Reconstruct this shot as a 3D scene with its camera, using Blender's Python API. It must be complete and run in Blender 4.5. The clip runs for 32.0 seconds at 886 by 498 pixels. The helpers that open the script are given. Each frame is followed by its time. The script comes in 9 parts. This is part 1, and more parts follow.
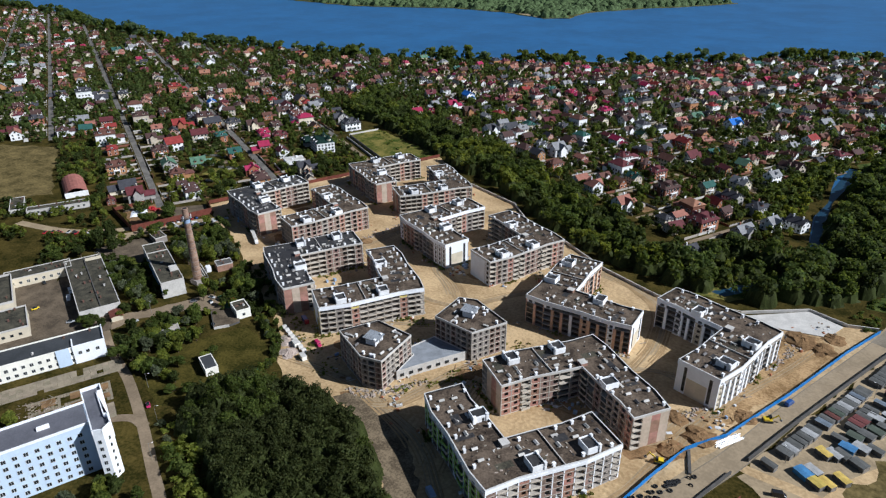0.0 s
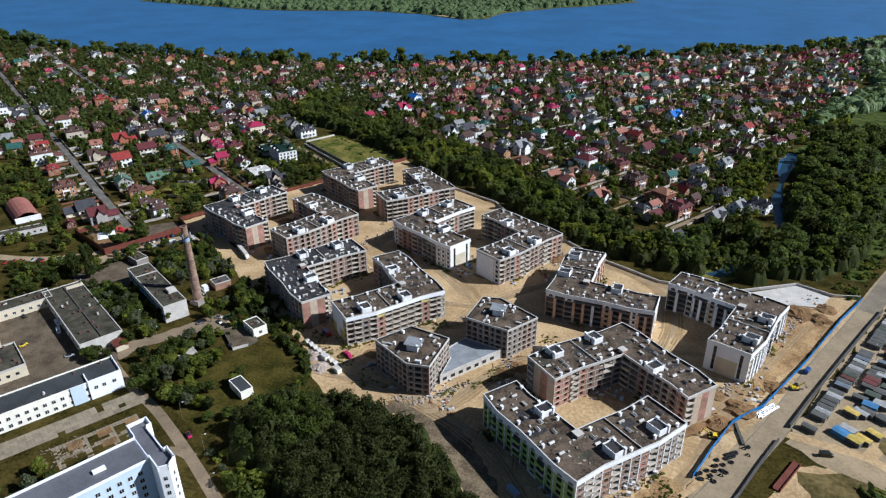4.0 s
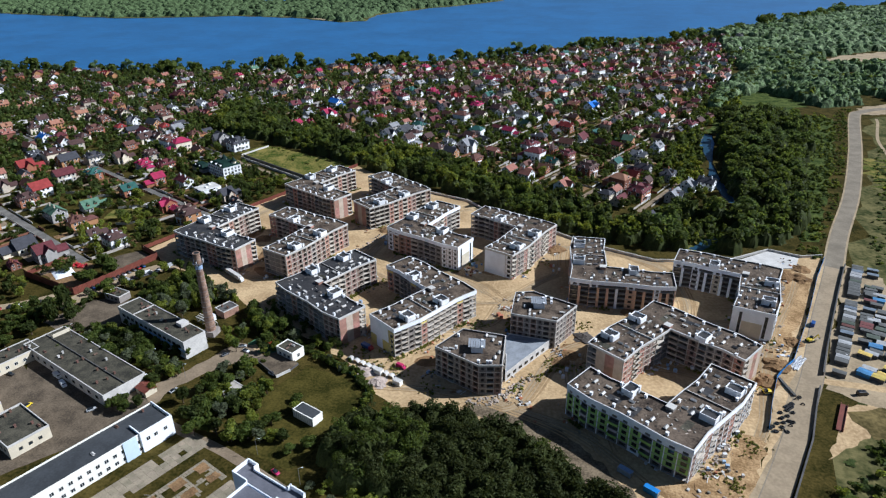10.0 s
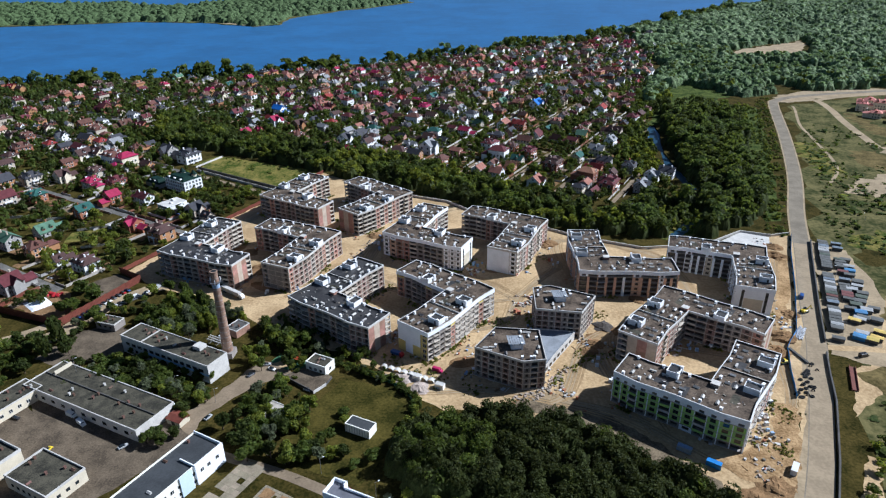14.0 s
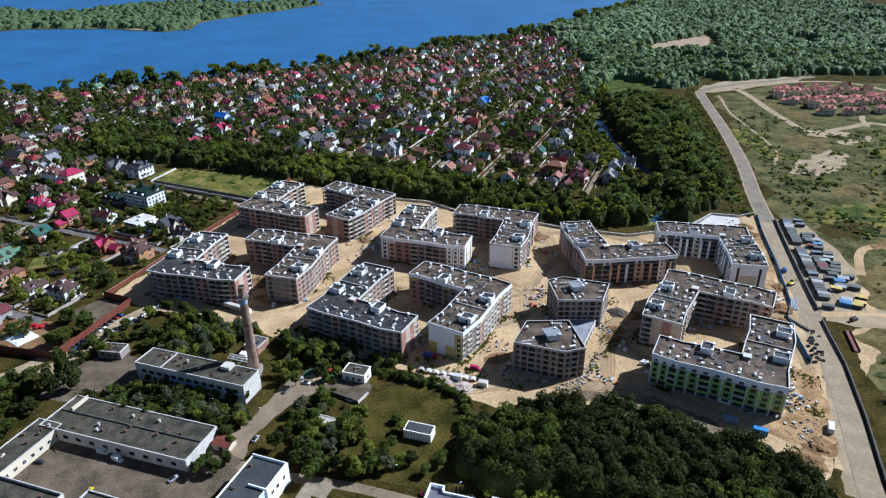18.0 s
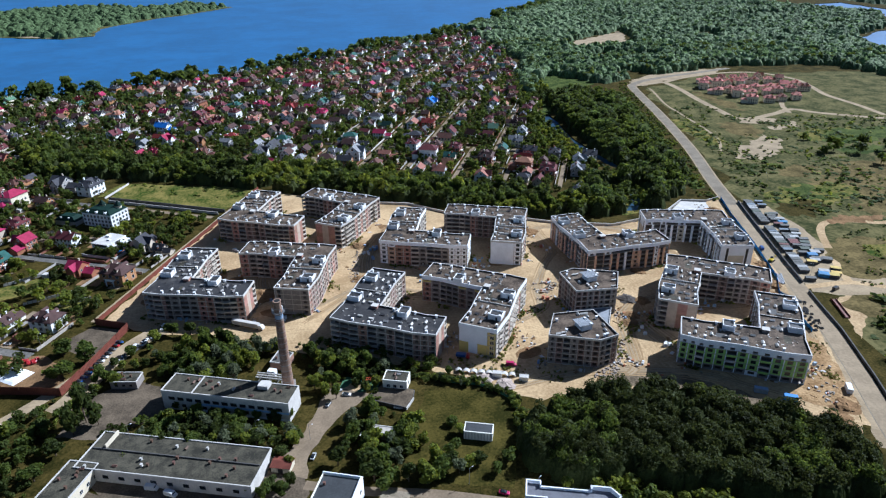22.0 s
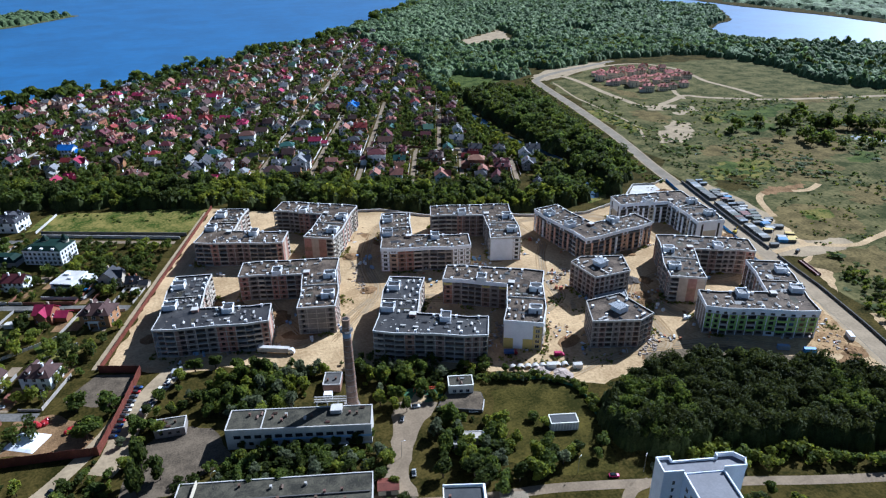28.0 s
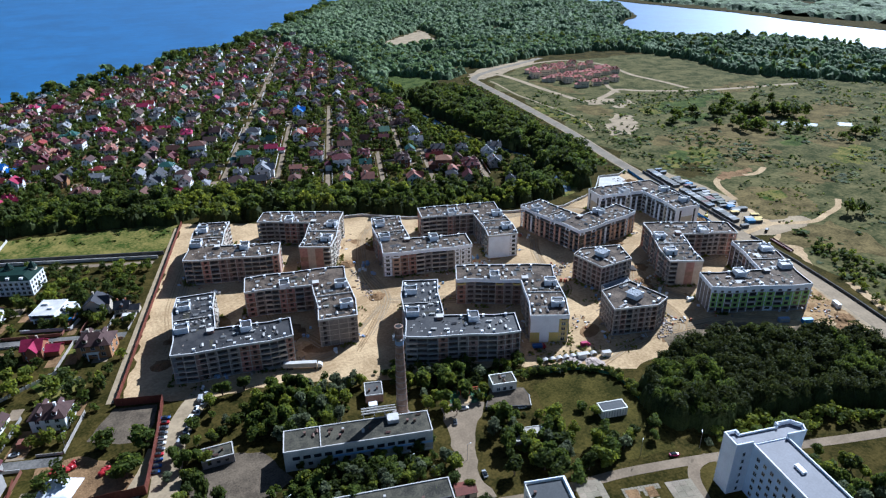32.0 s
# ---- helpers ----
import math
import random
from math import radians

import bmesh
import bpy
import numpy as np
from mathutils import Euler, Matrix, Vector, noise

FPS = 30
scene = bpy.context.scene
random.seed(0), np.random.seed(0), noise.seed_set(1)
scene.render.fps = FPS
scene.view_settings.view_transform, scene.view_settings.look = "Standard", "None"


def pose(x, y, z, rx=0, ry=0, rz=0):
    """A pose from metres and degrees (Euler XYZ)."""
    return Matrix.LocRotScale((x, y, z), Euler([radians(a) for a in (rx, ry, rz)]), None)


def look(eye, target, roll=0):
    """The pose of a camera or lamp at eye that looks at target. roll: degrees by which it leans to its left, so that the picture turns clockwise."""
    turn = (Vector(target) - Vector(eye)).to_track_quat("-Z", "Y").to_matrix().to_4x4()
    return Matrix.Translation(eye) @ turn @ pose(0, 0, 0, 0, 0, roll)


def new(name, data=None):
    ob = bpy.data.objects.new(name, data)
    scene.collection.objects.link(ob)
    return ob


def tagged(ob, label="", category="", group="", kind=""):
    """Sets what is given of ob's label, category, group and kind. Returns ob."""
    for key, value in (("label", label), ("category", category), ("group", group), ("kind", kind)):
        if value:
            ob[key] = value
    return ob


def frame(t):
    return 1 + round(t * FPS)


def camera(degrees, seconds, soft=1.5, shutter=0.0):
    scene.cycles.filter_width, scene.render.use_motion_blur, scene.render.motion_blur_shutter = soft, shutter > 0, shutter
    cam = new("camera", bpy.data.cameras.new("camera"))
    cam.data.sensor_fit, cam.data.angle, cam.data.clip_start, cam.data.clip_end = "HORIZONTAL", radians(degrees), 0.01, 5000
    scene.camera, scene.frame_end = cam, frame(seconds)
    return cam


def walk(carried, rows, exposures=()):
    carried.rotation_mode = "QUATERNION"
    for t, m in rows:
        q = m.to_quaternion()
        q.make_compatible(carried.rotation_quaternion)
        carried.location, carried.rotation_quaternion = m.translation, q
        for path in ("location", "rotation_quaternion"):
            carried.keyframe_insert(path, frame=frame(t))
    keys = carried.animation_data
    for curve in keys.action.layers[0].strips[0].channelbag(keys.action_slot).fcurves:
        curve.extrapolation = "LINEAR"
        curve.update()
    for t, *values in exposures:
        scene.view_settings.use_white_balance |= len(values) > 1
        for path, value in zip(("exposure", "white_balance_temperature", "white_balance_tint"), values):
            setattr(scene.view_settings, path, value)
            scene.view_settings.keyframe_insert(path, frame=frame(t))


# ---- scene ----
cam = camera(68.8, 32.0, soft=1.25)
ROWS = [
    (0.0, 230.96, 77.43, 195.11, 36.108, -25.874, 0.430),
    (0.5, 224.94, 73.00, 195.34, 35.010, -25.862, 0.454),
    (1.0, 218.78, 68.58, 195.43, 33.904, -25.853, 0.424),
    (1.5, 212.63, 64.41, 195.64, 32.822, -25.859, 0.441),
    (2.0, 206.29, 60.25, 195.69, 31.701, -25.812, 0.419),
    (2.5, 199.91, 56.21, 195.86, 30.598, -25.801, 0.414),
    (3.0, 193.50, 52.38, 195.92, 29.524, -25.776, 0.428),
    (3.5, 187.08, 48.76, 196.11, 28.448, -25.787, 0.455),
    (5.5, 161.01, 35.57, 196.42, 24.204, -25.775, 0.489),
    (6.0, 154.17, 32.60, 196.42, 23.117, -25.777, 0.515),
    (6.5, 147.34, 29.73, 196.56, 22.032, -25.804, 0.526),
    (7.0, 140.39, 27.06, 196.71, 20.967, -25.810, 0.536),
    (7.5, 133.40, 24.39, 196.83, 19.886, -25.820, 0.554),
    (8.0, 126.31, 21.86, 196.99, 18.795, -25.821, 0.572),
    (8.5, 119.13, 19.57, 197.16, 17.686, -25.824, 0.574),
    (9.0, 111.90, 17.29, 197.31, 16.600, -25.831, 0.583),
    (9.5, 104.63, 15.13, 197.41, 15.504, -25.808, 0.591),
    (10.0, 97.33, 13.24, 197.60, 14.400, -25.816, 0.583),
    (10.5, 90.05, 11.44, 197.74, 13.298, -25.817, 0.599),
    (11.0, 82.50, 9.68, 197.93, 12.170, -25.800, 0.564),
    (11.5, 75.18, 8.10, 198.06, 11.062, -25.776, 0.570),
    (12.0, 67.76, 6.65, 198.22, 9.951, -25.757, 0.567),
    (12.5, 60.25, 5.38, 198.35, 8.849, -25.747, 0.564),
    (13.0, 52.77, 4.26, 198.41, 7.747, -25.757, 0.560),
    (13.5, 45.34, 3.27, 198.48, 6.639, -25.773, 0.565),
    (14.0, 37.85, 2.36, 198.49, 5.502, -25.776, 0.551),
    (14.5, 30.28, 1.67, 198.48, 4.405, -25.759, 0.536),
    (16.5, 0.00, 0.00, 198.72, -0.000, -25.771, 0.528),
    (17.0, -7.48, 0.04, 198.68, -1.099, -25.784, 0.529),
    (17.5, -15.00, 0.21, 198.69, -2.199, -25.778, 0.531),
    (18.0, -22.49, 0.51, 198.71, -3.278, -25.790, 0.532),
    (18.5, -30.02, 0.93, 198.78, -4.378, -25.803, 0.532),
    (19.0, -37.52, 1.59, 198.84, -5.477, -25.816, 0.533),
    (19.5, -44.95, 2.33, 198.91, -6.577, -25.818, 0.533),
    (20.0, -52.48, 3.26, 198.89, -7.663, -25.812, 0.523),
    (20.5, -59.86, 4.34, 198.99, -8.738, -25.812, 0.532),
    (21.0, -67.29, 5.53, 199.04, -9.838, -25.817, 0.512),
    (21.5, -74.63, 6.90, 199.05, -10.929, -25.808, 0.511),
    (22.0, -81.94, 8.47, 199.03, -12.020, -25.799, 0.509),
    (22.5, -89.20, 10.11, 198.97, -13.095, -25.801, 0.498),
    (23.0, -96.40, 11.89, 198.99, -14.191, -25.801, 0.506),
    (23.5, -103.64, 13.88, 198.99, -15.293, -25.791, 0.504),
    (24.0, -110.83, 15.96, 199.06, -16.384, -25.781, 0.502),
    (24.5, -117.96, 18.18, 199.02, -17.445, -25.791, 0.500),
    (25.0, -125.03, 20.62, 199.10, -18.561, -25.801, 0.487),
    (25.5, -132.01, 23.08, 199.15, -19.633, -25.790, 0.484),
    (27.5, -159.73, 34.49, 199.50, -24.004, -25.777, 0.502),
    (28.0, -166.54, 37.70, 199.69, -25.086, -25.765, 0.498),
    (28.5, -173.29, 41.00, 199.83, -26.188, -25.774, 0.495),
    (29.0, -179.97, 44.48, 199.98, -27.290, -25.792, 0.491),
    (29.5, -186.65, 48.06, 200.17, -28.386, -25.798, 0.477),
    (30.0, -193.16, 51.73, 200.22, -29.478, -25.795, 0.473),
    (30.5, -199.65, 55.55, 200.24, -30.590, -25.812, 0.469),
    (31.0, -205.95, 59.45, 200.30, -31.692, -25.819, 0.465),
    (31.5, -212.27, 63.51, 200.27, -32.765, -25.796, 0.461),
    (32.0, -218.45, 67.69, 200.29, -33.867, -25.792, 0.456),
]
walk(cam, [(t, pose(x, y, z, 90 + pitch, roll, yaw)) for t, x, y, z, yaw, pitch, roll in ROWS],
     exposures=[(0.0, 0.23, 5430, 9), (8.0, 0.39, 5290, 9), (16.0, 0.56, 5080, 9), (32.0, 0.72, 4830, 9)])

# ---- light ----
world = bpy.data.worlds.new("sky")
scene.world = world
world.use_nodes = True
_n = world.node_tree.nodes
_sky = _n.new("ShaderNodeTexSky")
_sky.sky_type, _sky.sun_disc = "NISHITA", False
SUN_AZ, SUN_EL = 20.5, 38.0
_sky.sun_elevation, _sky.sun_rotation = radians(SUN_EL), radians(90 - SUN_AZ)
_sky.air_density, _sky.dust_density = 1.0, 0.6
world.node_tree.links.new(_sky.outputs[0], _n["Background"].inputs[0])
_n["Background"].inputs[1].default_value = 0.03
_sun = bpy.data.lights.new("sun", "SUN")
_sun.energy, _sun.angle, _sun.color = 5.0, radians(0.55), (1.0, 0.925, 0.815)
sun = new("sun", _sun)
sun.matrix_world = look((math.cos(radians(SUN_AZ)) * 800 * math.cos(radians(SUN_EL)), math.sin(radians(SUN_AZ)) * 800 * math.cos(radians(SUN_EL)) + 300, 800 * math.sin(radians(SUN_EL))), (0, 300, 0))


# ---- materials ----
def mat(name, base, rough=0.85, vary=0.25, size=3.0, second=None, metal=0.0, bump=0.0, bump_size=0.5, obj=0.0, island=0.0, fine=None, spec=0.3, coords="world"):
    """Base colour varied by two scales of noise, by object and by island."""
    m = bpy.data.materials.new(name)
    m.use_nodes = True
    nt = m.node_tree
    n, ln = nt.nodes, nt.links
    p = n["Principled BSDF"]
    p.inputs["Roughness"].default_value, p.inputs["Metallic"].default_value = rough, metal
    p.inputs["Specular IOR Level"].default_value = spec
    if coords == "world":
        g = n.new("ShaderNodeNewGeometry")
        pos = g.outputs["Position"]
    else:
        g = n.new("ShaderNodeTexCoord")
        pos = g.outputs["Object"]
    big = n.new("ShaderNodeTexNoise")
    big.inputs["Scale"].default_value, big.inputs["Detail"].default_value = 1.0 / size, 5.0
    big.inputs["Roughness"].default_value = 0.62
    ln.new(pos, big.inputs["Vector"])
    small = n.new("ShaderNodeTexNoise")
    small.inputs["Scale"].default_value, small.inputs["Detail"].default_value = 1.0 / (fine or size / 12), 3.0
    ln.new(pos, small.inputs["Vector"])
    ramp = n.new("ShaderNodeValToRGB")
    dark = [c * (1 - vary) for c in base]
    light = [min(1, c * (1 + vary)) for c in base]
    ramp.color_ramp.elements[0].position, ramp.color_ramp.elements[0].color = 0.41, (*dark, 1)
    ramp.color_ramp.elements[1].position, ramp.color_ramp.elements[1].color = 0.60, (*(second or light), 1)
    mixv = n.new("ShaderNodeMix")
    mixv.data_type = "FLOAT"
    mixv.inputs[0].default_value = 0.38
    ln.new(big.outputs["Fac"], mixv.inputs[2])
    ln.new(small.outputs["Fac"], mixv.inputs[3])
    ln.new(mixv.outputs[0], ramp.inputs[0])
    col = ramp.outputs[0]
    if obj or island:
        src = n.new("ShaderNodeObjectInfo").outputs["Random"] if obj else n.new("ShaderNodeNewGeometry").outputs["Random Per Island"]
        hsv = n.new("ShaderNodeHueSaturation")
        mr = n.new("ShaderNodeMapRange")
        amt = obj or island
        mr.inputs[3].default_value, mr.inputs[4].default_value = 1 - amt, 1 + amt
        ln.new(src, mr.inputs[0])
        ln.new(mr.outputs[0], hsv.inputs["Value"])
        mh = n.new("ShaderNodeMapRange")
        mh.inputs[3].default_value, mh.inputs[4].default_value = 0.5 + amt * 0.07, 0.5 - amt * 0.07
        ln.new(src, mh.inputs[0])
        ln.new(mh.outputs[0], hsv.inputs["Hue"])
        ln.new(col, hsv.inputs["Color"])
        col = hsv.outputs[0]
    ln.new(col, p.inputs["Base Color"])
    if bump:
        b = n.new("ShaderNodeBump")
        b.inputs["Strength"].default_value, b.inputs["Distance"].default_value = 0.7, bump
        bn = n.new("ShaderNodeTexNoise")
        bn.inputs["Scale"].default_value, bn.inputs["Detail"].default_value = 1.0 / bump_size, 4.0
        ln.new(pos, bn.inputs["Vector"])
        ln.new(bn.outputs["Fac"], b.inputs["Height"])
        ln.new(b.outputs[0], p.inputs["Normal"])
    return m


def leaf_mat(name, base, amt=0.3, through_=0.58):
    """Leaves that also let light through."""
    m = mat(name, base, 0.65, 0.35, 9.0, island=amt, spec=0.12)
    n, ln = m.node_tree.nodes, m.node_tree.links
    p = n["Principled BSDF"]
    t = n.new("ShaderNodeBsdfTranslucent")
    hs = n.new("ShaderNodeHueSaturation")
    hs.inputs["Value"].default_value, hs.inputs["Saturation"].default_value, hs.inputs["Hue"].default_value = 1.25, 1.1, 0.485
    ln.new(p.inputs["Base Color"].links[0].from_socket, hs.inputs["Color"])
    ln.new(hs.outputs[0], t.inputs["Color"])
    mx = n.new("ShaderNodeMixShader")
    mx.inputs[0].default_value = through_
    ln.new(p.outputs[0], mx.inputs[1])
    ln.new(t.outputs[0], mx.inputs[2])
    ln.new(mx.outputs[0], n["Material Output"].inputs["Surface"])
    return m


M = {}
M["grass"] = mat("grass_ground", (0.034, 0.033, 0.007), 0.95, 0.4, 13, second=(0.08, 0.06, 0.016), fine=1.3, bump=0.3, bump_size=1.4, spec=0.03)
M["scrub"] = mat("scrub_ground", (0.068, 0.08, 0.026), 0.95, 0.45, 22, second=(0.155, 0.135, 0.056), fine=3.0, bump=0.5, bump_size=2.5, spec=0.03)
M["meadow"] = mat("meadow_ground", (0.072, 0.12, 0.018), 0.95, 0.5, 14, second=(0.22, 0.18, 0.052), fine=2.0, bump=0.25, bump_size=1.5, spec=0.03)
M["marsh"] = mat("marsh_grass", (0.045, 0.075, 0.018), 0.95, 0.45, 12, second=(0.1, 0.12, 0.032), fine=2.0, bump=0.3, bump_size=1.5, spec=0.03)
M["lawn"] = mat("lawn_ground", (0.042, 0.042, 0.009), 0.95, 0.4, 12, second=(0.084, 0.068, 0.016), fine=1.2, bump=0.2, bump_size=1.0, spec=0.03)
M["dryfield"] = mat("dry_field_ground", (0.115, 0.092, 0.036), 0.95, 0.4, 14, second=(0.19, 0.145, 0.06), fine=2.0, bump=0.2, bump_size=1.5, spec=0.03)
M["sand"] = mat("sandy_building_ground", (0.4, 0.275, 0.142), 0.95, 0.16, 26, second=(0.56, 0.405, 0.225), fine=1.6, bump=0.4, bump_size=1.6, spec=0.12)
M["palesand"] = mat("pale_sand", (0.33, 0.255, 0.16), 0.95, 0.2, 14, fine=1.5, spec=0.12)
M["soil"] = mat("dug_soil", (0.215, 0.132, 0.066), 0.98, 0.35, 7, fine=0.7, bump=0.4, bump_size=0.9, spec=0.03)
M["rutsand"] = mat("rutted_sand", (0.32, 0.22, 0.115), 0.95, 0.2, 6, fine=0.8, spec=0.08)
# sand with the shadow beside the green block put into its colour
M["shadesand"] = mat("shadow_dark_sand", (0.13, 0.1, 0.066), 0.95, 0.3, 8, second=(0.23, 0.178, 0.115), fine=1.0, bump=0.2, bump_size=1.0, spec=0.08)
M["concrete_road"] = mat("concrete_road", (0.215, 0.182, 0.136), 0.9, 0.2, 12, fine=0.9, spec=0.12)
M["dustroad"] = mat("dusty_pale_road", (0.3, 0.235, 0.155), 0.93, 0.15, 10, fine=1.5, spec=0.12)
M["asphalt"] = mat("worn_asphalt", (0.1, 0.078, 0.055), 0.92, 0.3, 9, second=(0.165, 0.128, 0.088), fine=0.8, spec=0.12)
M["street"] = mat("village_street", (0.225, 0.172, 0.115), 0.92, 0.2, 12, fine=1.0, spec=0.12)
M["greystreet"] = mat("grey_asphalt_street", (0.13, 0.122, 0.112), 0.9, 0.25, 10, second=(0.2, 0.185, 0.165), fine=0.9, spec=0.15)
M["paver"] = mat("paving_slab", (0.25, 0.21, 0.148), 0.9, 0.2, 5, obj=0.14)
M["concrete"] = mat("raw_concrete", (0.4, 0.36, 0.315), 0.9, 0.18, 4, fine=0.5)
M["palecon"] = mat("pale_concrete", (0.54, 0.515, 0.48), 0.88, 0.14, 6, fine=0.6)
# near black: recess shade painted into the block cores; also dark rubble
M["darkcore"] = mat("recess_shade_and_dark_rubble", (0.085, 0.072, 0.063), 0.95, 0.2, 3, fine=0.4)
M["redbrick"] = mat("red_brick", (0.36, 0.2, 0.15), 0.92, 0.2, 2.5, fine=0.3, obj=0.18)
M["brownbrick"] = mat("brown_brick", (0.24, 0.165, 0.135), 0.92, 0.2, 2.5, fine=0.3, obj=0.2)
M["greyblock"] = mat("grey_block", (0.25, 0.222, 0.2), 0.92, 0.16, 2.5, fine=0.3, obj=0.15)
M["slabedge"] = mat("pale_slab_edge", (0.52, 0.465, 0.39), 0.9, 0.15, 4, fine=0.5, obj=0.06)
M["stripe"] = mat("pale_mortar_wall", (0.5, 0.405, 0.315), 0.9, 0.12, 2.5, fine=0.3, obj=0.06)
M["ochre"] = mat("churned_ochre_soil", (0.3, 0.185, 0.085), 0.97, 0.3, 9, second=(0.46, 0.31, 0.16), fine=1.1, bump=0.5, bump_size=1.3, spec=0.05)
M["white"] = mat("white_render", (0.88, 0.9, 0.94), 0.8, 0.06, 5, fine=0.6)
M["warmwhite"] = mat("warm_white_render", (0.87, 0.845, 0.755), 0.85, 0.07, 5, fine=0.6)
M["cream"] = mat("cream_render", (0.62, 0.55, 0.42), 0.85, 0.08, 5, obj=0.05)
M["yellow"] = mat("yellow_render", (0.62, 0.50, 0.16), 0.85, 0.08, 5)
M["green"] = mat("lime_green_render", (0.38, 0.58, 0.15), 0.8, 0.1, 4, obj=0.08)
M["orange"] = mat("orange_brown_cladding", (0.66, 0.44, 0.31), 0.85, 0.12, 3, obj=0.1)
M["anthracite"] = mat("anthracite_cladding", (0.045, 0.042, 0.042), 0.6, 0.2, 3)
M["roof"] = mat("bitumen_roof", (0.064, 0.048, 0.037), 0.8, 0.35, 6, second=(0.16, 0.122, 0.09), fine=0.7, spec=0.1)
M["newroof"] = mat("new_black_bitumen_roof", (0.032, 0.031, 0.033), 0.5, 0.25, 7, second=(0.062, 0.058, 0.056), fine=0.8, spec=0.4)
M["oldroof"] = mat("old_grey_felt_roof", (0.05, 0.047, 0.036), 0.85, 0.4, 6, second=(0.1, 0.09, 0.064), fine=0.6, spec=0.2)
M["slateblue"] = mat("dark_grey_felt_roof", (0.05, 0.053, 0.057), 0.7, 0.2, 10, fine=0.8)
# pale blue-grey base colour includes the sky reflected by the link roof
M["linkroof"] = mat("sky_sheen_grey_roof", (0.24, 0.255, 0.28), 0.7, 0.2, 5, fine=0.6, spec=0.3)
M["coping"] = mat("metal_coping", (0.6, 0.59, 0.57), 0.7, 0.1, 6, spec=0.2)
M["vent"] = mat("painted_vent_box", (0.87, 0.87, 0.88), 0.6, 0.1, 3, obj=0.12)
M["ventpale"] = mat("weathered_hatch_sheet", (0.47, 0.45, 0.42), 0.6, 0.15, 2, obj=0.2)
M["ventrust"] = mat("rusty_roof_vent", (0.13, 0.075, 0.055), 0.7, 0.2, 2, obj=0.25)
M["ventdark"] = mat("dark_vent_hatch", (0.13, 0.12, 0.12), 0.6, 0.15, 3, obj=0.2)
M["glass"] = mat("window_glass", (0.02, 0.025, 0.03), 0.08, 0.2, 3, spec=0.6)
M["frame"] = mat("white_window_frame", (0.7, 0.7, 0.69), 0.5, 0.05, 3)
M["chimneybrick"] = mat("sooty_chimney_brick", (0.25, 0.15, 0.105), 0.92, 0.3, 3, second=(0.38, 0.26, 0.19), fine=0.35)
M["metal"] = mat("grey_steel", (0.35, 0.35, 0.36), 0.45, 0.15, 2, metal=0.7)
M["rust"] = mat("brown_corrugated_sheet", (0.15, 0.045, 0.03), 0.6, 0.22, 4)
M["blue"] = mat("blue_sheet", (0.03, 0.19, 0.52), 0.5, 0.15, 5)
M["bluepanel"] = mat("pale_blue_facade_paint", (0.34, 0.52, 0.74), 0.8, 0.08, 5)
M["paleblue"] = mat("pale_blue_painted_wall", (0.58, 0.69, 0.84), 0.8, 0.06, 5, fine=0.6)
M["clinicroof"] = mat("grey_sheet_roof", (0.13, 0.13, 0.15), 0.6, 0.15, 8, fine=0.8)
M["darkwall"] = mat("dark_concrete_wall", (0.09, 0.085, 0.08), 0.9, 0.2, 4)
M["bark"] = mat("bark", (0.09, 0.065, 0.045), 0.95, 0.3, 1.0, fine=0.1)
M["rubble"] = mat("rubble", (0.32, 0.27, 0.22), 0.95, 0.3, 2, island=0.3)
M["pallet"] = mat("white_wrapped_pallet", (0.68, 0.69, 0.7), 0.6, 0.1, 2, obj=0.1)
M["bluewrap"] = mat("blue_wrapped_pallet", (0.3, 0.4, 0.55), 0.6, 0.15, 2, obj=0.15)
M["pallet_wood"] = mat("weathered_timber", (0.2, 0.15, 0.105), 0.9, 0.3, 1.5, island=0.3)
M["brickpile"] = mat("stacked_orange_bricks", (0.42, 0.16, 0.09), 0.9, 0.2, 1.5, obj=0.1)
M["playgreen"] = mat("green_play_surface", (0.06, 0.14, 0.07), 0.9, 0.25, 4)
M["playred"] = mat("orange_red_paint", (0.55, 0.1, 0.04), 0.5, 0.12, 2)
M["tyre"] = mat("black_rubber", (0.02, 0.02, 0.021), 0.85, 0.2, 1)
M["leaf_oak"] = leaf_mat("dark_oak_leaves", (0.05, 0.061, 0.018), 0.25, 0.45)
M["leaf_dark"] = leaf_mat("dark_green_leaves", (0.066, 0.086, 0.023), 0.2)
M["leaf_mid"] = leaf_mat("green_leaves", (0.1, 0.132, 0.029), 0.2)
M["leaf_light"] = leaf_mat("yellow_green_leaves", (0.185, 0.215, 0.038), 0.2)
M["leaf_weed"] = leaf_mat("dry_yellow_green_weeds", (0.21, 0.2, 0.045), 0.35, 0.45)
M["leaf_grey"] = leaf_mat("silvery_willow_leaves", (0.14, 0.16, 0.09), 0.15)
M["leaf_wood"] = leaf_mat("mixed_wood_leaves", (0.1, 0.138, 0.038), 0.15, 0.6)
# distant leaves: base colour lightened to stand in for the haze
M["leaf_far"] = leaf_mat("haze_lightened_far_leaves", (0.145, 0.205, 0.095), 0.06, 0.72)


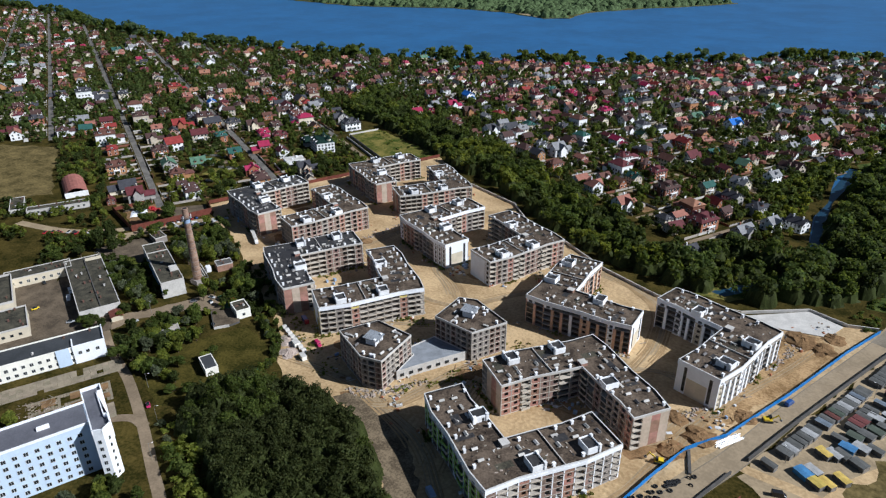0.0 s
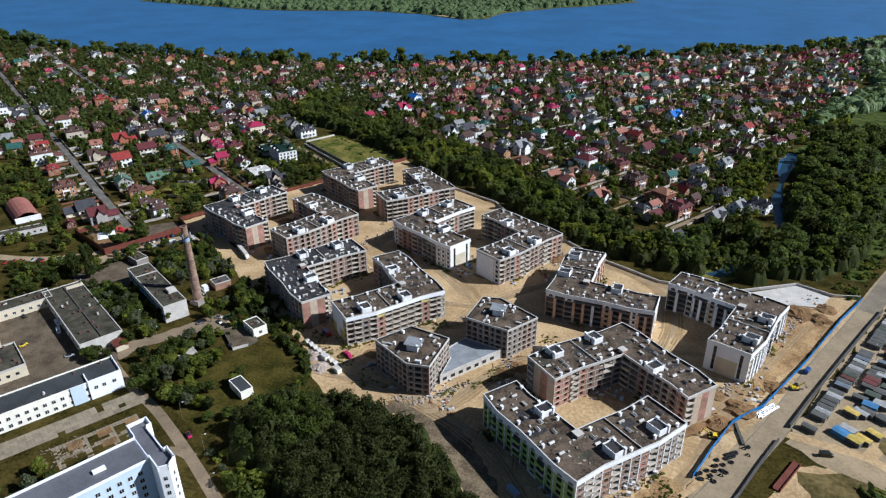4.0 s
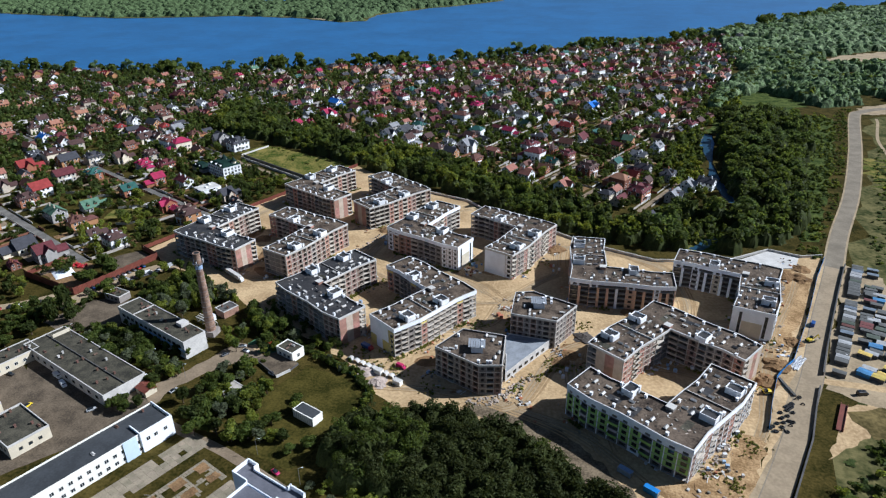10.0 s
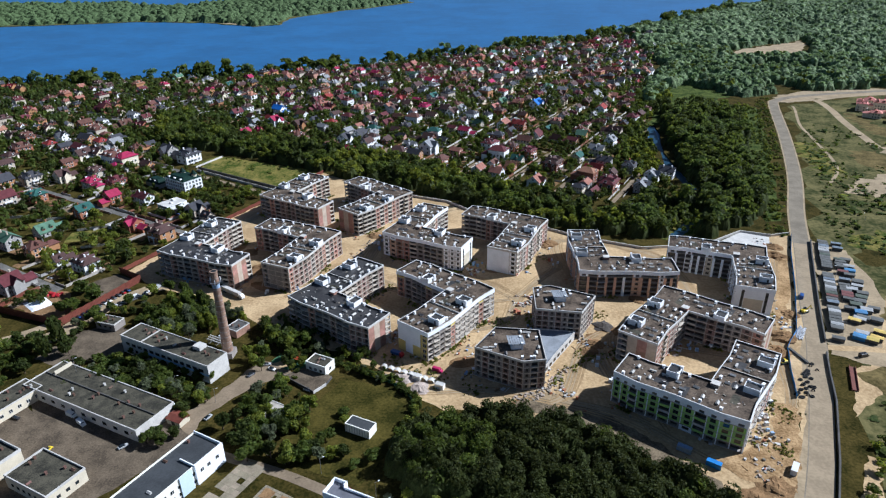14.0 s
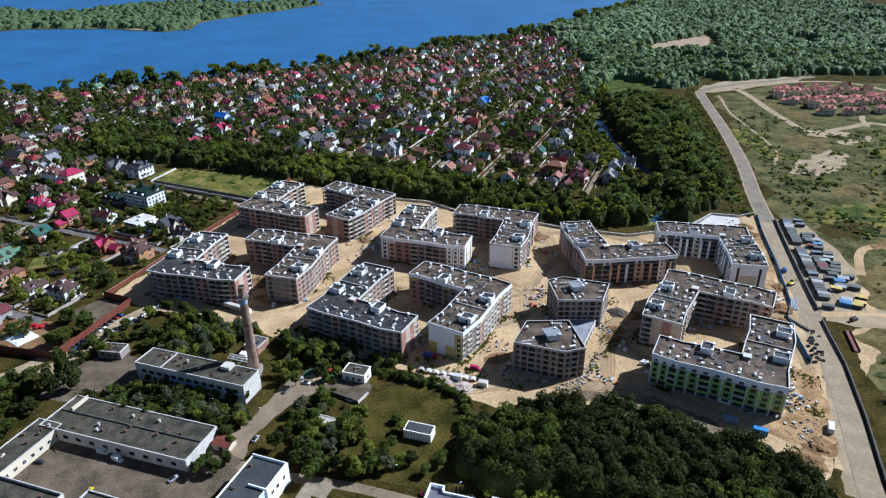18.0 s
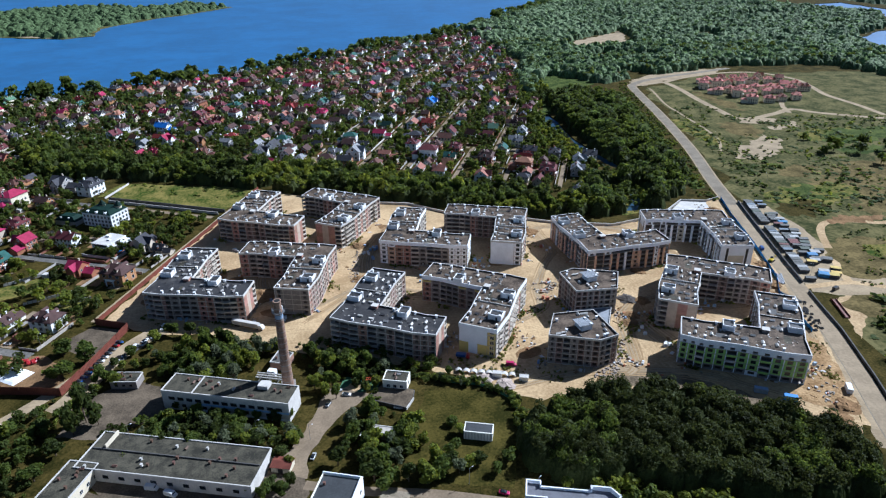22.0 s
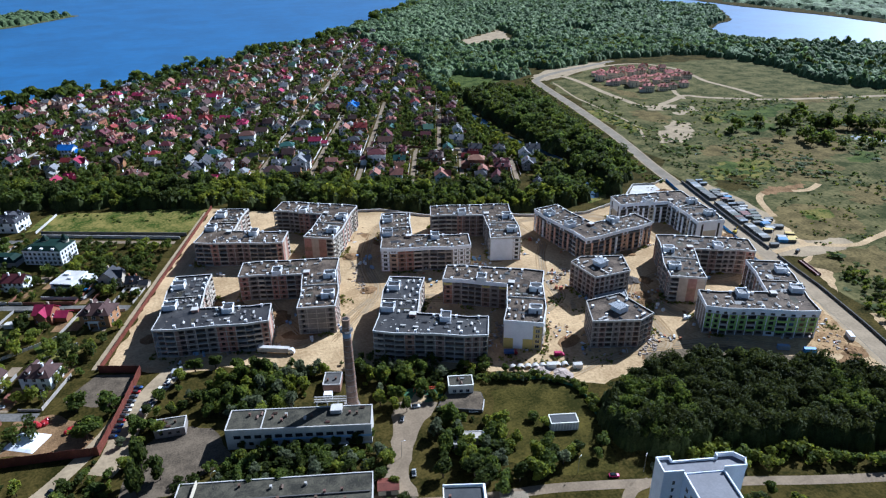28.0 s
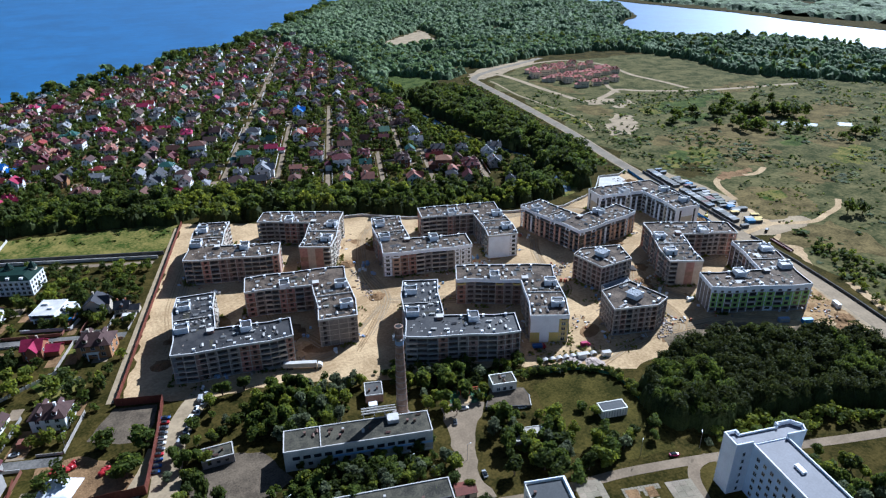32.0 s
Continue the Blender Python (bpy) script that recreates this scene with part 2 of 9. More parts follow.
def water_mat(name="river_water", base=(0.026, 0.118, 0.285), gloss=0.8):
    m = mat(name, base, 0.42, 0.15, 120, fine=20, spec=gloss)
    nt = m.node_tree
    n, ln = nt.nodes, nt.links
    g = n.new("ShaderNodeNewGeometry")
    w = n.new("ShaderNodeTexNoise")
    w.inputs["Scale"].default_value, w.inputs["Detail"].default_value = 0.35, 4
    ln.new(g.outputs["Position"], w.inputs["Vector"])
    b = n.new("ShaderNodeBump")
    b.inputs["Strength"].default_value, b.inputs["Distance"].default_value = 0.25, 0.3
    ln.new(w.outputs["Fac"], b.inputs["Height"])
    ln.new(b.outputs[0], n["Principled BSDF"].inputs["Normal"])
    return m


M["water"] = water_mat()
# duller river water, its colour darkened for tree shade on the canal
M["canal"] = water_mat("shade_darkened_water", (0.016, 0.05, 0.09), 0.35)
ROOFS = {k: mat("roof_tiles_" + k, c, 0.75, 0.2, 3, fine=0.4, spec=0.18, island=0.1) for k, c in {
    "brown": (0.075, 0.042, 0.038), "maroon": (0.11, 0.03, 0.036), "red": (0.24, 0.035, 0.035), "crimson": (0.3, 0.024, 0.075),
    "salmon": (0.29, 0.125, 0.095), "green": (0.1, 0.18, 0.12), "teal": (0.035, 0.1, 0.085), "grey": (0.24, 0.24, 0.25),
    "slate": (0.055, 0.055, 0.064), "blue": (0.035, 0.17, 0.55), "coral": (0.62, 0.26, 0.21), "orange": (0.3, 0.15, 0.095), "rusty": (0.12, 0.056, 0.044)}.items()}
WALLS = {k: mat("house_wall_" + k, c, 0.88, 0.12, 3, fine=0.4, island=0.06) for k, c in {
    "brick": (0.33, 0.135, 0.075), "white": (0.84, 0.84, 0.84), "cream": (0.74, 0.65, 0.5), "orange": (0.42, 0.215, 0.1),
    "beige": (0.52, 0.45, 0.36), "salmon": (0.44, 0.24, 0.18), "grey": (0.36, 0.34, 0.32), "darkbrick": (0.2, 0.085, 0.055)}.items()}


# ---- building helpers ----
def empty(name, x=0, y=0, z=0, rz=0):
    o = new(name)
    o.matrix_basis = pose(x, y, z, 0, 0, rz)
    return o


def mesh(name, bm):
    me = bpy.data.meshes.new(name)
    bm.to_mesh(me)
    bm.free()
    return me


def part(name, bm, material, parent=None, label=""):
    """One mesh object under a thing, from a bmesh or a ready mesh."""
    me = bm if isinstance(bm, bpy.types.Mesh) else mesh(name, bm)
    for m in material if isinstance(material, (list, tuple)) else [material]:
        me.materials.append(m)
    o = new(name, me)
    if parent:
        o.parent = parent
    if label:
        tagged(o, label)
    return o


def shared(name, me, material, parent, m):
    """A part on a mesh that alike parts share, with its material on the object."""
    o = new(name, me)
    if parent:
        o.parent = parent
    o.matrix_basis = m
    for s, x in zip(o.material_slots, material if isinstance(material, (list, tuple)) else [material]):
        s.link = "OBJECT"
        s.material = x
    return o


def box(bm, x0, x1, y0, y1, z0, z1, mi=0, rz=0, at=(0, 0), top=1.0):
    c, s = math.cos(radians(rz)), math.sin(radians(rz))
    mx, my = (x0 + x1) / 2, (y0 + y1) / 2
    v = []
    for z, k in ((z0, 1.0), (z1, top)):
        for x, y in ((x0, y0), (x1, y0), (x1, y1), (x0, y1)):
            x, y = mx + (x - mx) * k, my + (y - my) * k
            v.append(bm.verts.new((at[0] + c * x - s * y, at[1] + s * x + c * y, z)))
    for f in ((3, 2, 1, 0), (4, 5, 6, 7), (0, 1, 5, 4), (1, 2, 6, 5), (2, 3, 7, 6), (3, 0, 4, 7)):
        bm.faces.new([v[i] for i in f]).material_index = mi
    return bm


def boxes(*rows, mi=0):
    bm = bmesh.new()
    for r in rows:
        box(bm, *r, mi=mi)
    return bm


def prism(bm, pts, z0, z1, mi=0, bottom=True):
    lo = [bm.verts.new((x, y, z0)) for x, y in pts]
    hi = [bm.verts.new((x, y, z1)) for x, y in pts]
    n = len(pts)
    for i in range(n):
        bm.faces.new((lo[i], lo[(i + 1) % n], hi[(i + 1) % n], hi[i])).material_index = mi
    faces = [bm.faces.new(hi)]
    if bottom:
        faces.append(bm.faces.new(lo[::-1]))
    for f in faces:
        f.material_index = mi
    bmesh.ops.triangulate(bm, faces=faces)
    return bm


def inset(pts, d):
    """A counter-clockwise outline moved inwards by d (outwards if negative)."""
    out, n = [], len(pts)
    for i in range(n):
        p, q, r = Vector(pts[i - 1]), Vector(pts[i]), Vector(pts[(i + 1) % n])
        a, b = (q - p).normalized(), (r - q).normalized()
        na, nb = Vector((-a.y, a.x)), Vector((-b.y, b.x))
        k = na + nb
        out.append(tuple(q + k * (d / max(0.4, 1 + na.dot(nb)))))
    return out


def ring(bm, pts, d0, d1, z0, z1, mi=0):
    """A wall along an outline between two insets."""
    a, b = inset(pts, d0), inset(pts, d1)
    n = len(pts)
    v = [[bm.verts.new((x, y, z)) for x, y in p] for p, z in ((a, z0), (a, z1), (b, z1), (b, z0))]
    for i in range(n):
        j = (i + 1) % n
        for k in range(4):
            m = (k + 1) % 4
            bm.faces.new((v[k][i], v[k][j], v[m][j], v[m][i])).material_index = mi
    return bm


def rough_edge(pts, step=6.0, amp=1.2, seed=0, closed=True):
    """An outline cut into short pieces with an uneven run."""
    rnd, out = random.Random(seed), []
    n = len(pts)
    for i in range(n if closed else n - 1):
        p, q = Vector(pts[i]), Vector(pts[(i + 1) % n])
        d = q - p
        k = max(1, int(d.length / step))
        nn = Vector((-d.y, d.x)).normalized()
        for j in range(k):
            out.append(tuple(p + d * (j / k) + nn * (rnd.uniform(-amp, amp) if j else 0)))
    if not closed:
        out.append(tuple(pts[-1]))
    return out


def sheet(name, pts, z, material, label="", category="", step=6.0, amp=1.2, seed=1, holes=(), skirt=0.0):
    """A flat piece of ground with an uneven edge."""
    bm = bmesh.new()
    edges = []
    for loop in (pts, *holes):
        lp = rough_edge(loop, step, amp, seed) if step else loop
        v = [bm.verts.new((x, y, z)) for x, y in lp]
        ring_e = [bm.edges.new((v[i], v[(i + 1) % len(v)])) for i in range(len(v))]
        edges += ring_e
        if skirt:
            w = [bm.verts.new((x, y, z - skirt)) for x, y in lp]
            for i in range(len(v)):
                j = (i + 1) % len(v)
                bm.faces.new((v[i], v[j], w[j], w[i]))
    bmesh.ops.triangle_fill(bm, use_beauty=True, use_dissolve=False, edges=edges)
    for f in bm.faces:
        if abs(f.normal.z) > 0.5 and f.normal.z < 0:
            f.normal_flip()
    bm.normal_update()
    for f in bm.faces:
        if f.normal.z < -0.5:
            f.normal_flip()
    o = part(name, bm, material)
    return tagged(o, label or "flat ground", category or "ground", kind="structure")


def strip(name, line, width, z, material, label, category="road", height=0.0):
    """A band along a line: a road, or with a height a low wall."""
    bm = bmesh.new()
    rows = []
    for i, p in enumerate(line):
        p = Vector(p)
        a = Vector(line[max(0, i - 1)])
        b = Vector(line[min(len(line) - 1, i + 1)])
        d = (b - a).normalized()
        nn = Vector((-d.y, d.x)) * (width / 2)
        rows.append((p + nn, p - nn))
    if height:
        v = [[bm.verts.new((*l, z)), bm.verts.new((*r, z)), bm.verts.new((*r, z + height)), bm.verts.new((*l, z + height))] for l, r in rows]
        for a, b in zip(v, v[1:]):
            for k in range(4):
                m = (k + 1) % 4
                bm.faces.new((a[k], a[m], b[m], b[k]))
        bm.faces.new(v[0][::-1])
        bm.faces.new(v[-1])
        bmesh.ops.recalc_face_normals(bm, faces=bm.faces)
    else:
        v = [[bm.verts.new((*l, z)), bm.verts.new((*r, z))] for l, r in rows]
        for a, b in zip(v, v[1:]):
            bm.faces.new((a[0], a[1], b[1], b[0]))
    o = part(name, bm, material)
    return tagged(o, label, category, kind="structure")


def smooth_line(pts, k=6):
    """A gentle curve through the points."""
    out = []
    for i in range(len(pts) - 1):
        p0, p1, p2, p3 = (Vector(pts[max(0, min(len(pts) - 1, i + j))]) for j in (-1, 0, 1, 2))
        for s in range(k):
            t = s / k
            out.append(tuple(0.5 * (2 * p1 + (p2 - p0) * t + (2 * p0 - 5 * p1 + 4 * p2 - p3) * t * t + (3 * p1 - p0 - 3 * p2 + p3) * t ** 3)))
    out.append(tuple(pts[-1]))
    return out


def inside(x, y, poly):
    r, j = False, len(poly) - 1
    for i in range(len(poly)):
        (a, b), (c, d) = poly[i], poly[j]
        if (b > y) != (d > y) and x < (c - a) * (y - b) / (d - b) + a:
            r = not r
        j = i
    return r


def near_line(x, y, line, d):
    for (a, b), (c, e) in zip(line, line[1:]):
        ux, uy = c - a, e - b
        t = max(0, min(1, ((x - a) * ux + (y - b) * uy) / (ux * ux + uy * uy + 1e-9)))
        if (x - a - t * ux) ** 2 + (y - b - t * uy) ** 2 < d * d:
            return True
    return False


# ---- ground and water ----
SHORE = [(-4900, 1500), (-3200, 1250), (-2300, 1080), (-1850, 1040), (-1340, 925), (-1090, 912), (-810, 942), (-556, 990), (-370, 1062), (-196, 1150), (-70, 1250),
         (35, 1340), (150, 1440), (300, 1595), (520, 1880), (700, 2120), (900, 2330), (1250, 2800), (1700, 4600)]
LAKE = [(1368, 1850), (1470, 1570), (1273, 1335), (1071, 1216), (988, 1020), (1035, 962), (1165, 880), (1175, 650), (1240, 420), (1480, 420), (1480, 800),
        (1500, 1020), (1552, 1220), (1560, 1590), (1600, 1880)]
CANAL = [(197, 757), (192, 690), (190, 612), (195, 560), (199, 545), (205, 545), (204, 560), (199, 612), (202, 690), (208, 755)]
ISLAND = [(-1900, 1720), (-1270, 1642), (-1104, 1690), (-960, 1752), (-750, 1725), (-600, 1655), (-545, 1692), (-565, 1830), (-474, 2030), (-400, 2120), (-285, 2320),
          (-420, 2440), (-575, 2350), (-760, 2440), (-930, 2320), (-1056, 2120), (-1260, 2230), (-1500, 2200), (-2200, 2300)]
sheet("ground", SHORE + [(4900, 4600), (4900, -1500), (-4900, -1500)], 0.0, M["grass"], "grassy and wooded ground that runs to the river bank", "ground", step=30, amp=5, holes=(LAKE, CANAL), skirt=2.5)
sheet("island", ISLAND, -0.4, M["scrub"], "low wooded river island with a sandy edge", "island", step=25, amp=6, skirt=2.0)
sheet("far_bank", [(-4900, 3300), (-2200, 2900), (-900, 3100), (300, 3700), (900, 4700), (-4900, 4700)], -0.4, M["scrub"], "wooded far bank of the river", "ground", step=60, amp=12, skirt=2)
part_water = bmesh.new()
bmesh.ops.create_grid(part_water, x_segments=4, y_segments=4, size=4950)
tagged(part("water", part_water, M["water"]), "broad blue river with small ripples", "water", kind="structure").location = (0, 1500, -1.3)


def relief(xs, zs, depth, slot):
    """A panel of cells in one connected mesh: depth and material by cell, with the steps between them closed."""
    bm = bmesh.new()
    vs = {}

    def v(x, y, z):
        k = (round(x, 4), round(y, 4), round(z, 4))
        if k not in vs:
            vs[k] = bm.verts.new(k)
        return vs[k]

    nx, nz = len(xs) - 1, len(zs) - 1
    for i in range(nx):
        for j in range(nz):
            d = depth(i, j)
            f = bm.faces.new((v(xs[i], d, zs[j]), v(xs[i + 1], d, zs[j]), v(xs[i + 1], d, zs[j + 1]), v(xs[i], d, zs[j + 1])))
            f.material_index = slot(i, j)
            for di, dj in ((1, 0), (0, 1)):
                a, b = i + di, j + dj
                if a < nx and b < nz:
                    e = depth(a, b)
                    if abs(e - d) > 1e-5:
                        p = ((xs[a], zs[j]), (xs[a], zs[j + 1])) if di else ((xs[i + 1], zs[b]), (xs[i], zs[b]))
                        g = bm.faces.new((v(p[0][0], d, p[0][1]), v(p[0][0], e, p[0][1]), v(p[1][0], e, p[1][1]), v(p[1][0], d, p[1][1])))
                        g.material_index = min(slot(i, j), slot(a, b))
    back = 0.34
    x0, x1, z0, z1 = xs[0], xs[-1], zs[0], zs[-1]
    for p, q in (((x0, z1), (x0, z0)), ((x1, z0), (x1, z1)), ((x0, z0), (x1, z0)), ((x1, z1), (x0, z1))):
        bm.faces.new([bm.verts.new(c) for c in ((p[0], 0, p[1]), (p[0], back, p[1]), (q[0], back, q[1]), (q[0], 0, q[1]))])
    bmesh.ops.remove_doubles(bm, verts=bm.verts, dist=1e-4)
    return bm

sheet("beach", [(-738, 1745), (-692, 1760), (-600, 1725), (-568, 1690), (-603, 1664), (-689, 1705)], -0.34, M["palesand"], "pale sandy beach of the river island", "beach", step=10, amp=3, seed=70)

sheet("canal", inset(CANAL[::-1], -1.0), -1.1, M["canal"], "narrow canal between gardens and wood, water coloured dark for shade", "water", step=0)

# ---- ground zones ----
SITE = [(-211, 359), (-172, 462), (-131, 566), (-62, 517), (-8, 499), (20, 472), (59, 457), (94, 436), (136, 421), (181, 430), (238, 452), (247, 452), (235, 422), (218, 369),
        (200, 321), (191, 305), (184, 283), (180, 262), (172, 238), (160, 212), (148, 192), (138, 184), (126, 192), (108, 207), (84, 224), (60, 236), (36, 241), (14, 239), (2, 246), (-14, 262),
        (-40, 279), (-60, 288), (-85, 298), (-120, 318), (-150, 333), (-185, 345)]
ROADLINE = smooth_line([(60, -120), (120, 90), (148, 160), (158, 186), (174, 222), (190, 262), (200, 290), (208, 312), (222.5, 360), (232.5, 390), (246, 430), (267, 496), (300, 588), (338, 716), (378, 865), (392, 893), (421, 915), (475, 936), (533, 952), (600, 973)])
sheet("construction_ground", SITE, 0.04, M["sand"], "rutted sandy ground of the building site", "ground", step=5, amp=1.6, seed=3)
strip("road", ROADLINE, 10.5, 0.08, M["concrete_road"], "pale unfinished concrete road beside the site")
strip("road_margin", [q for q in ROADLINE if 430 < q[1] < 905], 13.0, 0.065, M["palesand"], "narrow sandy margins of the road")
strip("track", smooth_line([(400, 862), (395, 840), (374, 770), (366, 718), (354, 637), (342, 600), (324, 571)]), 3.0, 0.05, M["palesand"], "sandy track through scrub")
strip("track", smooth_line([(243, 308), (249, 322), (259, 339), (272, 364), (284, 382), (297, 391), (314, 390), (339, 381), (362, 387)]), 5.5, 0.05, M["sand"], "wide sandy track through scrub")
strip("track", smooth_line([(204, 308), (217, 307), (242, 306), (260, 296), (276, 290), (294, 292), (318, 295), (336, 304)]), 5, 0.06, M["sand"], "sandy track leading off the road")
strip("track", smooth_line([(383, 884), (420, 892), (441, 894), (440, 850), (429, 786), (421, 720), (419, 685), (438, 679), (479, 693), (512, 706), (535, 680), (607, 632), (760, 580)]), 9, 0.06, M["palesand"], "pale track round the red-roofed estate")
strip("track", smooth_line([(441, 894), (491, 921), (570, 939), (622, 925), (642, 870), (630, 820), (611, 765), (608, 710), (600, 655)]), 8, 0.07, M["palesand"], "pale track round the red-roofed estate")
strip("track", [(524, 742), (511, 723), (497, 692)], 6, 0.075, M["palesand"], "short pale track into the red-roofed estate")
sheet("scrub_ground", [(232, 330), (262, 440), (300, 560), (345, 700), (392, 860), (520, 935), (760, 900), (980, 760), (1100, 500), (1000, 150), (500, -50), (160, 60), (185, 190)], 0.02, M["scrub"],
      "open scrubland with dry and green patches", "ground", step=20, amp=8, seed=5)
sheet("pond", [(516, 466), (530, 455), (546, 437), (558, 442), (545, 458), (530, 476)], 0.05, M["canal"], "shallow reedy pond in the scrub", "water", step=3, amp=2.2, seed=9)
for i, (cx, cy, rx_, ry_, mt_) in enumerate(((335, 448, 55, 22, "meadow"), (430, 490, 50, 24, "dryfield"), (465, 352, 30, 14, "meadow"), (470, 545, 30, 14, "marsh"), (520, 400, 50, 26, "dryfield"), (380, 350, 30, 20, "dryfield"), (620, 470, 80, 30, "dryfield"), (340, 640, 14, 60, "meadow"), (700, 400, 60, 40, "meadow"), (480, 600, 50, 22, "meadow"), (560, 500, 60, 16, "dryfield"), (300, 420, 22, 16, "grass"), (660, 620, 60, 22, "dryfield"), (348, 452, 42, 20, "marsh"), (288, 332, 40, 30, "dryfield"), (420, 440, 36, 12, "dryfield"), (395, 640, 22, 36, "dryfield"), (470, 420, 26, 14, "marsh"), (560, 600, 50, 14, "marsh"), (360, 500, 26, 14, "dryfield"), (450, 770, 12, 60, "dryfield"), (420, 462, 90, 36, "dryfield"), (352, 448, 26, 16, "meadow"), (474, 362, 34, 16, "meadow"), (252, 276, 20, 14, "dryfield"), (380, 410, 44, 18, "dryfield"), (500, 590, 50, 26, "marsh"), (436, 668, 26, 10, "palesand"), (300, 340, 16, 10, "meadow"))):
    sheet("scrub_patch", [(cx + rx_ * math.cos(a * 0.785), cy + ry_ * math.sin(a * 0.785 + 0.3)) for a in range(8)], 0.03 + 0.002 * i, M[mt_], "patch of rough grass in the scrubland", "ground", step=5, amp=7, seed=20 + i)
sheet("sandy_patch", [(426, 1262), (492, 1335), (576, 1393), (639, 1444), (616, 1373), (552, 1240), (516, 1250), (475, 1262)], 0.05, M["palesand"], "bare pale sand", "ground", step=10, amp=6)
sheet("sandy_patch", [(392, 912), (444, 950), (514, 966), (590, 978), (559, 940), (470, 916), (400, 880)], 0.045, M["palesand"], "bare pale sand", "ground", step=8, amp=4)
sheet("sandy_patch", [(429, 642), (475, 656), (466, 634), (428, 628)], 0.05, M["palesand"], "bare pale sand", "ground", step=5, amp=3, seed=4)
sheet("sandy_patch", [(404, 616), (412, 594), (382, 556), (345, 536), (360, 566), (372, 590)], 0.05, M["palesand"], "bare pale sand", "ground", step=6, amp=4)
sheet("sandy_patch", [(350, 580), (372, 588), (396, 582), (384, 566), (354, 545), (327, 544), (338, 562)], 0.055, M["palesand"], "bare pale sand", "ground", step=3, amp=4, seed=6)
sheet("sandy_patch", [(300, 396), (318, 402), (332, 396), (352, 398), (350, 390), (322, 384), (298, 388)], 0.056, M["soil"], "churned soil beside the track", "ground", step=3, amp=3, seed=7)
sheet("garage_ground", [(211, 301), (224, 345), (243, 402), (256, 446), (275, 430), (272, 385), (264, 345), (272, 312), (276, 294), (258, 286), (236, 290)], 0.03, M["palesand"], "sandy ground round the garage rows", "ground", step=6, amp=2)
sheet("pond", [(569, 424), (578, 413), (592, 420), (582, 433)], 0.05, M["canal"], "shallow reedy pond in the scrub", "water", step=3, amp=1.6, seed=10)
sheet("dry_patch", [(216, 285), (232, 292), (262, 288), (286, 284), (280, 250), (256, 226), (240, 250), (222, 268)], 0.082, M["dryfield"], "dry yellow grass beyond the road", "ground", step=6, amp=4, seed=47)
sheet("dry_patch", [(286, 366), (318, 356), (326, 328), (300, 300), (272, 304), (256, 319), (270, 342)], 0.078, M["dryfield"], "dry brown grass", "ground", step=6, amp=4)
sheet("meadow", [(-246, 608), (-133, 570), (-150, 530), (-160, 517), (-257, 568)], 0.03, M["meadow"], "rough yellow-green meadow", "ground", step=6, amp=1.5)
sheet("marsh", [(290, 1005), (345, 930), (262, 795), (205, 755), (215, 830), (250, 930)], 0.04, M["marsh"], "light green marsh", "ground", step=12, amp=6)
sheet("dry_field", [(-362, 266), (-340, 297), (-400, 325), (-474, 368), (-536, 338), (-540, 318), (-450, 272)], 0.03, M["dryfield"], "dry brown fallow field", "ground", step=10, amp=3)
sheet("lawn", [(-56, 215), (-40, 258), (-20, 256), (0, 244), (-6, 212), (-16, 190), (-44, 198)], 0.03, M["lawn"], "mown dry lawn beside the wood", "ground", step=4, amp=1.0)
sheet("yard", [(-196, 232), (-178, 222), (-128, 204), (-112, 222), (-98, 214), (-96, 205), (-130, 160), (-165, 130), (-215, 130), (-225, 200)], 0.03, M["asphalt"], "cracked asphalt works yard", "yard", step=5, amp=0.5)
sheet("yard", [(-97, 213), (-96, 226), (-88, 240), (-80, 250), (-70, 258), (-66, 262), (-78, 270), (-86, 270), (-92, 254), (-103, 232), (-110, 221)], 0.035, M["street"], "worn asphalt drive", "yard", step=4, amp=0.8)
sheet("yard", [(-186, 256), (-160, 268), (-166, 290), (-182, 300), (-196, 290), (-206, 262)], 0.03, M["asphalt"], "worn asphalt drive", "yard", step=4, amp=0.8)
strip("path", smooth_line([(-98, 210), (-80, 203), (-58, 197), (-42, 192), (-12, 180), (17, 167), (31, 161), (60, 148), (110, 128)]), 4.8, 0.05, M["street"], "narrow asphalt drive past the white block")
strip("path", smooth_line([(-9, 179.5), (-18, 179.5), (-24.5, 175), (-29, 168), (-33, 160), (-37, 148)]), 4.8, 0.055, M["street"], "narrow asphalt drive past the white block")
strip("path", smooth_line([(-212, 280), (-206, 290), (-197, 316), (-184, 336), (-172, 348)]), 12, 0.05, M["palesand"], "sandy parking lane")
strip("path", smooth_line([(-300, 252), (-262, 262), (-236, 276), (-214, 300), (-203, 318)]), 7, 0.055, M["palesand"], "sandy parking lane")
sheet("yard", [(-185, 232), (-176, 218), (-126, 200), (-118, 214), (-126, 224), (-168, 240)], 0.032, M["asphalt"], "cracked asphalt works yard", "yard", step=5, amp=0.5)
sheet("compound_ground", [(-256, 312), (-248, 334), (-232, 332), (-222, 322), (-214, 306), (-213, 297), (-226, 300)], 0.045, M["soil"], "bare trodden soil inside the fenced compound", "ground", step=4, amp=0.8)
sheet("compound_yard", [(-228, 340), (-214, 357), (-196, 349), (-200, 336), (-206, 326), (-216, 330)], 0.05, M["asphalt"], "dark asphalt yard behind the tall fence", "yard", step=4, amp=0.4)
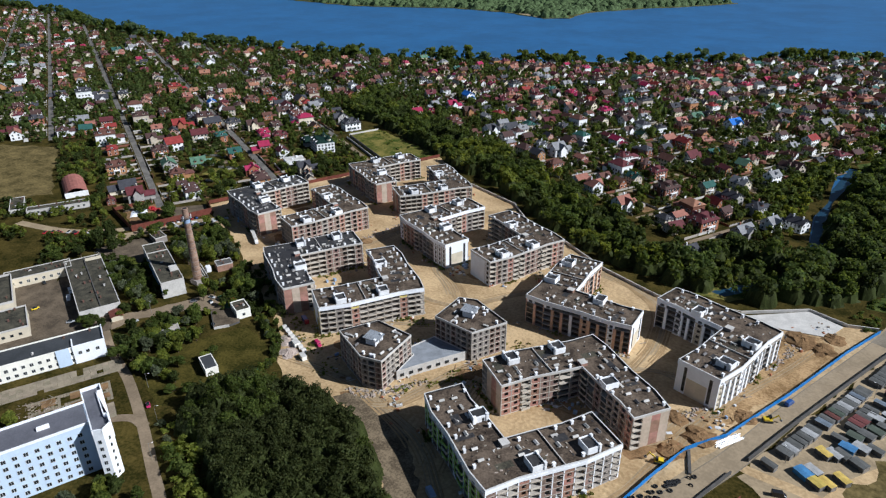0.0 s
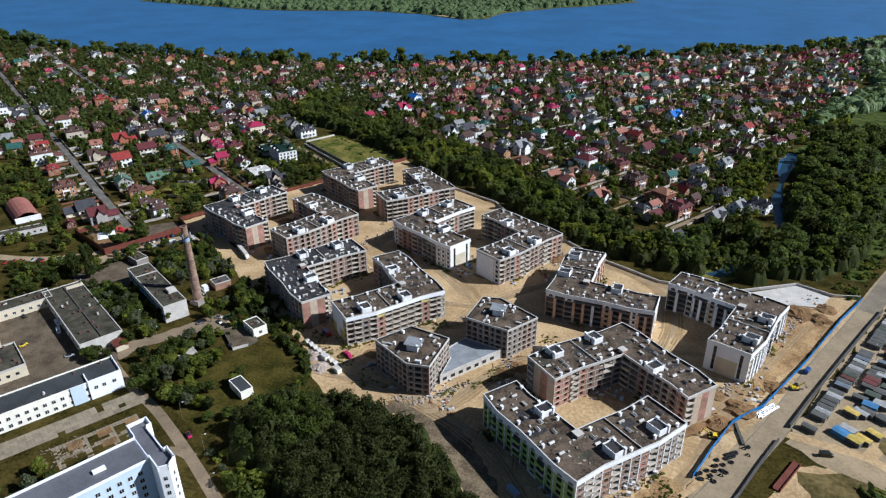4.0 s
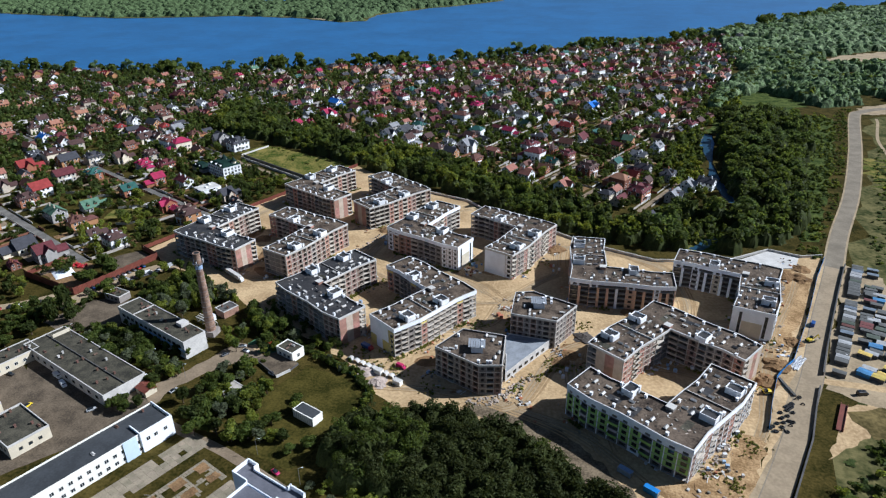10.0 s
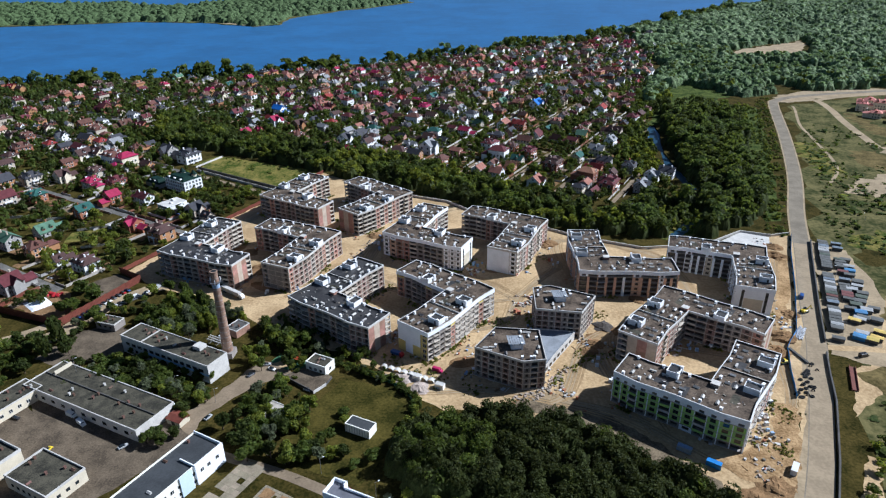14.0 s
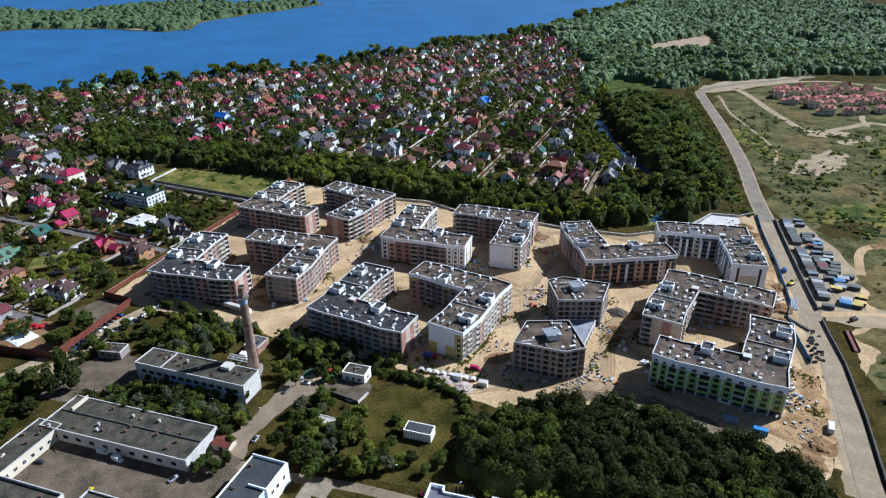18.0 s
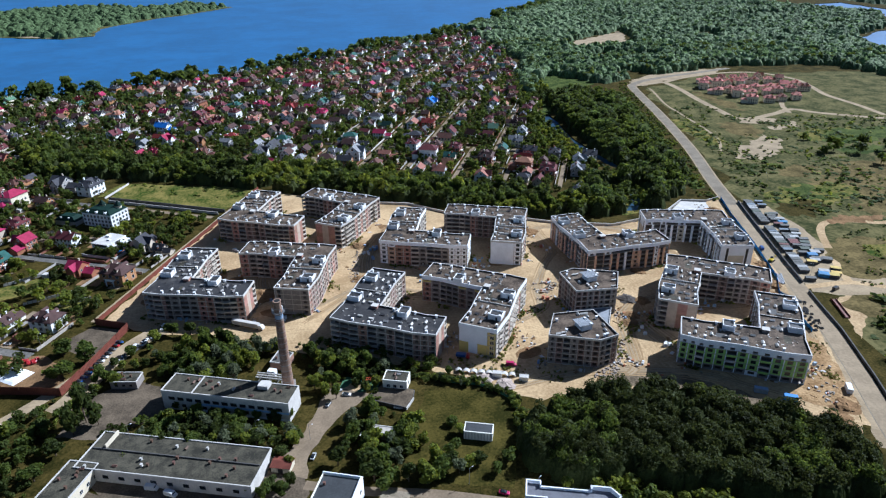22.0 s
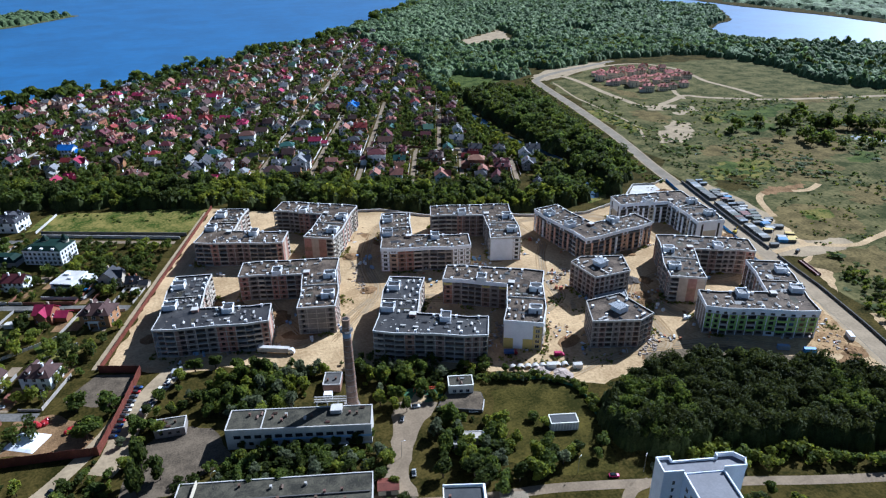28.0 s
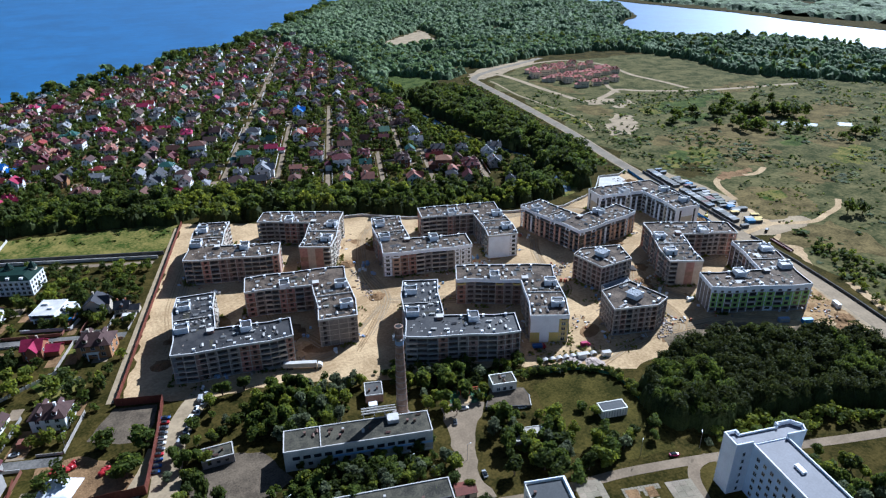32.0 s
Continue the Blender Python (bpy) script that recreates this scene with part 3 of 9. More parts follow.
sheet("fence_strip", [(148, 192), (160, 212), (172, 238), (180, 262), (184, 283), (191, 305), (200, 321), (218, 369), (235, 422), (247, 452), (254, 466), (236, 398), (210, 324), (186, 264), (169, 224), (154, 188)], 0.034, M["sand"], "sandy strip between site and road", "ground", step=5, amp=0.6)
for i, (cx, cy, rx_, ry_, rz_) in enumerate(((205, 372, 7, 26, -20), (196, 340, 8, 14, -20), (216, 412, 6, 14, -20), (176, 300, 6, 16, -18), (40, 385, 14, 5, 20), (96, 312, 7, 4, 30), (86, 300, 5, 12, -25), (-30, 448, 5, 20, 20), (150, 205, 9, 7, 20), (-110, 348, 12, 5, -20), (60, 250, 16, 4, 10), (-150, 400, 5, 12, -20), (-60, 470, 10, 6, 0), (20, 278, 8, 5, 20))):
    c_, s_ = math.cos(radians(rz_)), math.sin(radians(rz_))
    sheet("soil_patch", [(cx + c_ * rx_ * math.cos(a * 0.628) - s_ * ry_ * math.sin(a * 0.628), cy + s_ * rx_ * math.cos(a * 0.628) + c_ * ry_ * math.sin(a * 0.628)) for a in range(10)], 0.043 + 0.001 * i, M["soil"], "patch of dug brown soil on the sand", "ground", step=2.5, amp=1.3, seed=60 + i)
sheet("churned_ground", [(128, 216), (146, 226), (158, 235), (168, 258), (177, 254), (168, 227), (157, 202), (137, 208)], 0.118, M["ochre"], "churned ochre soil at the end of the green block", "ground", step=3, amp=1.4, seed=46)
sheet("churned_ground", [(188, 337), (198, 374), (206, 424), (223, 429), (231, 414), (220.5, 382), (205.5, 346), (195, 319), (184, 304), (179, 311)], 0.062, M["ochre"], "churned ochre soil between the cream block and the fence", "ground", step=4, amp=1.6, seed=45)
# dark sheet painted where shade lies on the sand, no separate surface
sheet("earth_lane", [(50, 250), (66, 256), (84, 246), (104, 230), (122, 212), (134, 198), (138, 190), (124, 194), (106, 210), (84, 227), (62, 239), (44, 243)], 0.056, M["shadesand"], "sheet of sand coloured dark for the shadow beside the wood", "lane", step=3, amp=1.4, seed=44)
sheet("apron", [(184, 430), (212, 455), (230, 448), (225, 432), (194, 424)], 0.5, M["palecon"], "new white concrete slab", "slab", step=0, skirt=0.5)

sheet("road_verge", [(184, 262), (190, 284), (196, 303), (206, 322), (222, 368), (239, 421), (250, 452), (262, 470), (252, 430), (232, 370), (212, 318), (196, 270), (180, 232), (163, 196), (152, 172), (144, 178), (158, 205), (172, 236)], 0.06, M["palesand"],
      "sandy verge between the road and the blue fence", "verge", step=5, amp=0.8)
sheet("road_verge", [(200, 250), (208, 268), (216, 288), (232, 296), (226, 276), (214, 262)], 0.028, M["sand"], "sandy strip beyond the road wall", "verge", step=3, amp=1.2)
sheet("road_verge", [(176, 192), (184, 208), (194, 226), (198, 224), (190, 204), (182, 188)], 0.029, M["sand"], "sandy strip beyond the road wall", "verge", step=3, amp=1.2)
strip("road_dust", [q for q in ROADLINE if q[1] < 440], 9.6, 0.092, M["dustroad"], "pale dust worn onto the road")

RUTS = [[(-12, 275), (10, 300), (40, 318), (48, 345), (62, 372), (75, 392), (60, 410), (30, 400)], [(110, 225), (98, 262), (92, 290), (98, 312), (130, 322), (150, 345), (170, 352), (188, 345)], [(-100, 330), (-60, 372), (-52, 410), (-40, 440), (-22, 470), (0, 485)], [(140, 205), (162, 232), (176, 262), (182, 290), (190, 330), (212, 390), (225, 428)],
        [(-190, 372), (-175, 400), (-165, 440), (-140, 500)], [(75, 392), (72, 420), (80, 432), (110, 428), (140, 418)], [(-60, 372), (-20, 350), (20, 340), (48, 345)], [(2, 252), (40, 256), (70, 250), (100, 240), (128, 216)],
        [(-150, 345), (-110, 340), (-88, 352), (-60, 372)], [(100, 316), (84, 298), (72, 258), (60, 248)], [(48, 345), (30, 362), (8, 380), (-4, 410), (-18, 440)], [(150, 345), (150, 375), (140, 410), (112, 428)], [(-140, 500), (-110, 480), (-100, 450), (-112, 420), (-120, 390), (-110, 345)], [(184, 330), (176, 300), (160, 296), (140, 300), (118, 296)]]
rr = random.Random(71)
for i, ln in enumerate(RUTS):
    bm = bmesh.new()
    for k in range(11):
        o, w = rr.gauss(0, 2.6), rr.uniform(0.18, 0.42)
        cut = smooth_line([(x + o + rr.gauss(0, 0.6), y + o * 0.4 + rr.gauss(0, 0.6)) for x, y in ln], 8)
        a0 = rr.randrange(0, len(cut) // 3)
        cut = cut[a0:len(cut) - rr.randrange(0, len(cut) // 3)]
        for side in (-0.85, 0.85):
            prev = None
            for n_, p in enumerate(cut):
                a, b = Vector(cut[max(0, n_ - 1)]), Vector(cut[min(len(cut) - 1, n_ + 1)])
                d = (b - a).normalized()
                nn = Vector((-d.y, d.x))
                c = Vector(p) + nn * side
                row = [bm.verts.new((*(c + nn * w), 0.06 + 0.003 * i + 0.0002 * k)), bm.verts.new((*(c - nn * w), 0.06 + 0.003 * i + 0.0002 * k))]
                if prev:
                    bm.faces.new((prev[0], prev[1], row[1], row[0])).material_index = k % 3
                prev = row
    bmesh.ops.recalc_face_normals(bm, faces=bm.faces)
    for f in bm.faces:
        if f.normal.z < 0:
            f.normal_flip()
    tagged(part("wheel_rut", bm, [M["rutsand"], M["palesand"], M["rutsand"]]), "fine wheel tracks worn into the sand", "rut", kind="structure")

# ---- village streets: rows run at 65 degrees in the east, across them in the west ----
QX, QY = math.cos(radians(65)), math.sin(radians(65))


def pq(p, q):
    return (p * QY + q * QX, -p * QX + q * QY)


def to_pq(x, y):
    return (x * QY - y * QX, x * QX + y * QY)


STREETS = []   # two ends and whether the road itself shows between the gardens
for p, q0, q1, shown in ((-388, 500, 1400, 0), (-341, 528, 1500, 1), (-292, 526, 770, 1), (-292, 770, 1500, 0), (-246, 520, 835, 1), (-246, 835, 1500, 0), (-196, 505, 620, 1), (-172, 612, 1000, 1), (-172, 1000, 1500, 0), (-150, 515, 618, 1), (-100, 515, 640, 1), (-440, 560, 1300, 0), (-495, 560, 1300, 0)):
    STREETS.append([pq(p, q0), pq(p, q1), shown])
for q, p0, p1, shown in ((50, -640, -2300, 1), (125, -620, -2300, 1), (201, -345, -2300, 1), (300, -345, -2300, 1), (395, -345, -2300, 1), (490, -520, -2300, 1), (585, -530, -1900, 1), (680, -520, -1500, 0), (780, -540, -1000, 0), (845, -560, -800, 0), (915, -520, -700, 0), (760, -380, -120, 0), (900, -500, -150, 0), (1040, -600, -150, 0), (1110, -560, -430, 0), (1170, -540, -200, 0), (1260, -500, -300, 0)):
    STREETS.append([pq(p0, q), pq(p1, q), shown])

# ---- apartment buildings ----
STOREY, STOREYS = 3.2, 5
TOP = 0.3 + STOREY * STOREYS


def panel_mesh(name, w, h, sill, head, depth=0.3, glazed=False):
    """A wall panel one bay wide with a window opening of width w; glazed panes sit back in the opening."""
    if glazed:
        xs = (-0.5, -w / 2, -w / 2 + 0.035, -0.015, 0.015, w / 2 - 0.035, w / 2, 0.5)
        zs = (0, sill, sill + 0.1, head - 0.1, head, h)
        pane = lambda i, j: i in (2, 4) and j == 2
        hole = lambda i, j: 0 < i < 6 and 0 < j < 4
        me = mesh(name, relief(xs, zs, lambda i, j: 0.24 if pane(i, j) else 0.17 if hole(i, j) else 0.0, lambda i, j: 1 if pane(i, j) else 2 if hole(i, j) else 0))
    else:
        bm = bmesh.new()
        x0, x1, d = -w / 2, w / 2, depth
        o, n = ((-0.5, 0), (0.5, 0), (0.5, h), (-0.5, h)), ((x0, sill), (x1, sill), (x1, head), (x0, head))
        v = [[bm.verts.new((x, y, z)) for x, z in p] for p, y in ((o, 0), (n, 0), (n, d), (o, d))]
        for k in range(4):
            m = (k + 1) % 4
            for a in range(4):
                c = (a + 1) % 4
                bm.faces.new((v[a][k], v[a][m], v[c][m], v[c][k]))
        me = mesh(name, bm)
    for _ in range(3 if glazed else 1):
        me.materials.append(M["concrete"])
    return me


def simple_mesh(name, bm, slots=1):
    me = mesh(name, bm)
    for _ in range(slots):
        me.materials.append(M["concrete"])
    return me


PH = STOREY - 0.3
P_WIN = panel_mesh("panel", 0.42, PH, 0.85, 2.5)
P_WIDE = panel_mesh("panel", 0.62, PH, 0.85, 2.5)
P_GLAZED = panel_mesh("panel", 0.5, PH, 0.6, 2.6, glazed=True)
P_TALL = panel_mesh("panel", 0.46, PH, 0.1, 1.75)
P_BLANK = simple_mesh("panel", boxes((-0.5, 0.5, 0, 0.3, 0, PH)))
P_CLAD = simple_mesh("panel", boxes((-0.544, 0.544, -0.22, 0.3, -0.3, PH)))
P_HALF = simple_mesh("panel", boxes((-0.5, -0.1, 0, 0.3, 0, PH), (-0.1, 0.5, 0, 0.3, 0, 0.5)))
B_BALC = simple_mesh("balcony", boxes((-0.5, 0.5, -1.0, 0.3, -0.3, 0.0), (-0.5, 0.5, -1.0, -0.9, 0.0, 0.95), (-0.5, -0.47, -0.9, 0.3, 0, 0.95), (0.47, 0.5, -0.9, 0.3, 0, 0.95)))
B_OPEN = simple_mesh("balcony", boxes((-0.5, 0.5, -0.85, 0.3, -0.3, -0.05)))
B_LOGGIA = simple_mesh("balcony", boxes((-0.5, 0.5, -0.5, 0.3, -0.32, -0.02), (-0.5, 0.5, -0.5, -0.36, -0.02, 0.38)))
BROAD = simple_mesh("pilaster", boxes((-0.75, 0.75, -0.4, 0.45, 0, TOP - STOREY)))
PIER = simple_mesh("pier", boxes((-0.22, 0.22, -0.1, 0.45, 0, TOP)))
# roof heads: a low white box with an open tray on top, a door and two taller fin walls on its inner side
STAIR = simple_mesh("stair_head", boxes((-2.7, 2.7, -3.4, 3.4, 0, 2.4)))
CAP = simple_mesh("stair_cap", ring(bmesh.new(), [(-2.75, -3.45), (2.75, -3.45), (2.75, 3.45), (-2.75, 3.45)], 0, 0.28, 2.4, 3.15))
TRAY = simple_mesh("stair_roof", boxes((-2.45, 2.45, -3.15, 3.15, 2.4, 2.52)))
FIN = simple_mesh("flue", boxes((-0.45, 0.45, -0.6, 0.6, 0, 3.6), (-0.55, 0.55, -0.7, 0.7, 3.6, 3.75)))
CANOPY = simple_mesh("canopy_sheet", boxes((-0.52, 0.52, -3.9, 3.9, -0.05, 0.05), (-0.06, 0.06, -3.7, -3.58, -0.9, -0.05), (-0.06, 0.06, 3.58, 3.7, -0.9, -0.05)))
ENTRY = simple_mesh("door", boxes((-0.04, 0.06, -0.5, 0.5, 0.1, 1.9)))


def stair_head(b, m):
    shared("stair_head", STAIR, M["vent"], b, m)
    shared("stair_cap", CAP, M["vent"], b, m)
    shared("stair_roof", TRAY, M["newroof"], b, m)
    shared("door", ENTRY, M["anthracite"], b, m @ pose(2.72, 0.8, 0))
    for y in (-3.2, 2.6):
        shared("flue", FIN, M["vent"], b, m @ pose(2.6, y, 0))


# flue cubes stand along the parapets; tilted hatches lie in rows between them
VENT = simple_mesh("vent_box", boxes((-0.55, 0.55, -0.5, 0.5, 0, 1.45), (-0.68, 0.68, -0.62, 0.62, 1.58, 1.7), (-0.4, 0.4, -0.35, 0.35, 1.45, 1.58)))
_h = bmesh.new()
box(_h, -1.15, 1.15, -0.5, 0.5, 0, 0.5)
for s_ in (-1, 1):
    q_ = [_h.verts.new(v_) for v_ in ((-1.3, s_ * 0.78, 0.42), (1.3, s_ * 0.78, 0.42), (1.3, 0, 1.02), (-1.3, 0, 1.02), (-1.3, s_ * 0.78, 0.5), (1.3, s_ * 0.78, 0.5), (1.3, 0, 1.1), (-1.3, 0, 1.1))]
    for f_ in ((0, 1, 2, 3), (7, 6, 5, 4), (0, 4, 5, 1), (3, 7, 4, 0), (1, 5, 6, 2)):
        _h.faces.new([q_[k_] for k_ in (f_ if s_ > 0 else f_[::-1])])
HATCH = simple_mesh("vent_box", _h)
STACKS = simple_mesh("vent_box", boxes((-1.5, 1.5, -0.5, 0.5, 0.75, 0.95), (-1.3, -0.6, -0.4, 0.4, 0, 0.75), (0.5, 1.2, -0.4, 0.4, 0, 0.75)))


def facade(b, pts, choose, storeys=STOREYS, bay=4.75, pier=None, broad=None, ends=()):
    """Piers, wall panels and balconies along an outline; choose(edge, bay, bays, storey) names the piece and its materials."""
    n = len(pts)
    for e in range(n):
        p, q = Vector(pts[e]), Vector(pts[(e + 1) % n])
        d = q - p
        k = max(1, round(d.length / bay))
        w = d.length / k
        ang = math.degrees(math.atan2(d.y, d.x))
        for j in range(k):
            if pier:
                a = p + d * (j / k)
                if broad and j and not (ends and e in ends):
                    shared("pilaster", BROAD, broad[(j // 2) % len(broad)] if j % 2 else broad[0], b, pose(a.x, a.y, 0.0, 0, 0, ang))
                    continue
                o = shared("pier", PIER, pier, b, pose(a.x, a.y, 0.0, 0, 0, ang) @ Matrix.Diagonal((1, 1, (0.3 + STOREY * storeys) / TOP, 1)))
            c = p + d * ((j + 0.5) / k)
            for s in range(storeys):
                pick = choose(e, j, k, s)
                if not pick:
                    continue
                me, ms, nm = pick
                shared(nm, me, ms, b, pose(c.x, c.y, 0.3 + STOREY * s, 0, 0, ang) @ Matrix.Diagonal((w - (0.4 if pier else 0.0), 1, 1, 1)))


ELL = [(0, 0), (11, -1.3), (32, -0.6), (47, -1.6), (59, 0), (59, 17.6), (48, 16.6), (36, 18), (20.8, 18.6), (20.4, 30), (19.4, 44), (20.4, 59), (0, 59), (-1.4, 42), (-0.3, 28), (0.8, 14)]
# edges of the outline: 0-3 long wavy front, 4 end of that leg, 5-7 inner, 8-10 inner of the other leg, 11 its end, 12-15 outer of the other leg


def roof_clutter(b, rnd, spots, z):
    for x, y, kind, rz in spots:
        shared("vent_box", (VENT, HATCH, STACKS)[kind], M["ventdark"] if kind == 1 and rnd.random() < 0.2 else M["ventpale"] if kind else M["vent"], b, pose(x, y, z, 0, 0, rz + rnd.uniform(-3, 3)))


def ell_building(x, y, a, scheme, label, mirror=False, roof="roof", ends=("raw", "raw"), seed=0):
    b = tagged(empty("apartment_building", x, y, 0, a), label, "building", "apartment buildings on the site")
    rnd = random.Random(seed)
    f = (lambda p: (p[0], -p[1])) if mirror else (lambda p: p)
    pts = [f(p) for p in ELL]
    order = list(range(16))
    if mirror:
        pts = pts[::-1]
        order = [(14 - i) % 16 for i in range(16)]
    finished = scheme != "raw"
    # the core's dark colour carries the shade of the open bays
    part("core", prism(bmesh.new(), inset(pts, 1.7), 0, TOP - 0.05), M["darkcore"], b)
    for s in range(STOREYS + 1):
        z = 0.3 + STOREY * s
        part("floor_slab", prism(bmesh.new(), inset(pts, -0.12 if s < STOREYS else -0.3), z - 0.3, z), M["white"] if finished and s == STOREYS else M["concrete"] if finished else M["slabedge"], b)
    deck = part("roof", prism(bmesh.new(), inset(pts, 0.1), TOP - 0.1, TOP + 0.12), M[roof], b, "flat bitumen felt roof")
    part("parapet", ring(bmesh.new(), pts, -0.3, 0.06, TOP, TOP + 0.95), M["white"] if finished else M["palecon"], b)
    part("upstand", ring(bmesh.new(), pts, 0.065, 0.13, TOP + 0.1, TOP + 0.9), M["newroof"], b, "black felt upstand inside the parapet")
    part("coping", ring(bmesh.new(), pts, -0.34, 0.14, TOP + 0.95, TOP + 1.03), M["coping"], b)
    wall_x = (lambda x0, x1, y0, y1, z0, z1: (x0, x1, -y1, -y0, z0, z1)) if mirror else (lambda *r: r)
    if finished:
        part("top_band", ring(bmesh.new(), pts, -0.36, 0.0, TOP - 1.4, TOP - 0.02), M["white"], b, "smooth white band under the parapet")
    part("fire_wall", boxes(wall_x(-0.6, 20, 33.0, 33.35, TOP, TOP + 0.85)), M["palecon"], b)
    part("fire_wall_flashing", boxes(wall_x(-0.5, 19.9, 32.9, 32.99, TOP, TOP + 0.75)), M["newroof"], b)
    for sx, sy, turn in ((4.1, 46.5, 90), (4.3, 22.5, 90), (36.5, 14.9, 180)):
        px, py = f((sx, sy))
        stair_head(deck, pose(px, py, TOP + 0.1, 0, 0, -turn if mirror else turn))
    px, py = f((18.6, 17.2))
    part("lift_head", boxes((px - 1.7, px + 1.7, py - 1.6, py + 1.6, TOP, TOP + 1.7)), M["redbrick"] if seed % 2 else M["greyblock"], b)
    part("lift_cap", boxes((px - 1.9, px + 1.9, py - 1.8, py + 1.8, TOP + 1.7, TOP + 1.85)), M["palecon"], b)
    spots = []
    for k_ in range(6):
        spots.append((*f((12 + k_ * 8.6 + rnd.uniform(-1.5, 1.5), 1.0 + rnd.uniform(-0.2, 0.5))), 0, 0))
        spots.append((*f((14 + k_ * 7.6 + rnd.uniform(-1.2, 1.2), 5.6 + rnd.uniform(-0.7, 0.7))), rnd.choice((1, 1, 2)), rnd.choice((0, 90))))
        if k_ < 5:
            spots.append((*f((25 + k_ * 6.6 + rnd.uniform(-1.2, 1.2), 10.4 + rnd.uniform(-0.8, 0.8))), rnd.choice((1, 1, 2)), rnd.choice((0, 90))))
        if k_ % 2:
            spots.append((*f((24 + k_ * 6.0, 16.6)), 0, 0))
    for k_ in range(5):
        spots.append((*f((18.4 + rnd.uniform(-0.4, 0.2), 24 + k_ * 7.8 + rnd.uniform(-1.5, 1.5))), 0, 90))
        spots.append((*f((10.6 + rnd.uniform(-0.8, 0.8), 20 + k_ * 8.6 + rnd.uniform(-1.5, 1.5))), rnd.choice((1, 1, 2)), rnd.choice((0, 90))))
        spots.append((*f((14.8 + rnd.uniform(-0.6, 0.6), 22 + k_ * 8.0 + rnd.uniform(-1.5, 1.5))), rnd.choice((1, 2)), rnd.choice((0, 90))))
        if k_ in (0, 2, 4):
            spots.append((*f((1.2, 29 + k_ * 6.5)), 0, 90))
    spots = [q for q in spots if not 32.0 < abs(q[1]) < 34.4]
    roof_clutter(deck, rnd, spots, TOP + 0.1)
    litter = bmesh.new()
    for i in range(90):
        px, py = f((rnd.uniform(3, 56), rnd.uniform(1.5, 15)) if i % 2 else (rnd.uniform(1.5, 17), rnd.uniform(18, 57)))
        w = rnd.uniform(0.15, 0.7)
        box(litter, -w, w, -w * rnd.uniform(0.2, 0.7), w * 0.4, TOP + 0.1, TOP + 0.16 + rnd.random() ** 2 * 0.6, mi=rnd.randrange(3), rz=rnd.uniform(0, 180), at=(px, py))
    tagged(part("roof_litter", litter, [M["palecon"], M["anthracite"], M["rubble"]], deck), kind="stuff")
    for i in range(7):
        px, py = f((rnd.uniform(6, 50), rnd.uniform(3, 13)) if i % 2 else (rnd.uniform(4, 15), rnd.uniform(20, 54)))
        part("felt_patch", boxes((-rnd.uniform(1.5, 4.5), rnd.uniform(1.5, 4.5), -rnd.uniform(0.8, 2.4), rnd.uniform(0.8, 2.4), TOP + 0.1, TOP + 0.135 + 0.004 * i)), M["newroof"] if i % 3 else M["oldroof"], deck).matrix_basis = pose(px, py, 0, 0, 0, rnd.choice((0, 90)))
    kinds = {}

    def choose(e, j, k, s):
        e = order[e]
        key = (e, j)
        if key not in kinds:
            kinds[key] = rnd.random()
        r = kinds[key]
        end = 0 if e == 4 else 1 if e == 11 else None
        top = s == STOREYS - 1
        if end is not None:
            style = ends[end]
            if style == "plain":
                return (P_GLAZED, (M["white"], M["glass"], M["anthracite"]), "panel") if j == k - 1 else (P_CLAD, M["white"], "panel")
            if style == "white":
                return (P_CLAD, M["white"] if s > 2 or j in (0, k - 1) else M["cream"], "panel")
            if style == "yellow":
                if j == k - 1:
                    return (P_GLAZED, (M["yellow"], M["glass"], M["frame"]), "panel")
                return (P_CLAD, M["white"] if s > 1 or j % 2 else M["yellow"], "panel")
            if style == "grey":
                return (P_WIN if j in (0, k - 1) else P_BLANK, M["greyblock"], "panel")
            if j == (0 if mirror else k - 1):
                return (B_LOGGIA, M["slabedge"], "balcony")
            return (P_CLAD, M["stripe"] if j % 2 else M["redbrick"], "panel")
        if scheme == "green" and e in (0, 1, 2, 3):
            if s == 0:
                return (P_WIDE, M["greyblock"] if r < 0.7 else M["white"], "panel") if r < 0.8 else None
            if top:
                return (P_TALL, M["white"], "panel")
            if j % 3 == 1:
                return (P_GLAZED, (M["green"], M["glass"], M["anthracite"]), "panel")
            if j % 3 == 2:
                return (B_BALC, M["green"] if s % 2 else M["palecon"], "balcony")
            return (P_GLAZED, (M["green"] if r < 0.5 else M["anthracite"], M["glass"], M["anthracite"]), "panel") if r < 0.8 else (B_BALC, M["palecon"], "balcony")
        if scheme in ("orange", "cream"):
            if top:
                return (P_TALL, M["white"], "panel")
            if r < 0.2:
                return (P_GLAZED, (M["anthracite"], M["glass"], M["anthracite"]), "panel")
            if r < 0.6:
                return (P_WIN, M["white"] if r < 0.36 else M["orange"] if scheme == "orange" else M["cream"], "panel")
            return (B_OPEN if r < 0.8 else B_BALC, M["palecon"], "balcony")
        if scheme == "mixed" and (e == 0 or e == 3):
            if r < 0.5:
                return (P_GLAZED, (M["white"], M["glass"], M["frame"]), "panel")
            return (P_WIDE, M["white"] if top else M["orange"], "panel")
        if scheme == "yellow" and s == STOREYS - 1 and r < 0.3:
            return (P_WIDE, M["yellow"], "panel")
        if r < 0.30:
            return (P_WIN, M["brownbrick"] if r < 0.14 else M["redbrick"], "panel")
        if r < 0.44:
            return (P_HALF, M["brownbrick"], "panel")
        if r < 0.56:
            return (P_WIDE, M["greyblock"], "panel")
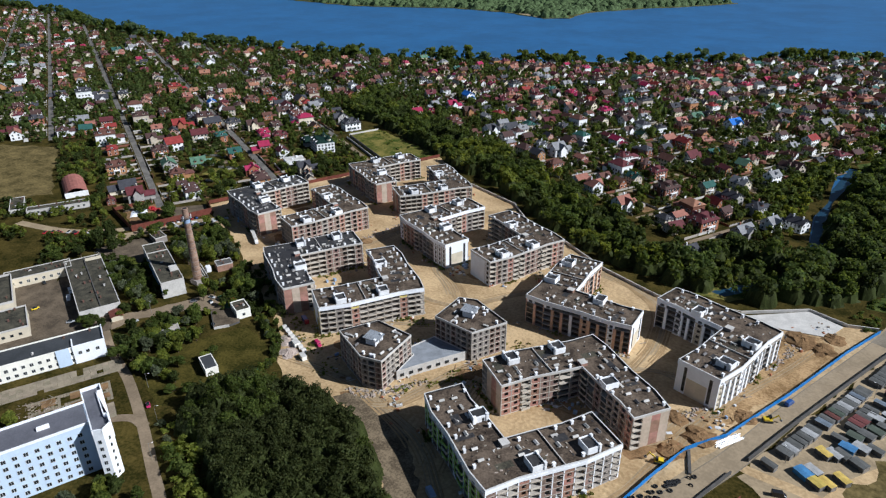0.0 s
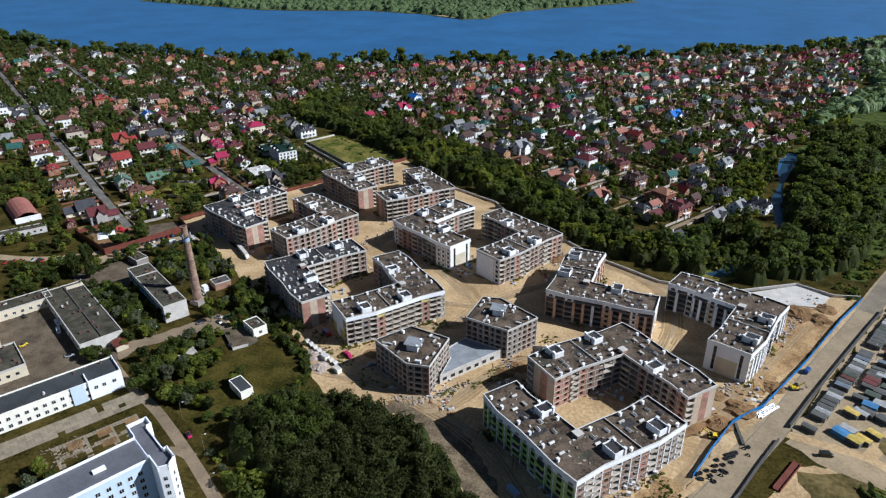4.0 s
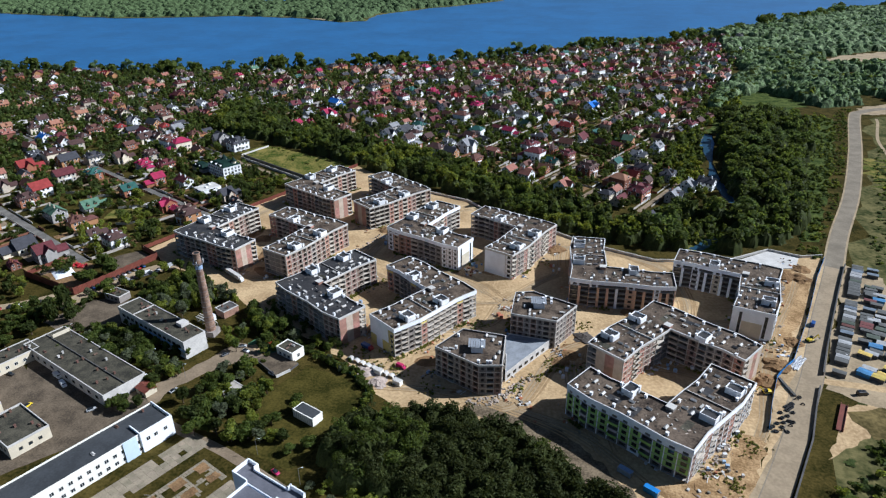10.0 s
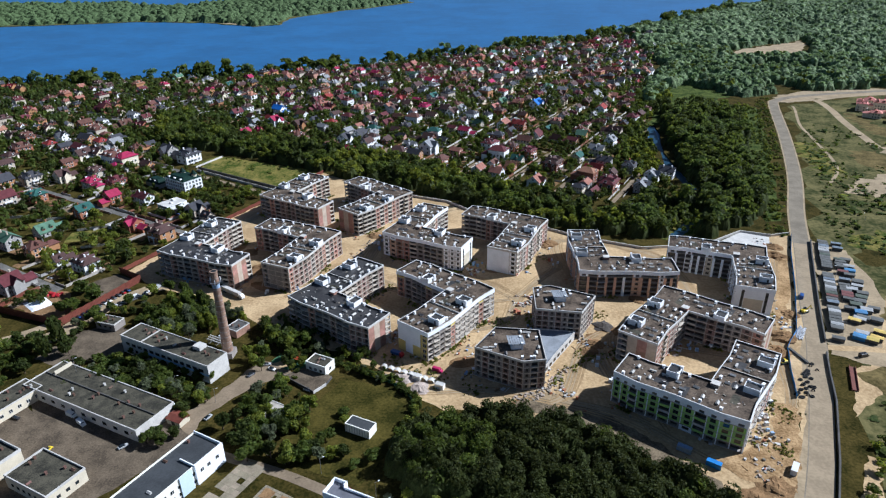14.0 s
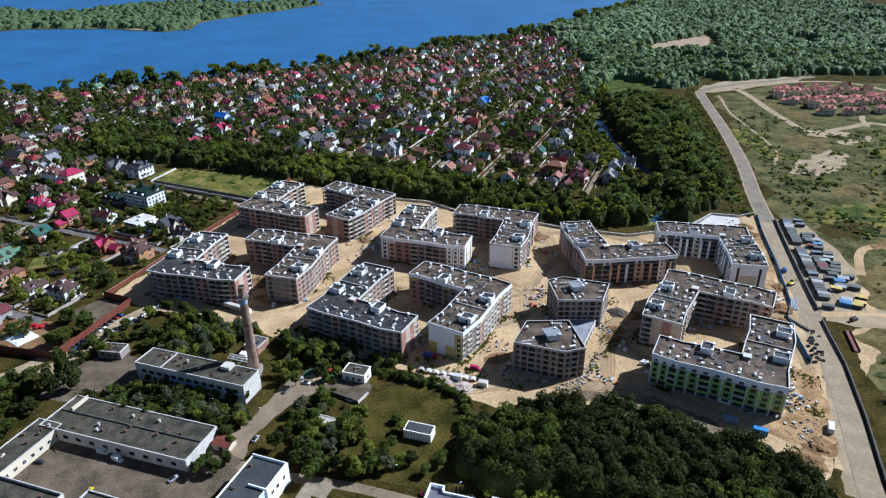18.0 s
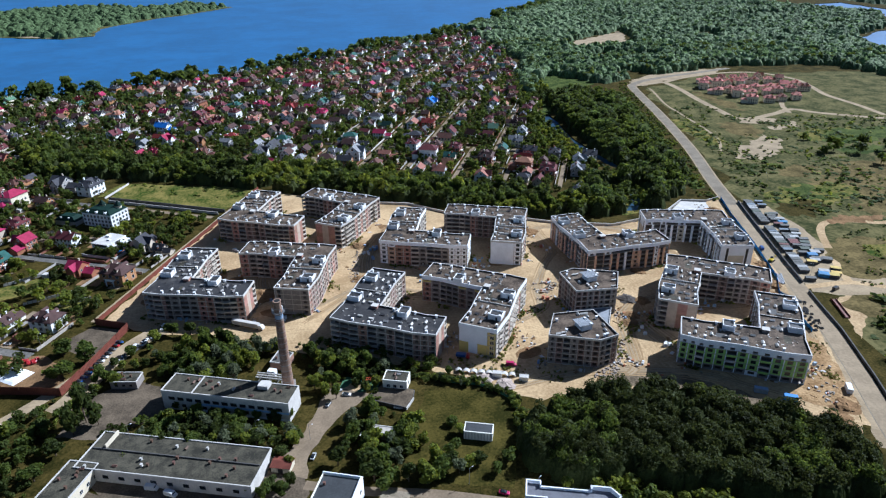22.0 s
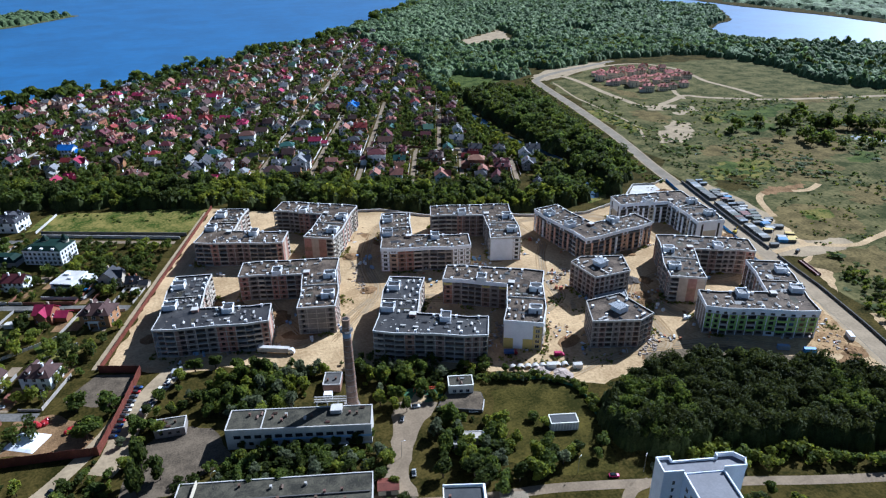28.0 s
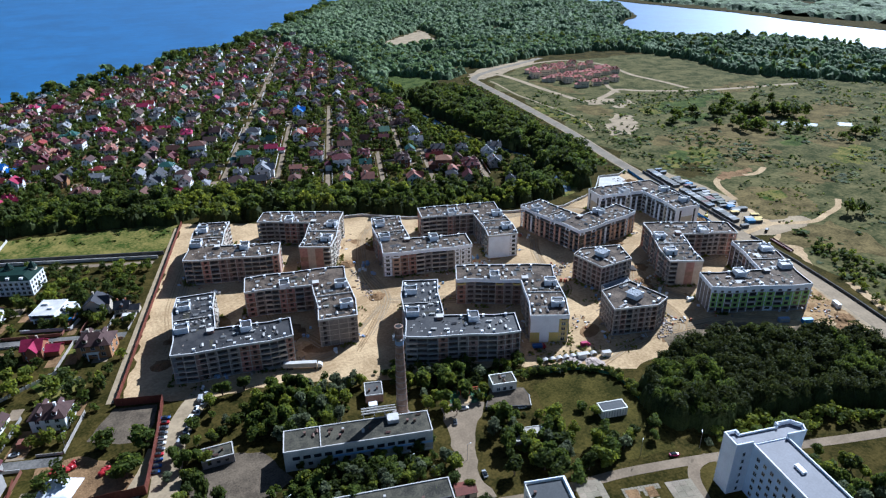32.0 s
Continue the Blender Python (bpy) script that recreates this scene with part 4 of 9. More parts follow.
        if r < 0.92:
            return (B_BALC if r > 0.86 else B_LOGGIA if (s + j) % 4 else B_OPEN, M["slabedge"], "balcony")
        return None

    for e in range(16):
        if (order[e] == 4 and ends[0] == "white") or (order[e] == 11 and ends[1] == "white"):
            p, q = Vector(pts[e]), Vector(pts[(e + 1) % 16])
            a = math.degrees(math.atan2(q.y - p.y, q.x - p.x))
            for t in (0.2, 0.82):
                c = p.lerp(q, t)
                part("window_strip", boxes((-0.75, 0.75, -0.3, 0.1, 1.5, TOP - 1.2)), M["anthracite"], b).matrix_basis = pose(c.x, c.y, 0, 0, 0, a)
                for s in range(STOREYS - 1):
                    part("window", boxes((-0.55, 0.55, -0.34, -0.2, 2.0 + STOREY * s, 3.6 + STOREY * s)), M["glass"], b).matrix_basis = pose(c.x, c.y, 0, 0, 0, a)
    facade(b, pts, choose, pier=M["white"] if scheme in ("cream", "green") else M["orange"] if scheme == "orange" else M["concrete"], broad={"orange": (M["orange"], M["white"]), "cream": (M["white"], M["white"], M["cream"])}.get(scheme), ends=[e for e in range(16) if order[e] in (4, 11)])
    return b


UNF = "unfinished L-shaped brick apartment block"
ell_building(-184.5, 359.8, -16.5, "raw", UNF + " with a new black roof", roof="newroof", seed=1)
ell_building(-153, 463, -25, "raw", UNF + " beside the brown fence", seed=2)
ell_building(-72.5, 398, 161, "raw", UNF + " with a grey blank end", ends=("raw", "grey"), seed=3)
ell_building(-34.3, 477.6, 146, "raw", UNF + " near the tree belt", seed=4)
ell_building(-81, 309, -29.3, "raw", UNF + " with a black roof", roof="newroof", seed=5)
ell_building(34.2, 326.5, 146.7, "yellow", UNF + " with one white and yellow end", ends=("white", "yellow"), seed=6)
ell_building(-43.6, 399.9, -21, "mixed", UNF + ", partly faced in white", ends=("white", "raw"), seed=7)
ell_building(69.6, 429.7, 158, "raw", UNF + " with a white rendered end", ends=("raw", "plain"), seed=8)
ell_building(84.9, 353.5, 2.5, "orange", "five-storey L-shaped apartment block in orange-brown and white", ends=("white", "raw"), seed=9)
ell_building(206.5, 394, 166, "cream", "five-storey L-shaped apartment block in white and cream", ends=("white", "white"), seed=10)
ell_building(131.1, 337.5, -33.4, "raw", UNF + " with a red brick end", mirror=True, seed=11)
ell_building(142.1, 222.6, 149, "green", "five-storey L-shaped apartment block with lime green balconies", mirror=True, ends=("grey", "raw"), seed=12)


def small_block(pts, label, seed):
    b = tagged(empty("apartment_building"), label, "building")
    rnd = random.Random(seed)
    # core coloured dark for the shade seen through the openings
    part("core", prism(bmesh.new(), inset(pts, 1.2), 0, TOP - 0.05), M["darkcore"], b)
    for s in range(STOREYS + 1):
        z = 0.3 + STOREY * s
        part("floor_slab", prism(bmesh.new(), inset(pts, -0.1 if s < STOREYS else -0.3), z - 0.3, z), M["slabedge"], b)
    deck = part("roof", prism(bmesh.new(), inset(pts, 0.35), TOP - 0.1, TOP + 0.12), M["roof"], b, "flat bitumen felt roof")
    part("parapet", ring(bmesh.new(), pts, -0.3, 0.06, TOP, TOP + 0.95), M["palecon"], b)
    part("upstand", ring(bmesh.new(), pts, 0.065, 0.36, TOP + 0.1, TOP + 0.9), M["newroof"], b, "black felt upstand inside the parapet")
    cx, cy = sum(p[0] for p in pts) / len(pts), sum(p[1] for p in pts) / len(pts)
    stair_head(deck, pose(cx, cy, TOP + 0.1, 0, 0, 10))
    for i in range(7):
        shared("canopy_sheet", CANOPY, M["linkroof"], deck, pose(cx, cy, TOP + 0.1, 0, 0, 10) @ pose(-3.6 + i * 1.2, 0, 3.5 - 0.06 * i, 0, 4, 0))
    spots = []
    ip = inset(pts, 2.2)
    for i in range(16):
        a, c = ip[i % len(ip)], ip[(i + 1) % len(ip)]
        t = rnd.random()
        k = rnd.choice((0, 0, 0.35))
        spots.append((a[0] + (c[0] - a[0]) * t + (cx - a[0]) * k, a[1] + (c[1] - a[1]) * t + (cy - a[1]) * k, rnd.choice((0, 0, 1, 2)), rnd.choice((0, 90))))
    roof_clutter(deck, rnd, spots, TOP + 0.1)

    def choose(e, j, k, s):
        r = random.Random(seed * 100 + e * 17 + j).random()
        if r < 0.15:
            return (B_LOGGIA, M["slabedge"], "balcony")
        return (P_WIN if r < 0.7 else P_WIDE, M["greyblock"] if r < 0.6 else M["brownbrick"], "panel")

    facade(b, pts, choose, bay=3.6, pier=M["concrete"])


small_block([(57.5, 306.5), (81.5, 304.5), (90.5, 322.8), (66, 332.8), (56.5, 329.5)], "small unfinished five-sided apartment block in grey block", 21)
small_block([(26.5, 267.5), (50, 257.5), (60.5, 260), (58, 285), (36, 286)], "small unfinished five-sided apartment block with a grey concrete frame", 22)
low = tagged(empty("link_block"), "single-storey concrete block between two small blocks", "building")
LOWP = [(60.8, 270), (67.5, 283), (79, 304), (57.2, 305.5), (52, 288), (58.4, 286)]
part("wall", prism(bmesh.new(), LOWP, 0, 4.6), M["palecon"], low)
part("roof", prism(bmesh.new(), inset(LOWP, 0.4), 4.6, 4.75), M["linkroof"], low)
part("parapet", ring(bmesh.new(), LOWP, 0, 0.4, 4.6, 5.3), M["palecon"], low)
for i in range(7):
    part("window", boxes((-1.0, 1.0, -0.06, 0.2, 1.6, 3.2)), M["glass"], low).matrix_basis = pose(62.3 + i * 2.3, 272.5 + i * 4.3, 0, 0, 0, 62)

# ---- works, clinic and small buildings in front of the site ----
WIN = mesh("window", boxes((-0.8, 0.8, -0.05, 0.15, 0.0, 1.5)))
WIN.materials.append(M["glass"])
FX, FZ = (-0.85, -0.75, -0.05, 0.05, 0.75, 0.85), (-0.1, 0.0, 1.6, 1.7)
FRAMED = mesh("window", relief(FX, FZ, lambda i, j: -0.03 if i in (1, 3) and j == 1 else -0.09, lambda i, j: 0 if i in (1, 3) and j == 1 else 1))
FRAMED.materials.append(M["glass"])
FRAMED.materials.append(M["frame"])


def place(ob, m):
    ob.matrix_basis = m
    return ob


def win_part(parent, me, x, y, z, rz, sx=1.0, sz=1.0):
    o = new("window", me)
    o.parent = parent
    o.matrix_basis = pose(x, y, z, 0, 0, rz) @ Matrix.Diagonal((sx, 1, sz, 1))


def roof_slab(L, W, z, rise):
    """A gently ridged sheet roof."""
    bm = bmesh.new()
    e = [[bm.verts.new((x, y, z + h)) for y, h in ((-W / 2, 0), (0, rise), (W / 2, 0), (W / 2, 0.15), (0, rise + 0.15), (-W / 2, 0.15))] for x in (-L / 2, L / 2)]
    for i in range(6):
        j = (i + 1) % 6
        bm.faces.new((e[0][i], e[0][j], e[1][j], e[1][i]))
    bm.faces.new(e[0][::-1])
    bm.faces.new(e[1])
    bmesh.ops.recalc_face_normals(bm, faces=bm.faces)
    return bm


def flat_block(name, x, y, rz, L, W, H, wall, roof, label, category="building", parapet=0.5, rows=(), vents=8, seed=0, cope="palecon"):
    """A flat-roofed block; rows are (side, sill, spacing, window mesh, width scale, height scale)."""
    b = tagged(empty(name, x, y, 0, rz), label, category)
    o = [(-L / 2, -W / 2), (L / 2, -W / 2), (L / 2, W / 2), (-L / 2, W / 2)]
    part("wall", prism(bmesh.new(), o, 0, H), wall, b)
    deck = part("roof", prism(bmesh.new(), inset(o, 0.35), H, H + 0.1), roof, b, "flat felt roof with patches")
    part("parapet", ring(bmesh.new(), o, -0.08, 0.35, H, H + parapet), M[cope], b)
    for side, sill, step, me, sx, sz in rows:
        n = int(((L if side in "ns" else W) - 2) / step)
        for i in range(n):
            t = (i - (n - 1) / 2) * step
            px, py, a = {"s": (t, -W / 2, 0), "n": (t, W / 2, 180), "e": (L / 2, t, 90), "w": (-L / 2, t, -90)}[side]
            win_part(b, me, px, py, sill, a, sx, sz)
    rnd = random.Random(seed)
    for i in range(vents):
        shared("roof_vent", VENT if rnd.random() < 0.6 else HATCH, M["ventpale"] if rnd.random() < 0.15 else M["ventrust"], deck,
               pose(rnd.uniform(-L / 2 + 2, L / 2 - 2), rnd.uniform(-W / 2 + 1.5, W / 2 - 1.5), H + 0.1, 0, 0, rnd.choice((0, 90))) @ Matrix.Scale(0.8, 4))
    return b


hall = flat_block("factory_hall", -130, 267.2, -21.8, 62.5, 13.2, 10.2, M["palecon"], M["oldroof"], "long pale two-storey works hall with a dark felt roof", rows=(("s", 5.6, 4.4, WIN, 1.9, 1.2), ("s", 2.0, 5.2, WIN, 1.2, 1.1)), vents=14, seed=31)
part("cross_wall", boxes((-16.2, -15.8, -6.4, 6.4, 10.2, 10.8)), M["palecon"], hall)
part("fascia", boxes((-14, 31.1, -6.72, -6.58, 4.3, 5.2)), M["bluepanel"], hall, "pale blue painted fascia")
part("fascia", boxes((-14, 31.1, -6.7, -6.58, 0.4, 1.5)), M["white"], hall, "white painted plinth band")
part("roof_cabin", boxes((13, 18, 1.5, 6.2, 10.3, 12.2)), M["palecon"], hall)
shed_big = flat_block("workshop", -150, 230.5, -20.4, 76, 21.5, 6.0, M["palecon"], M["oldroof"], "wide low workshop with a stained felt roof", rows=(("s", 2.0, 7.0, WIN, 1.6, 1.2),), vents=15, seed=32)
part("cross_wall", boxes((-37, 37, 0.4, 0.9, 6.0, 6.7)), M["darkwall"], shed_big)
part("raised_wall", boxes((-31.5, -31, 1.2, 10.4, 6.0, 8.0)), M["cream"], shed_big)
flat_block("workshop_wing", -192.4, 219, 69, 37, 13, 5.8, M["cream"], M["oldroof"], "narrow low workshop wing in pale cream", rows=(("s", 2.0, 4.2, FRAMED, 1.0, 1.0),), vents=9, seed=33)
flat_block("garage_block", -181, 189, -21, 40, 19, 7.0, M["cream"], M["oldroof"], "low cream garage block with raised parapets", parapet=1.3, vents=5, seed=34)
flat_block("garage_block", -142, 181, -21, 26, 17, 6.0, M["cream"], M["oldroof"], "low cream garage block beside the yard", parapet=0.9, vents=6, rows=(("s", 2.2, 3.5, WIN, 1.0, 1.0), ("e", 2.2, 4.0, WIN, 1.0, 1.0)), seed=35)
lw = flat_block("clinic_wing", -99.2, 163.5, 67.2, 84, 15.4, 9.0, M["warmwhite"], M["slateblue"], "long white two-storey building with a blue-grey roof", parapet=0.7, cope="warmwhite",
                rows=(("s", 1.4, 3.6, FRAMED, 1.0, 1.0), ("s", 5.2, 3.6, FRAMED, 1.0, 1.0), ("e", 5.0, 4.6, FRAMED, 1.0, 1.0), ("n", 5.2, 3.6, FRAMED, 1.0, 1.0)), vents=4, seed=36)
part("stair_bay", boxes((20, 26, -8.3, -7.7, 0, 9.8)), M["paleblue"], lw)
part("end_block", boxes((27.5, 42.3, -8.6, -7.7, 0, 10.2), (41.95, 42.35, -7.7, 7.8, 9.0, 10.2), (27.5, 28.0, -7.7, 0, 9.0, 10.2)), M["white"], lw, "raised white end wall")
for x in (30.5, 34, 38.5):
    win_part(lw, FRAMED, x, -8.6, 5.2, 0)
# tall white block with a T-shaped head
cl = tagged(empty("clinic_block", -6.3, 158.5, 0, -19.5), "tall white clinic block with pale blue bays", "building")
HEADP = [(-15.8, -0.7), (15.4, -0.7), (16.8, 2.8), (13.6, 6.3), (6.8, 6.3), (6.8, 5.0), (-10.5, 5.0), (-10.5, 7.0), (-15.8, 7.0)]
BODYP = [(-8.2, -91.5), (7.2, -91.5), (7.2, -0.7), (-8.2, -0.7)]
for nm, p, h in (("head_wall", HEADP, 23.6), ("body_wall", BODYP, 23.2)):
    part(nm, prism(bmesh.new(), p, 0, h), M["white"] if nm == "head_wall" else M["paleblue"], cl)
    part("roof", prism(bmesh.new(), inset(p, 0.4), h, h + 0.1), M["clinicroof"], cl)
part("parapet", boxes((-8.25, -7.75, -91.5, -0.7, 23.2, 24.2), (6.75, 7.25, -91.5, -0.7, 23.2, 24.2), (-7.75, 6.75, -91.5, -91.0, 23.2, 24.2)), M["white"], cl)
part("parapet", boxes((-15.8, -8.2, -0.75, -0.3, 23.6, 25.2), (-15.85, -15.35, -0.3, 7.0, 23.6, 25.2), (-15.35, -10.5, 6.55, 7.05, 23.6, 25.2), (-10.95, -10.45, 5.0, 6.55, 23.6, 25.2), (-10.45, 6.8, 4.6, 5.05, 23.6, 24.6)), M["white"], cl, "raised white parapet of the west end")
pe = bmesh.new()
for (xa, ya), (xb, yb) in (((7.2, -0.7), (15.4, -0.7)), ((15.4, -0.7), (16.8, 2.8)), ((16.8, 2.8), (13.6, 6.3)), ((13.6, 6.3), (6.8, 6.3)), ((6.8, 6.3), (6.8, 5.0))):
    box(pe, -0.25, math.hypot(xb - xa, yb - ya) + 0.2, -0.06, 0.4, 23.6, 25.6, rz=math.degrees(math.atan2(yb - ya, xb - xa)), at=(xa, ya))
part("parapet", pe, M["white"], cl, "raised white parapet of the east end")
for y in (-16, -46, -72):
    part("roof_light", prism(bmesh.new(), [(-1.0, y - 2.2), (0.8, y - 2.2), (0.8, y + 2.2), (-1.0, y + 2.2)], 23.3, 24.3), M["vent"], cl)
for i in range(23):
    for s in range(6):
        y = -4.8 - i * 3.7
        win_part(cl, FRAMED, 7.22, y, 1.3 + 3.5 * s, 90)
        if i < 13:
            win_part(cl, FRAMED, -8.22, y, 1.3 + 3.5 * s, -90)
for s in range(6):
    win_part(cl, FRAMED, 16.1, 1.0, 1.3 + 3.5 * s, 68, 0.8)
    win_part(cl, FRAMED, 15.2, 4.55, 1.3 + 3.5 * s, 132, 0.6)
    win_part(cl, FRAMED, -11.5, -0.72, 1.3 + 3.5 * s, 0, 0.6)
flat_block("gatehouse", -52.2, 266, -21, 12, 8, 5.2, M["warmwhite"], M["oldroof"], "small white flat-roofed gatehouse", rows=(("s", 1.6, 3.2, FRAMED, 1, 1), ("e", 1.8, 3.2, FRAMED, 1, 1)), vents=3, seed=37, cope="warmwhite")
TERR = [(-69, 257.5), (-50.5, 246.3), (-46, 253), (-44.5, 259), (-58, 268)]
tr0 = tagged(empty("terrace"), "raised paved terrace below the gatehouse with a dark retaining wall", "terrace")
part("base", prism(bmesh.new(), TERR, 0, 1.0), M["darkwall"], tr0)
part("paving", prism(bmesh.new(), inset(TERR, 0.3), 1.0, 1.06), M["asphalt"], tr0)
part("parapet", boxes((0, 21.6, -0.15, 0.2, 0, 1.7)), M["darkwall"], tr0).matrix_basis = pose(-69, 257.5, 0, 0, 0, -31.2)
part("parapet", boxes((0, 8.1, -0.15, 0.2, 0, 1.5)), M["palecon"], tr0).matrix_basis = pose(-50.5, 246.3, 0, 0, 0, 56)
OUTB = [(-73.4, 229.4), (-67.3, 226.0), (-65.1, 229.7), (-57.4, 225.8), (-52.2, 228.6), (-70.5, 236.4)]
ob_ = tagged(empty("outbuilding"), "low grey L-shaped outbuilding under trees", "building")
part("wall", prism(bmesh.new(), OUTB, 0, 3.7), M["greyblock"], ob_)
part("roof", prism(bmesh.new(), inset(OUTB, -0.25), 3.7, 3.95), M["concrete"], ob_, "flat weathered concrete roof")
part("parapet", ring(bmesh.new(), OUTB, -0.28, 0.1, 3.95, 4.2), M["palecon"], ob_)
part("door", boxes((-0.6, 0.6, -0.08, 0.05, 0, 2.1)), M["anthracite"], ob_).matrix_basis = pose(-70.4, 227.7, 0, 0, 0, -29)
part("roof_vent", boxes((-0.4, 0.4, -0.4, 0.4, 3.95, 4.9)), M["vent"], ob_).matrix_basis = pose(-59, 229.6, 0)
sheet("playground", [(-80, 270), (-77, 278), (-68, 276), (-60, 270), (-62, 265), (-70, 264)], 0.05, M["playgreen"], "worn green playground surface", "playground", step=3, amp=0.5, seed=17)
sheet("sand_pit", [(-78, 269), (-73, 273), (-68, 269), (-72, 265)], 0.07, M["sand"], "sandy play area", "sand pit", step=2, amp=0.5, seed=18)
for x, y, rz in ((-66, 271, -20), (-71, 274.5, 30)):
    pf = tagged(empty("play_frame", x, y, 0.05, rz), "orange-red metal climbing frame on the playground", "play frame", "playground frames")
    for px in (-2.4, 2.4):
        for py in (-0.9, 0.9):
            part("post", boxes((px - 0.09, px + 0.09, py - 0.09, py + 0.09, 0, 2.3)), M["playred"], pf)
    for py in (-0.9, 0.9):
        part("rail", boxes((-2.5, 2.5, py - 0.1, py + 0.1, 2.2, 2.4)), M["playred"], pf)
    for k in range(6):
        part("rung", boxes((-2.2 + k * 0.88 - 0.07, -2.2 + k * 0.88 + 0.07, -0.9, 0.9, 2.22, 2.36)), M["playred"], pf)
sd = tagged(empty("gate_shed", -106.5, 221.5, 0.02, -20), "small shed with a red-brown roof at the workshop's end", "shed")
part("wall", boxes((-4, 4, -3, 3, 0, 2.8)), M["cream"], sd)
part("roof", roof_slab(8.8, 6.8, 2.8, 0.9), M["rust"], sd, "red-brown sheet roof")
part("door", boxes((-1, 1, -3.06, -2.95, 0, 2.2)), M["anthracite"], sd)
hut = flat_block("hut", -22, 222.6, -20.7, 12.6, 6.2, 4.2, M["warmwhite"], M["slateblue"], "small white hut with a grey roof on a lawn", parapet=0.25, vents=0, cope="warmwhite")
for i in range(9):
    part("wall_rib", boxes((-0.12, 0.12, -0.06, 0.02, 0.2, 3.9)), M["concrete"], hut).matrix_basis = pose(-5.4 + i * 1.35, -3.1, 0)
flat_block("boiler_shed", -107.5, 296, -24, 8.5, 10, 4.2, M["redbrick"], M["darkwall"], "small brick boiler shed without windows", vents=2, seed=40)
flat_block("brick_shed", -182.5, 296, -12, 13, 8, 4.0, M["greyblock"], M["oldroof"], "grey brick shed beside the parking lane", rows=(("s", 1.6, 3.5, WIN, 0.9, 0.8),), vents=4, seed=41)

# brick chimney: shaft in tapering rings, iron bands, ladder, a blue band and a platform near the top
ch = tagged(empty("chimney", -104.2, 274.2), "tall tapering brick factory chimney with iron bands", "chimney")


def taper(segs, r0, r1, z0, z1):
    bm = bmesh.new()
    lo = [bm.verts.new((math.cos(2 * math.pi * i / segs) * r0, math.sin(2 * math.pi * i / segs) * r0, z0)) for i in range(segs)]
    hi = [bm.verts.new((math.cos(2 * math.pi * i / segs) * r1, math.sin(2 * math.pi * i / segs) * r1, z1)) for i in range(segs)]
    for i in range(segs):
        bm.faces.new((lo[i], lo[(i + 1) % segs], hi[(i + 1) % segs], hi[i]))
    bm.faces.new(hi)
    bm.faces.new(lo[::-1])
    return bm


def ch_r(z):
    return 2.75 - 1.05 * z / 50


part("plinth", boxes((-3.4, 3.4, -3.4, 3.4, 0, 3.2)), M["greyblock"], ch)
for i in range(15):
    z0, z1 = 3.0 + i * 3.1, 3.0 + (i + 1) * 3.1
    part("shaft", taper(24, ch_r(z0), ch_r(z1), z0, z1), M["chimneybrick"], ch)
    part("band", taper(24, ch_r(z1) + 0.05, ch_r(z1) + 0.05, z1 - 0.1, z1 + 0.1), M["metal"], ch)
part("blue_band", taper(24, ch_r(41) + 0.02, ch_r(43.4) + 0.02, 41, 43.4), M["bluewrap"], ch, "faded pale blue painted band")
part("rim", taper(24, 1.72, 1.95, 49.2, 50.2), M["chimneybrick"], ch)
part("flue", taper(24, 1.4, 1.4, 50.2, 50.24), M["tyre"], ch)
bm = bmesh.new()
for i in range(12):
    a = i * 30
    box(bm, 1.9, 2.9, -0.76, 0.76, 44.3, 44.4, rz=a)
    box(bm, 2.85, 2.9, -0.76, 0.76, 45.3, 45.36, rz=a)
    box(bm, 2.82, 2.9, -0.04, 0.04, 44.4, 45.3, rz=a)
part("platform", bm, M["metal"], ch)
for i in range(3):
    part("aerial", boxes((2.6, 2.9, -0.25, 0.25, 43.6, 46.2)), M["vent"], ch).matrix_basis = pose(0, 0, 0, 0, 0, 50 + i * 120)
part("ladder", boxes((-0.25, -0.2, 2.75, 2.8, 0, 49), (0.2, 0.25, 2.75, 2.8, 0, 49)), M["metal"], ch).matrix_basis = pose(0, -0.3, 0, 1.1, 0, 0)

# pipework beside the boiler shed
pw = tagged(empty("pipework", -112, 283, 0, -22), "pale pipes and tanks on a steel frame", "pipes")
for i in range(3):
    part("pipe", taper(10, 0.35, 0.35, 0, 16), M["palecon"], pw).matrix_basis = pose(-8, i * 1.3 - 2, 2.8 + 0.4 * i, 0, 90, 0)
for x in (-7, -2, 3, 7):
    part("post", boxes((x - 0.15, x + 0.15, -2.6, 1.6, 0, 0.3), (x - 0.15, x + 0.15, -2.4, -2.1, 0, 2.6), (x - 0.15, x + 0.15, 1.2, 1.5, 0, 2.6)), M["metal"], pw)
part("tank", boxes((-4, 0, 2.5, 5.5, 0, 3.4)), M["vent"], pw)
# a bare lattice mast and lamp posts


def lamp_post(x, y, h=8.0, rz=0):
    b = tagged(empty("street_lamp", x, y, 0, rz), "grey steel lamp post with a single arm", "lamp", "lamp posts")
    part("pole", taper(8, 0.11, 0.06, 0, h), M["metal"], b)
    part("arm", boxes((0, 1.4, -0.04, 0.04, h - 0.05, h + 0.03)), M["metal"], b)
    part("head", boxes((1.3, 2.0, -0.14, 0.14, h - 0.06, h + 0.08)), M["vent"], b)


for x, y, rz in ((-170, 246, 20), (343, 609, 160), (327, 530, 160), (310, 480, 160), (250, 388, 160), (225, 320, 160), (-236, 341, 0), (-118, 244, 0), (-95, 236, 0), (-33, 196, 30), (-8, 185, 40), (12, 170, 60)):
    lamp_post(x, y, 14 if x == -170 else 8.5, rz)

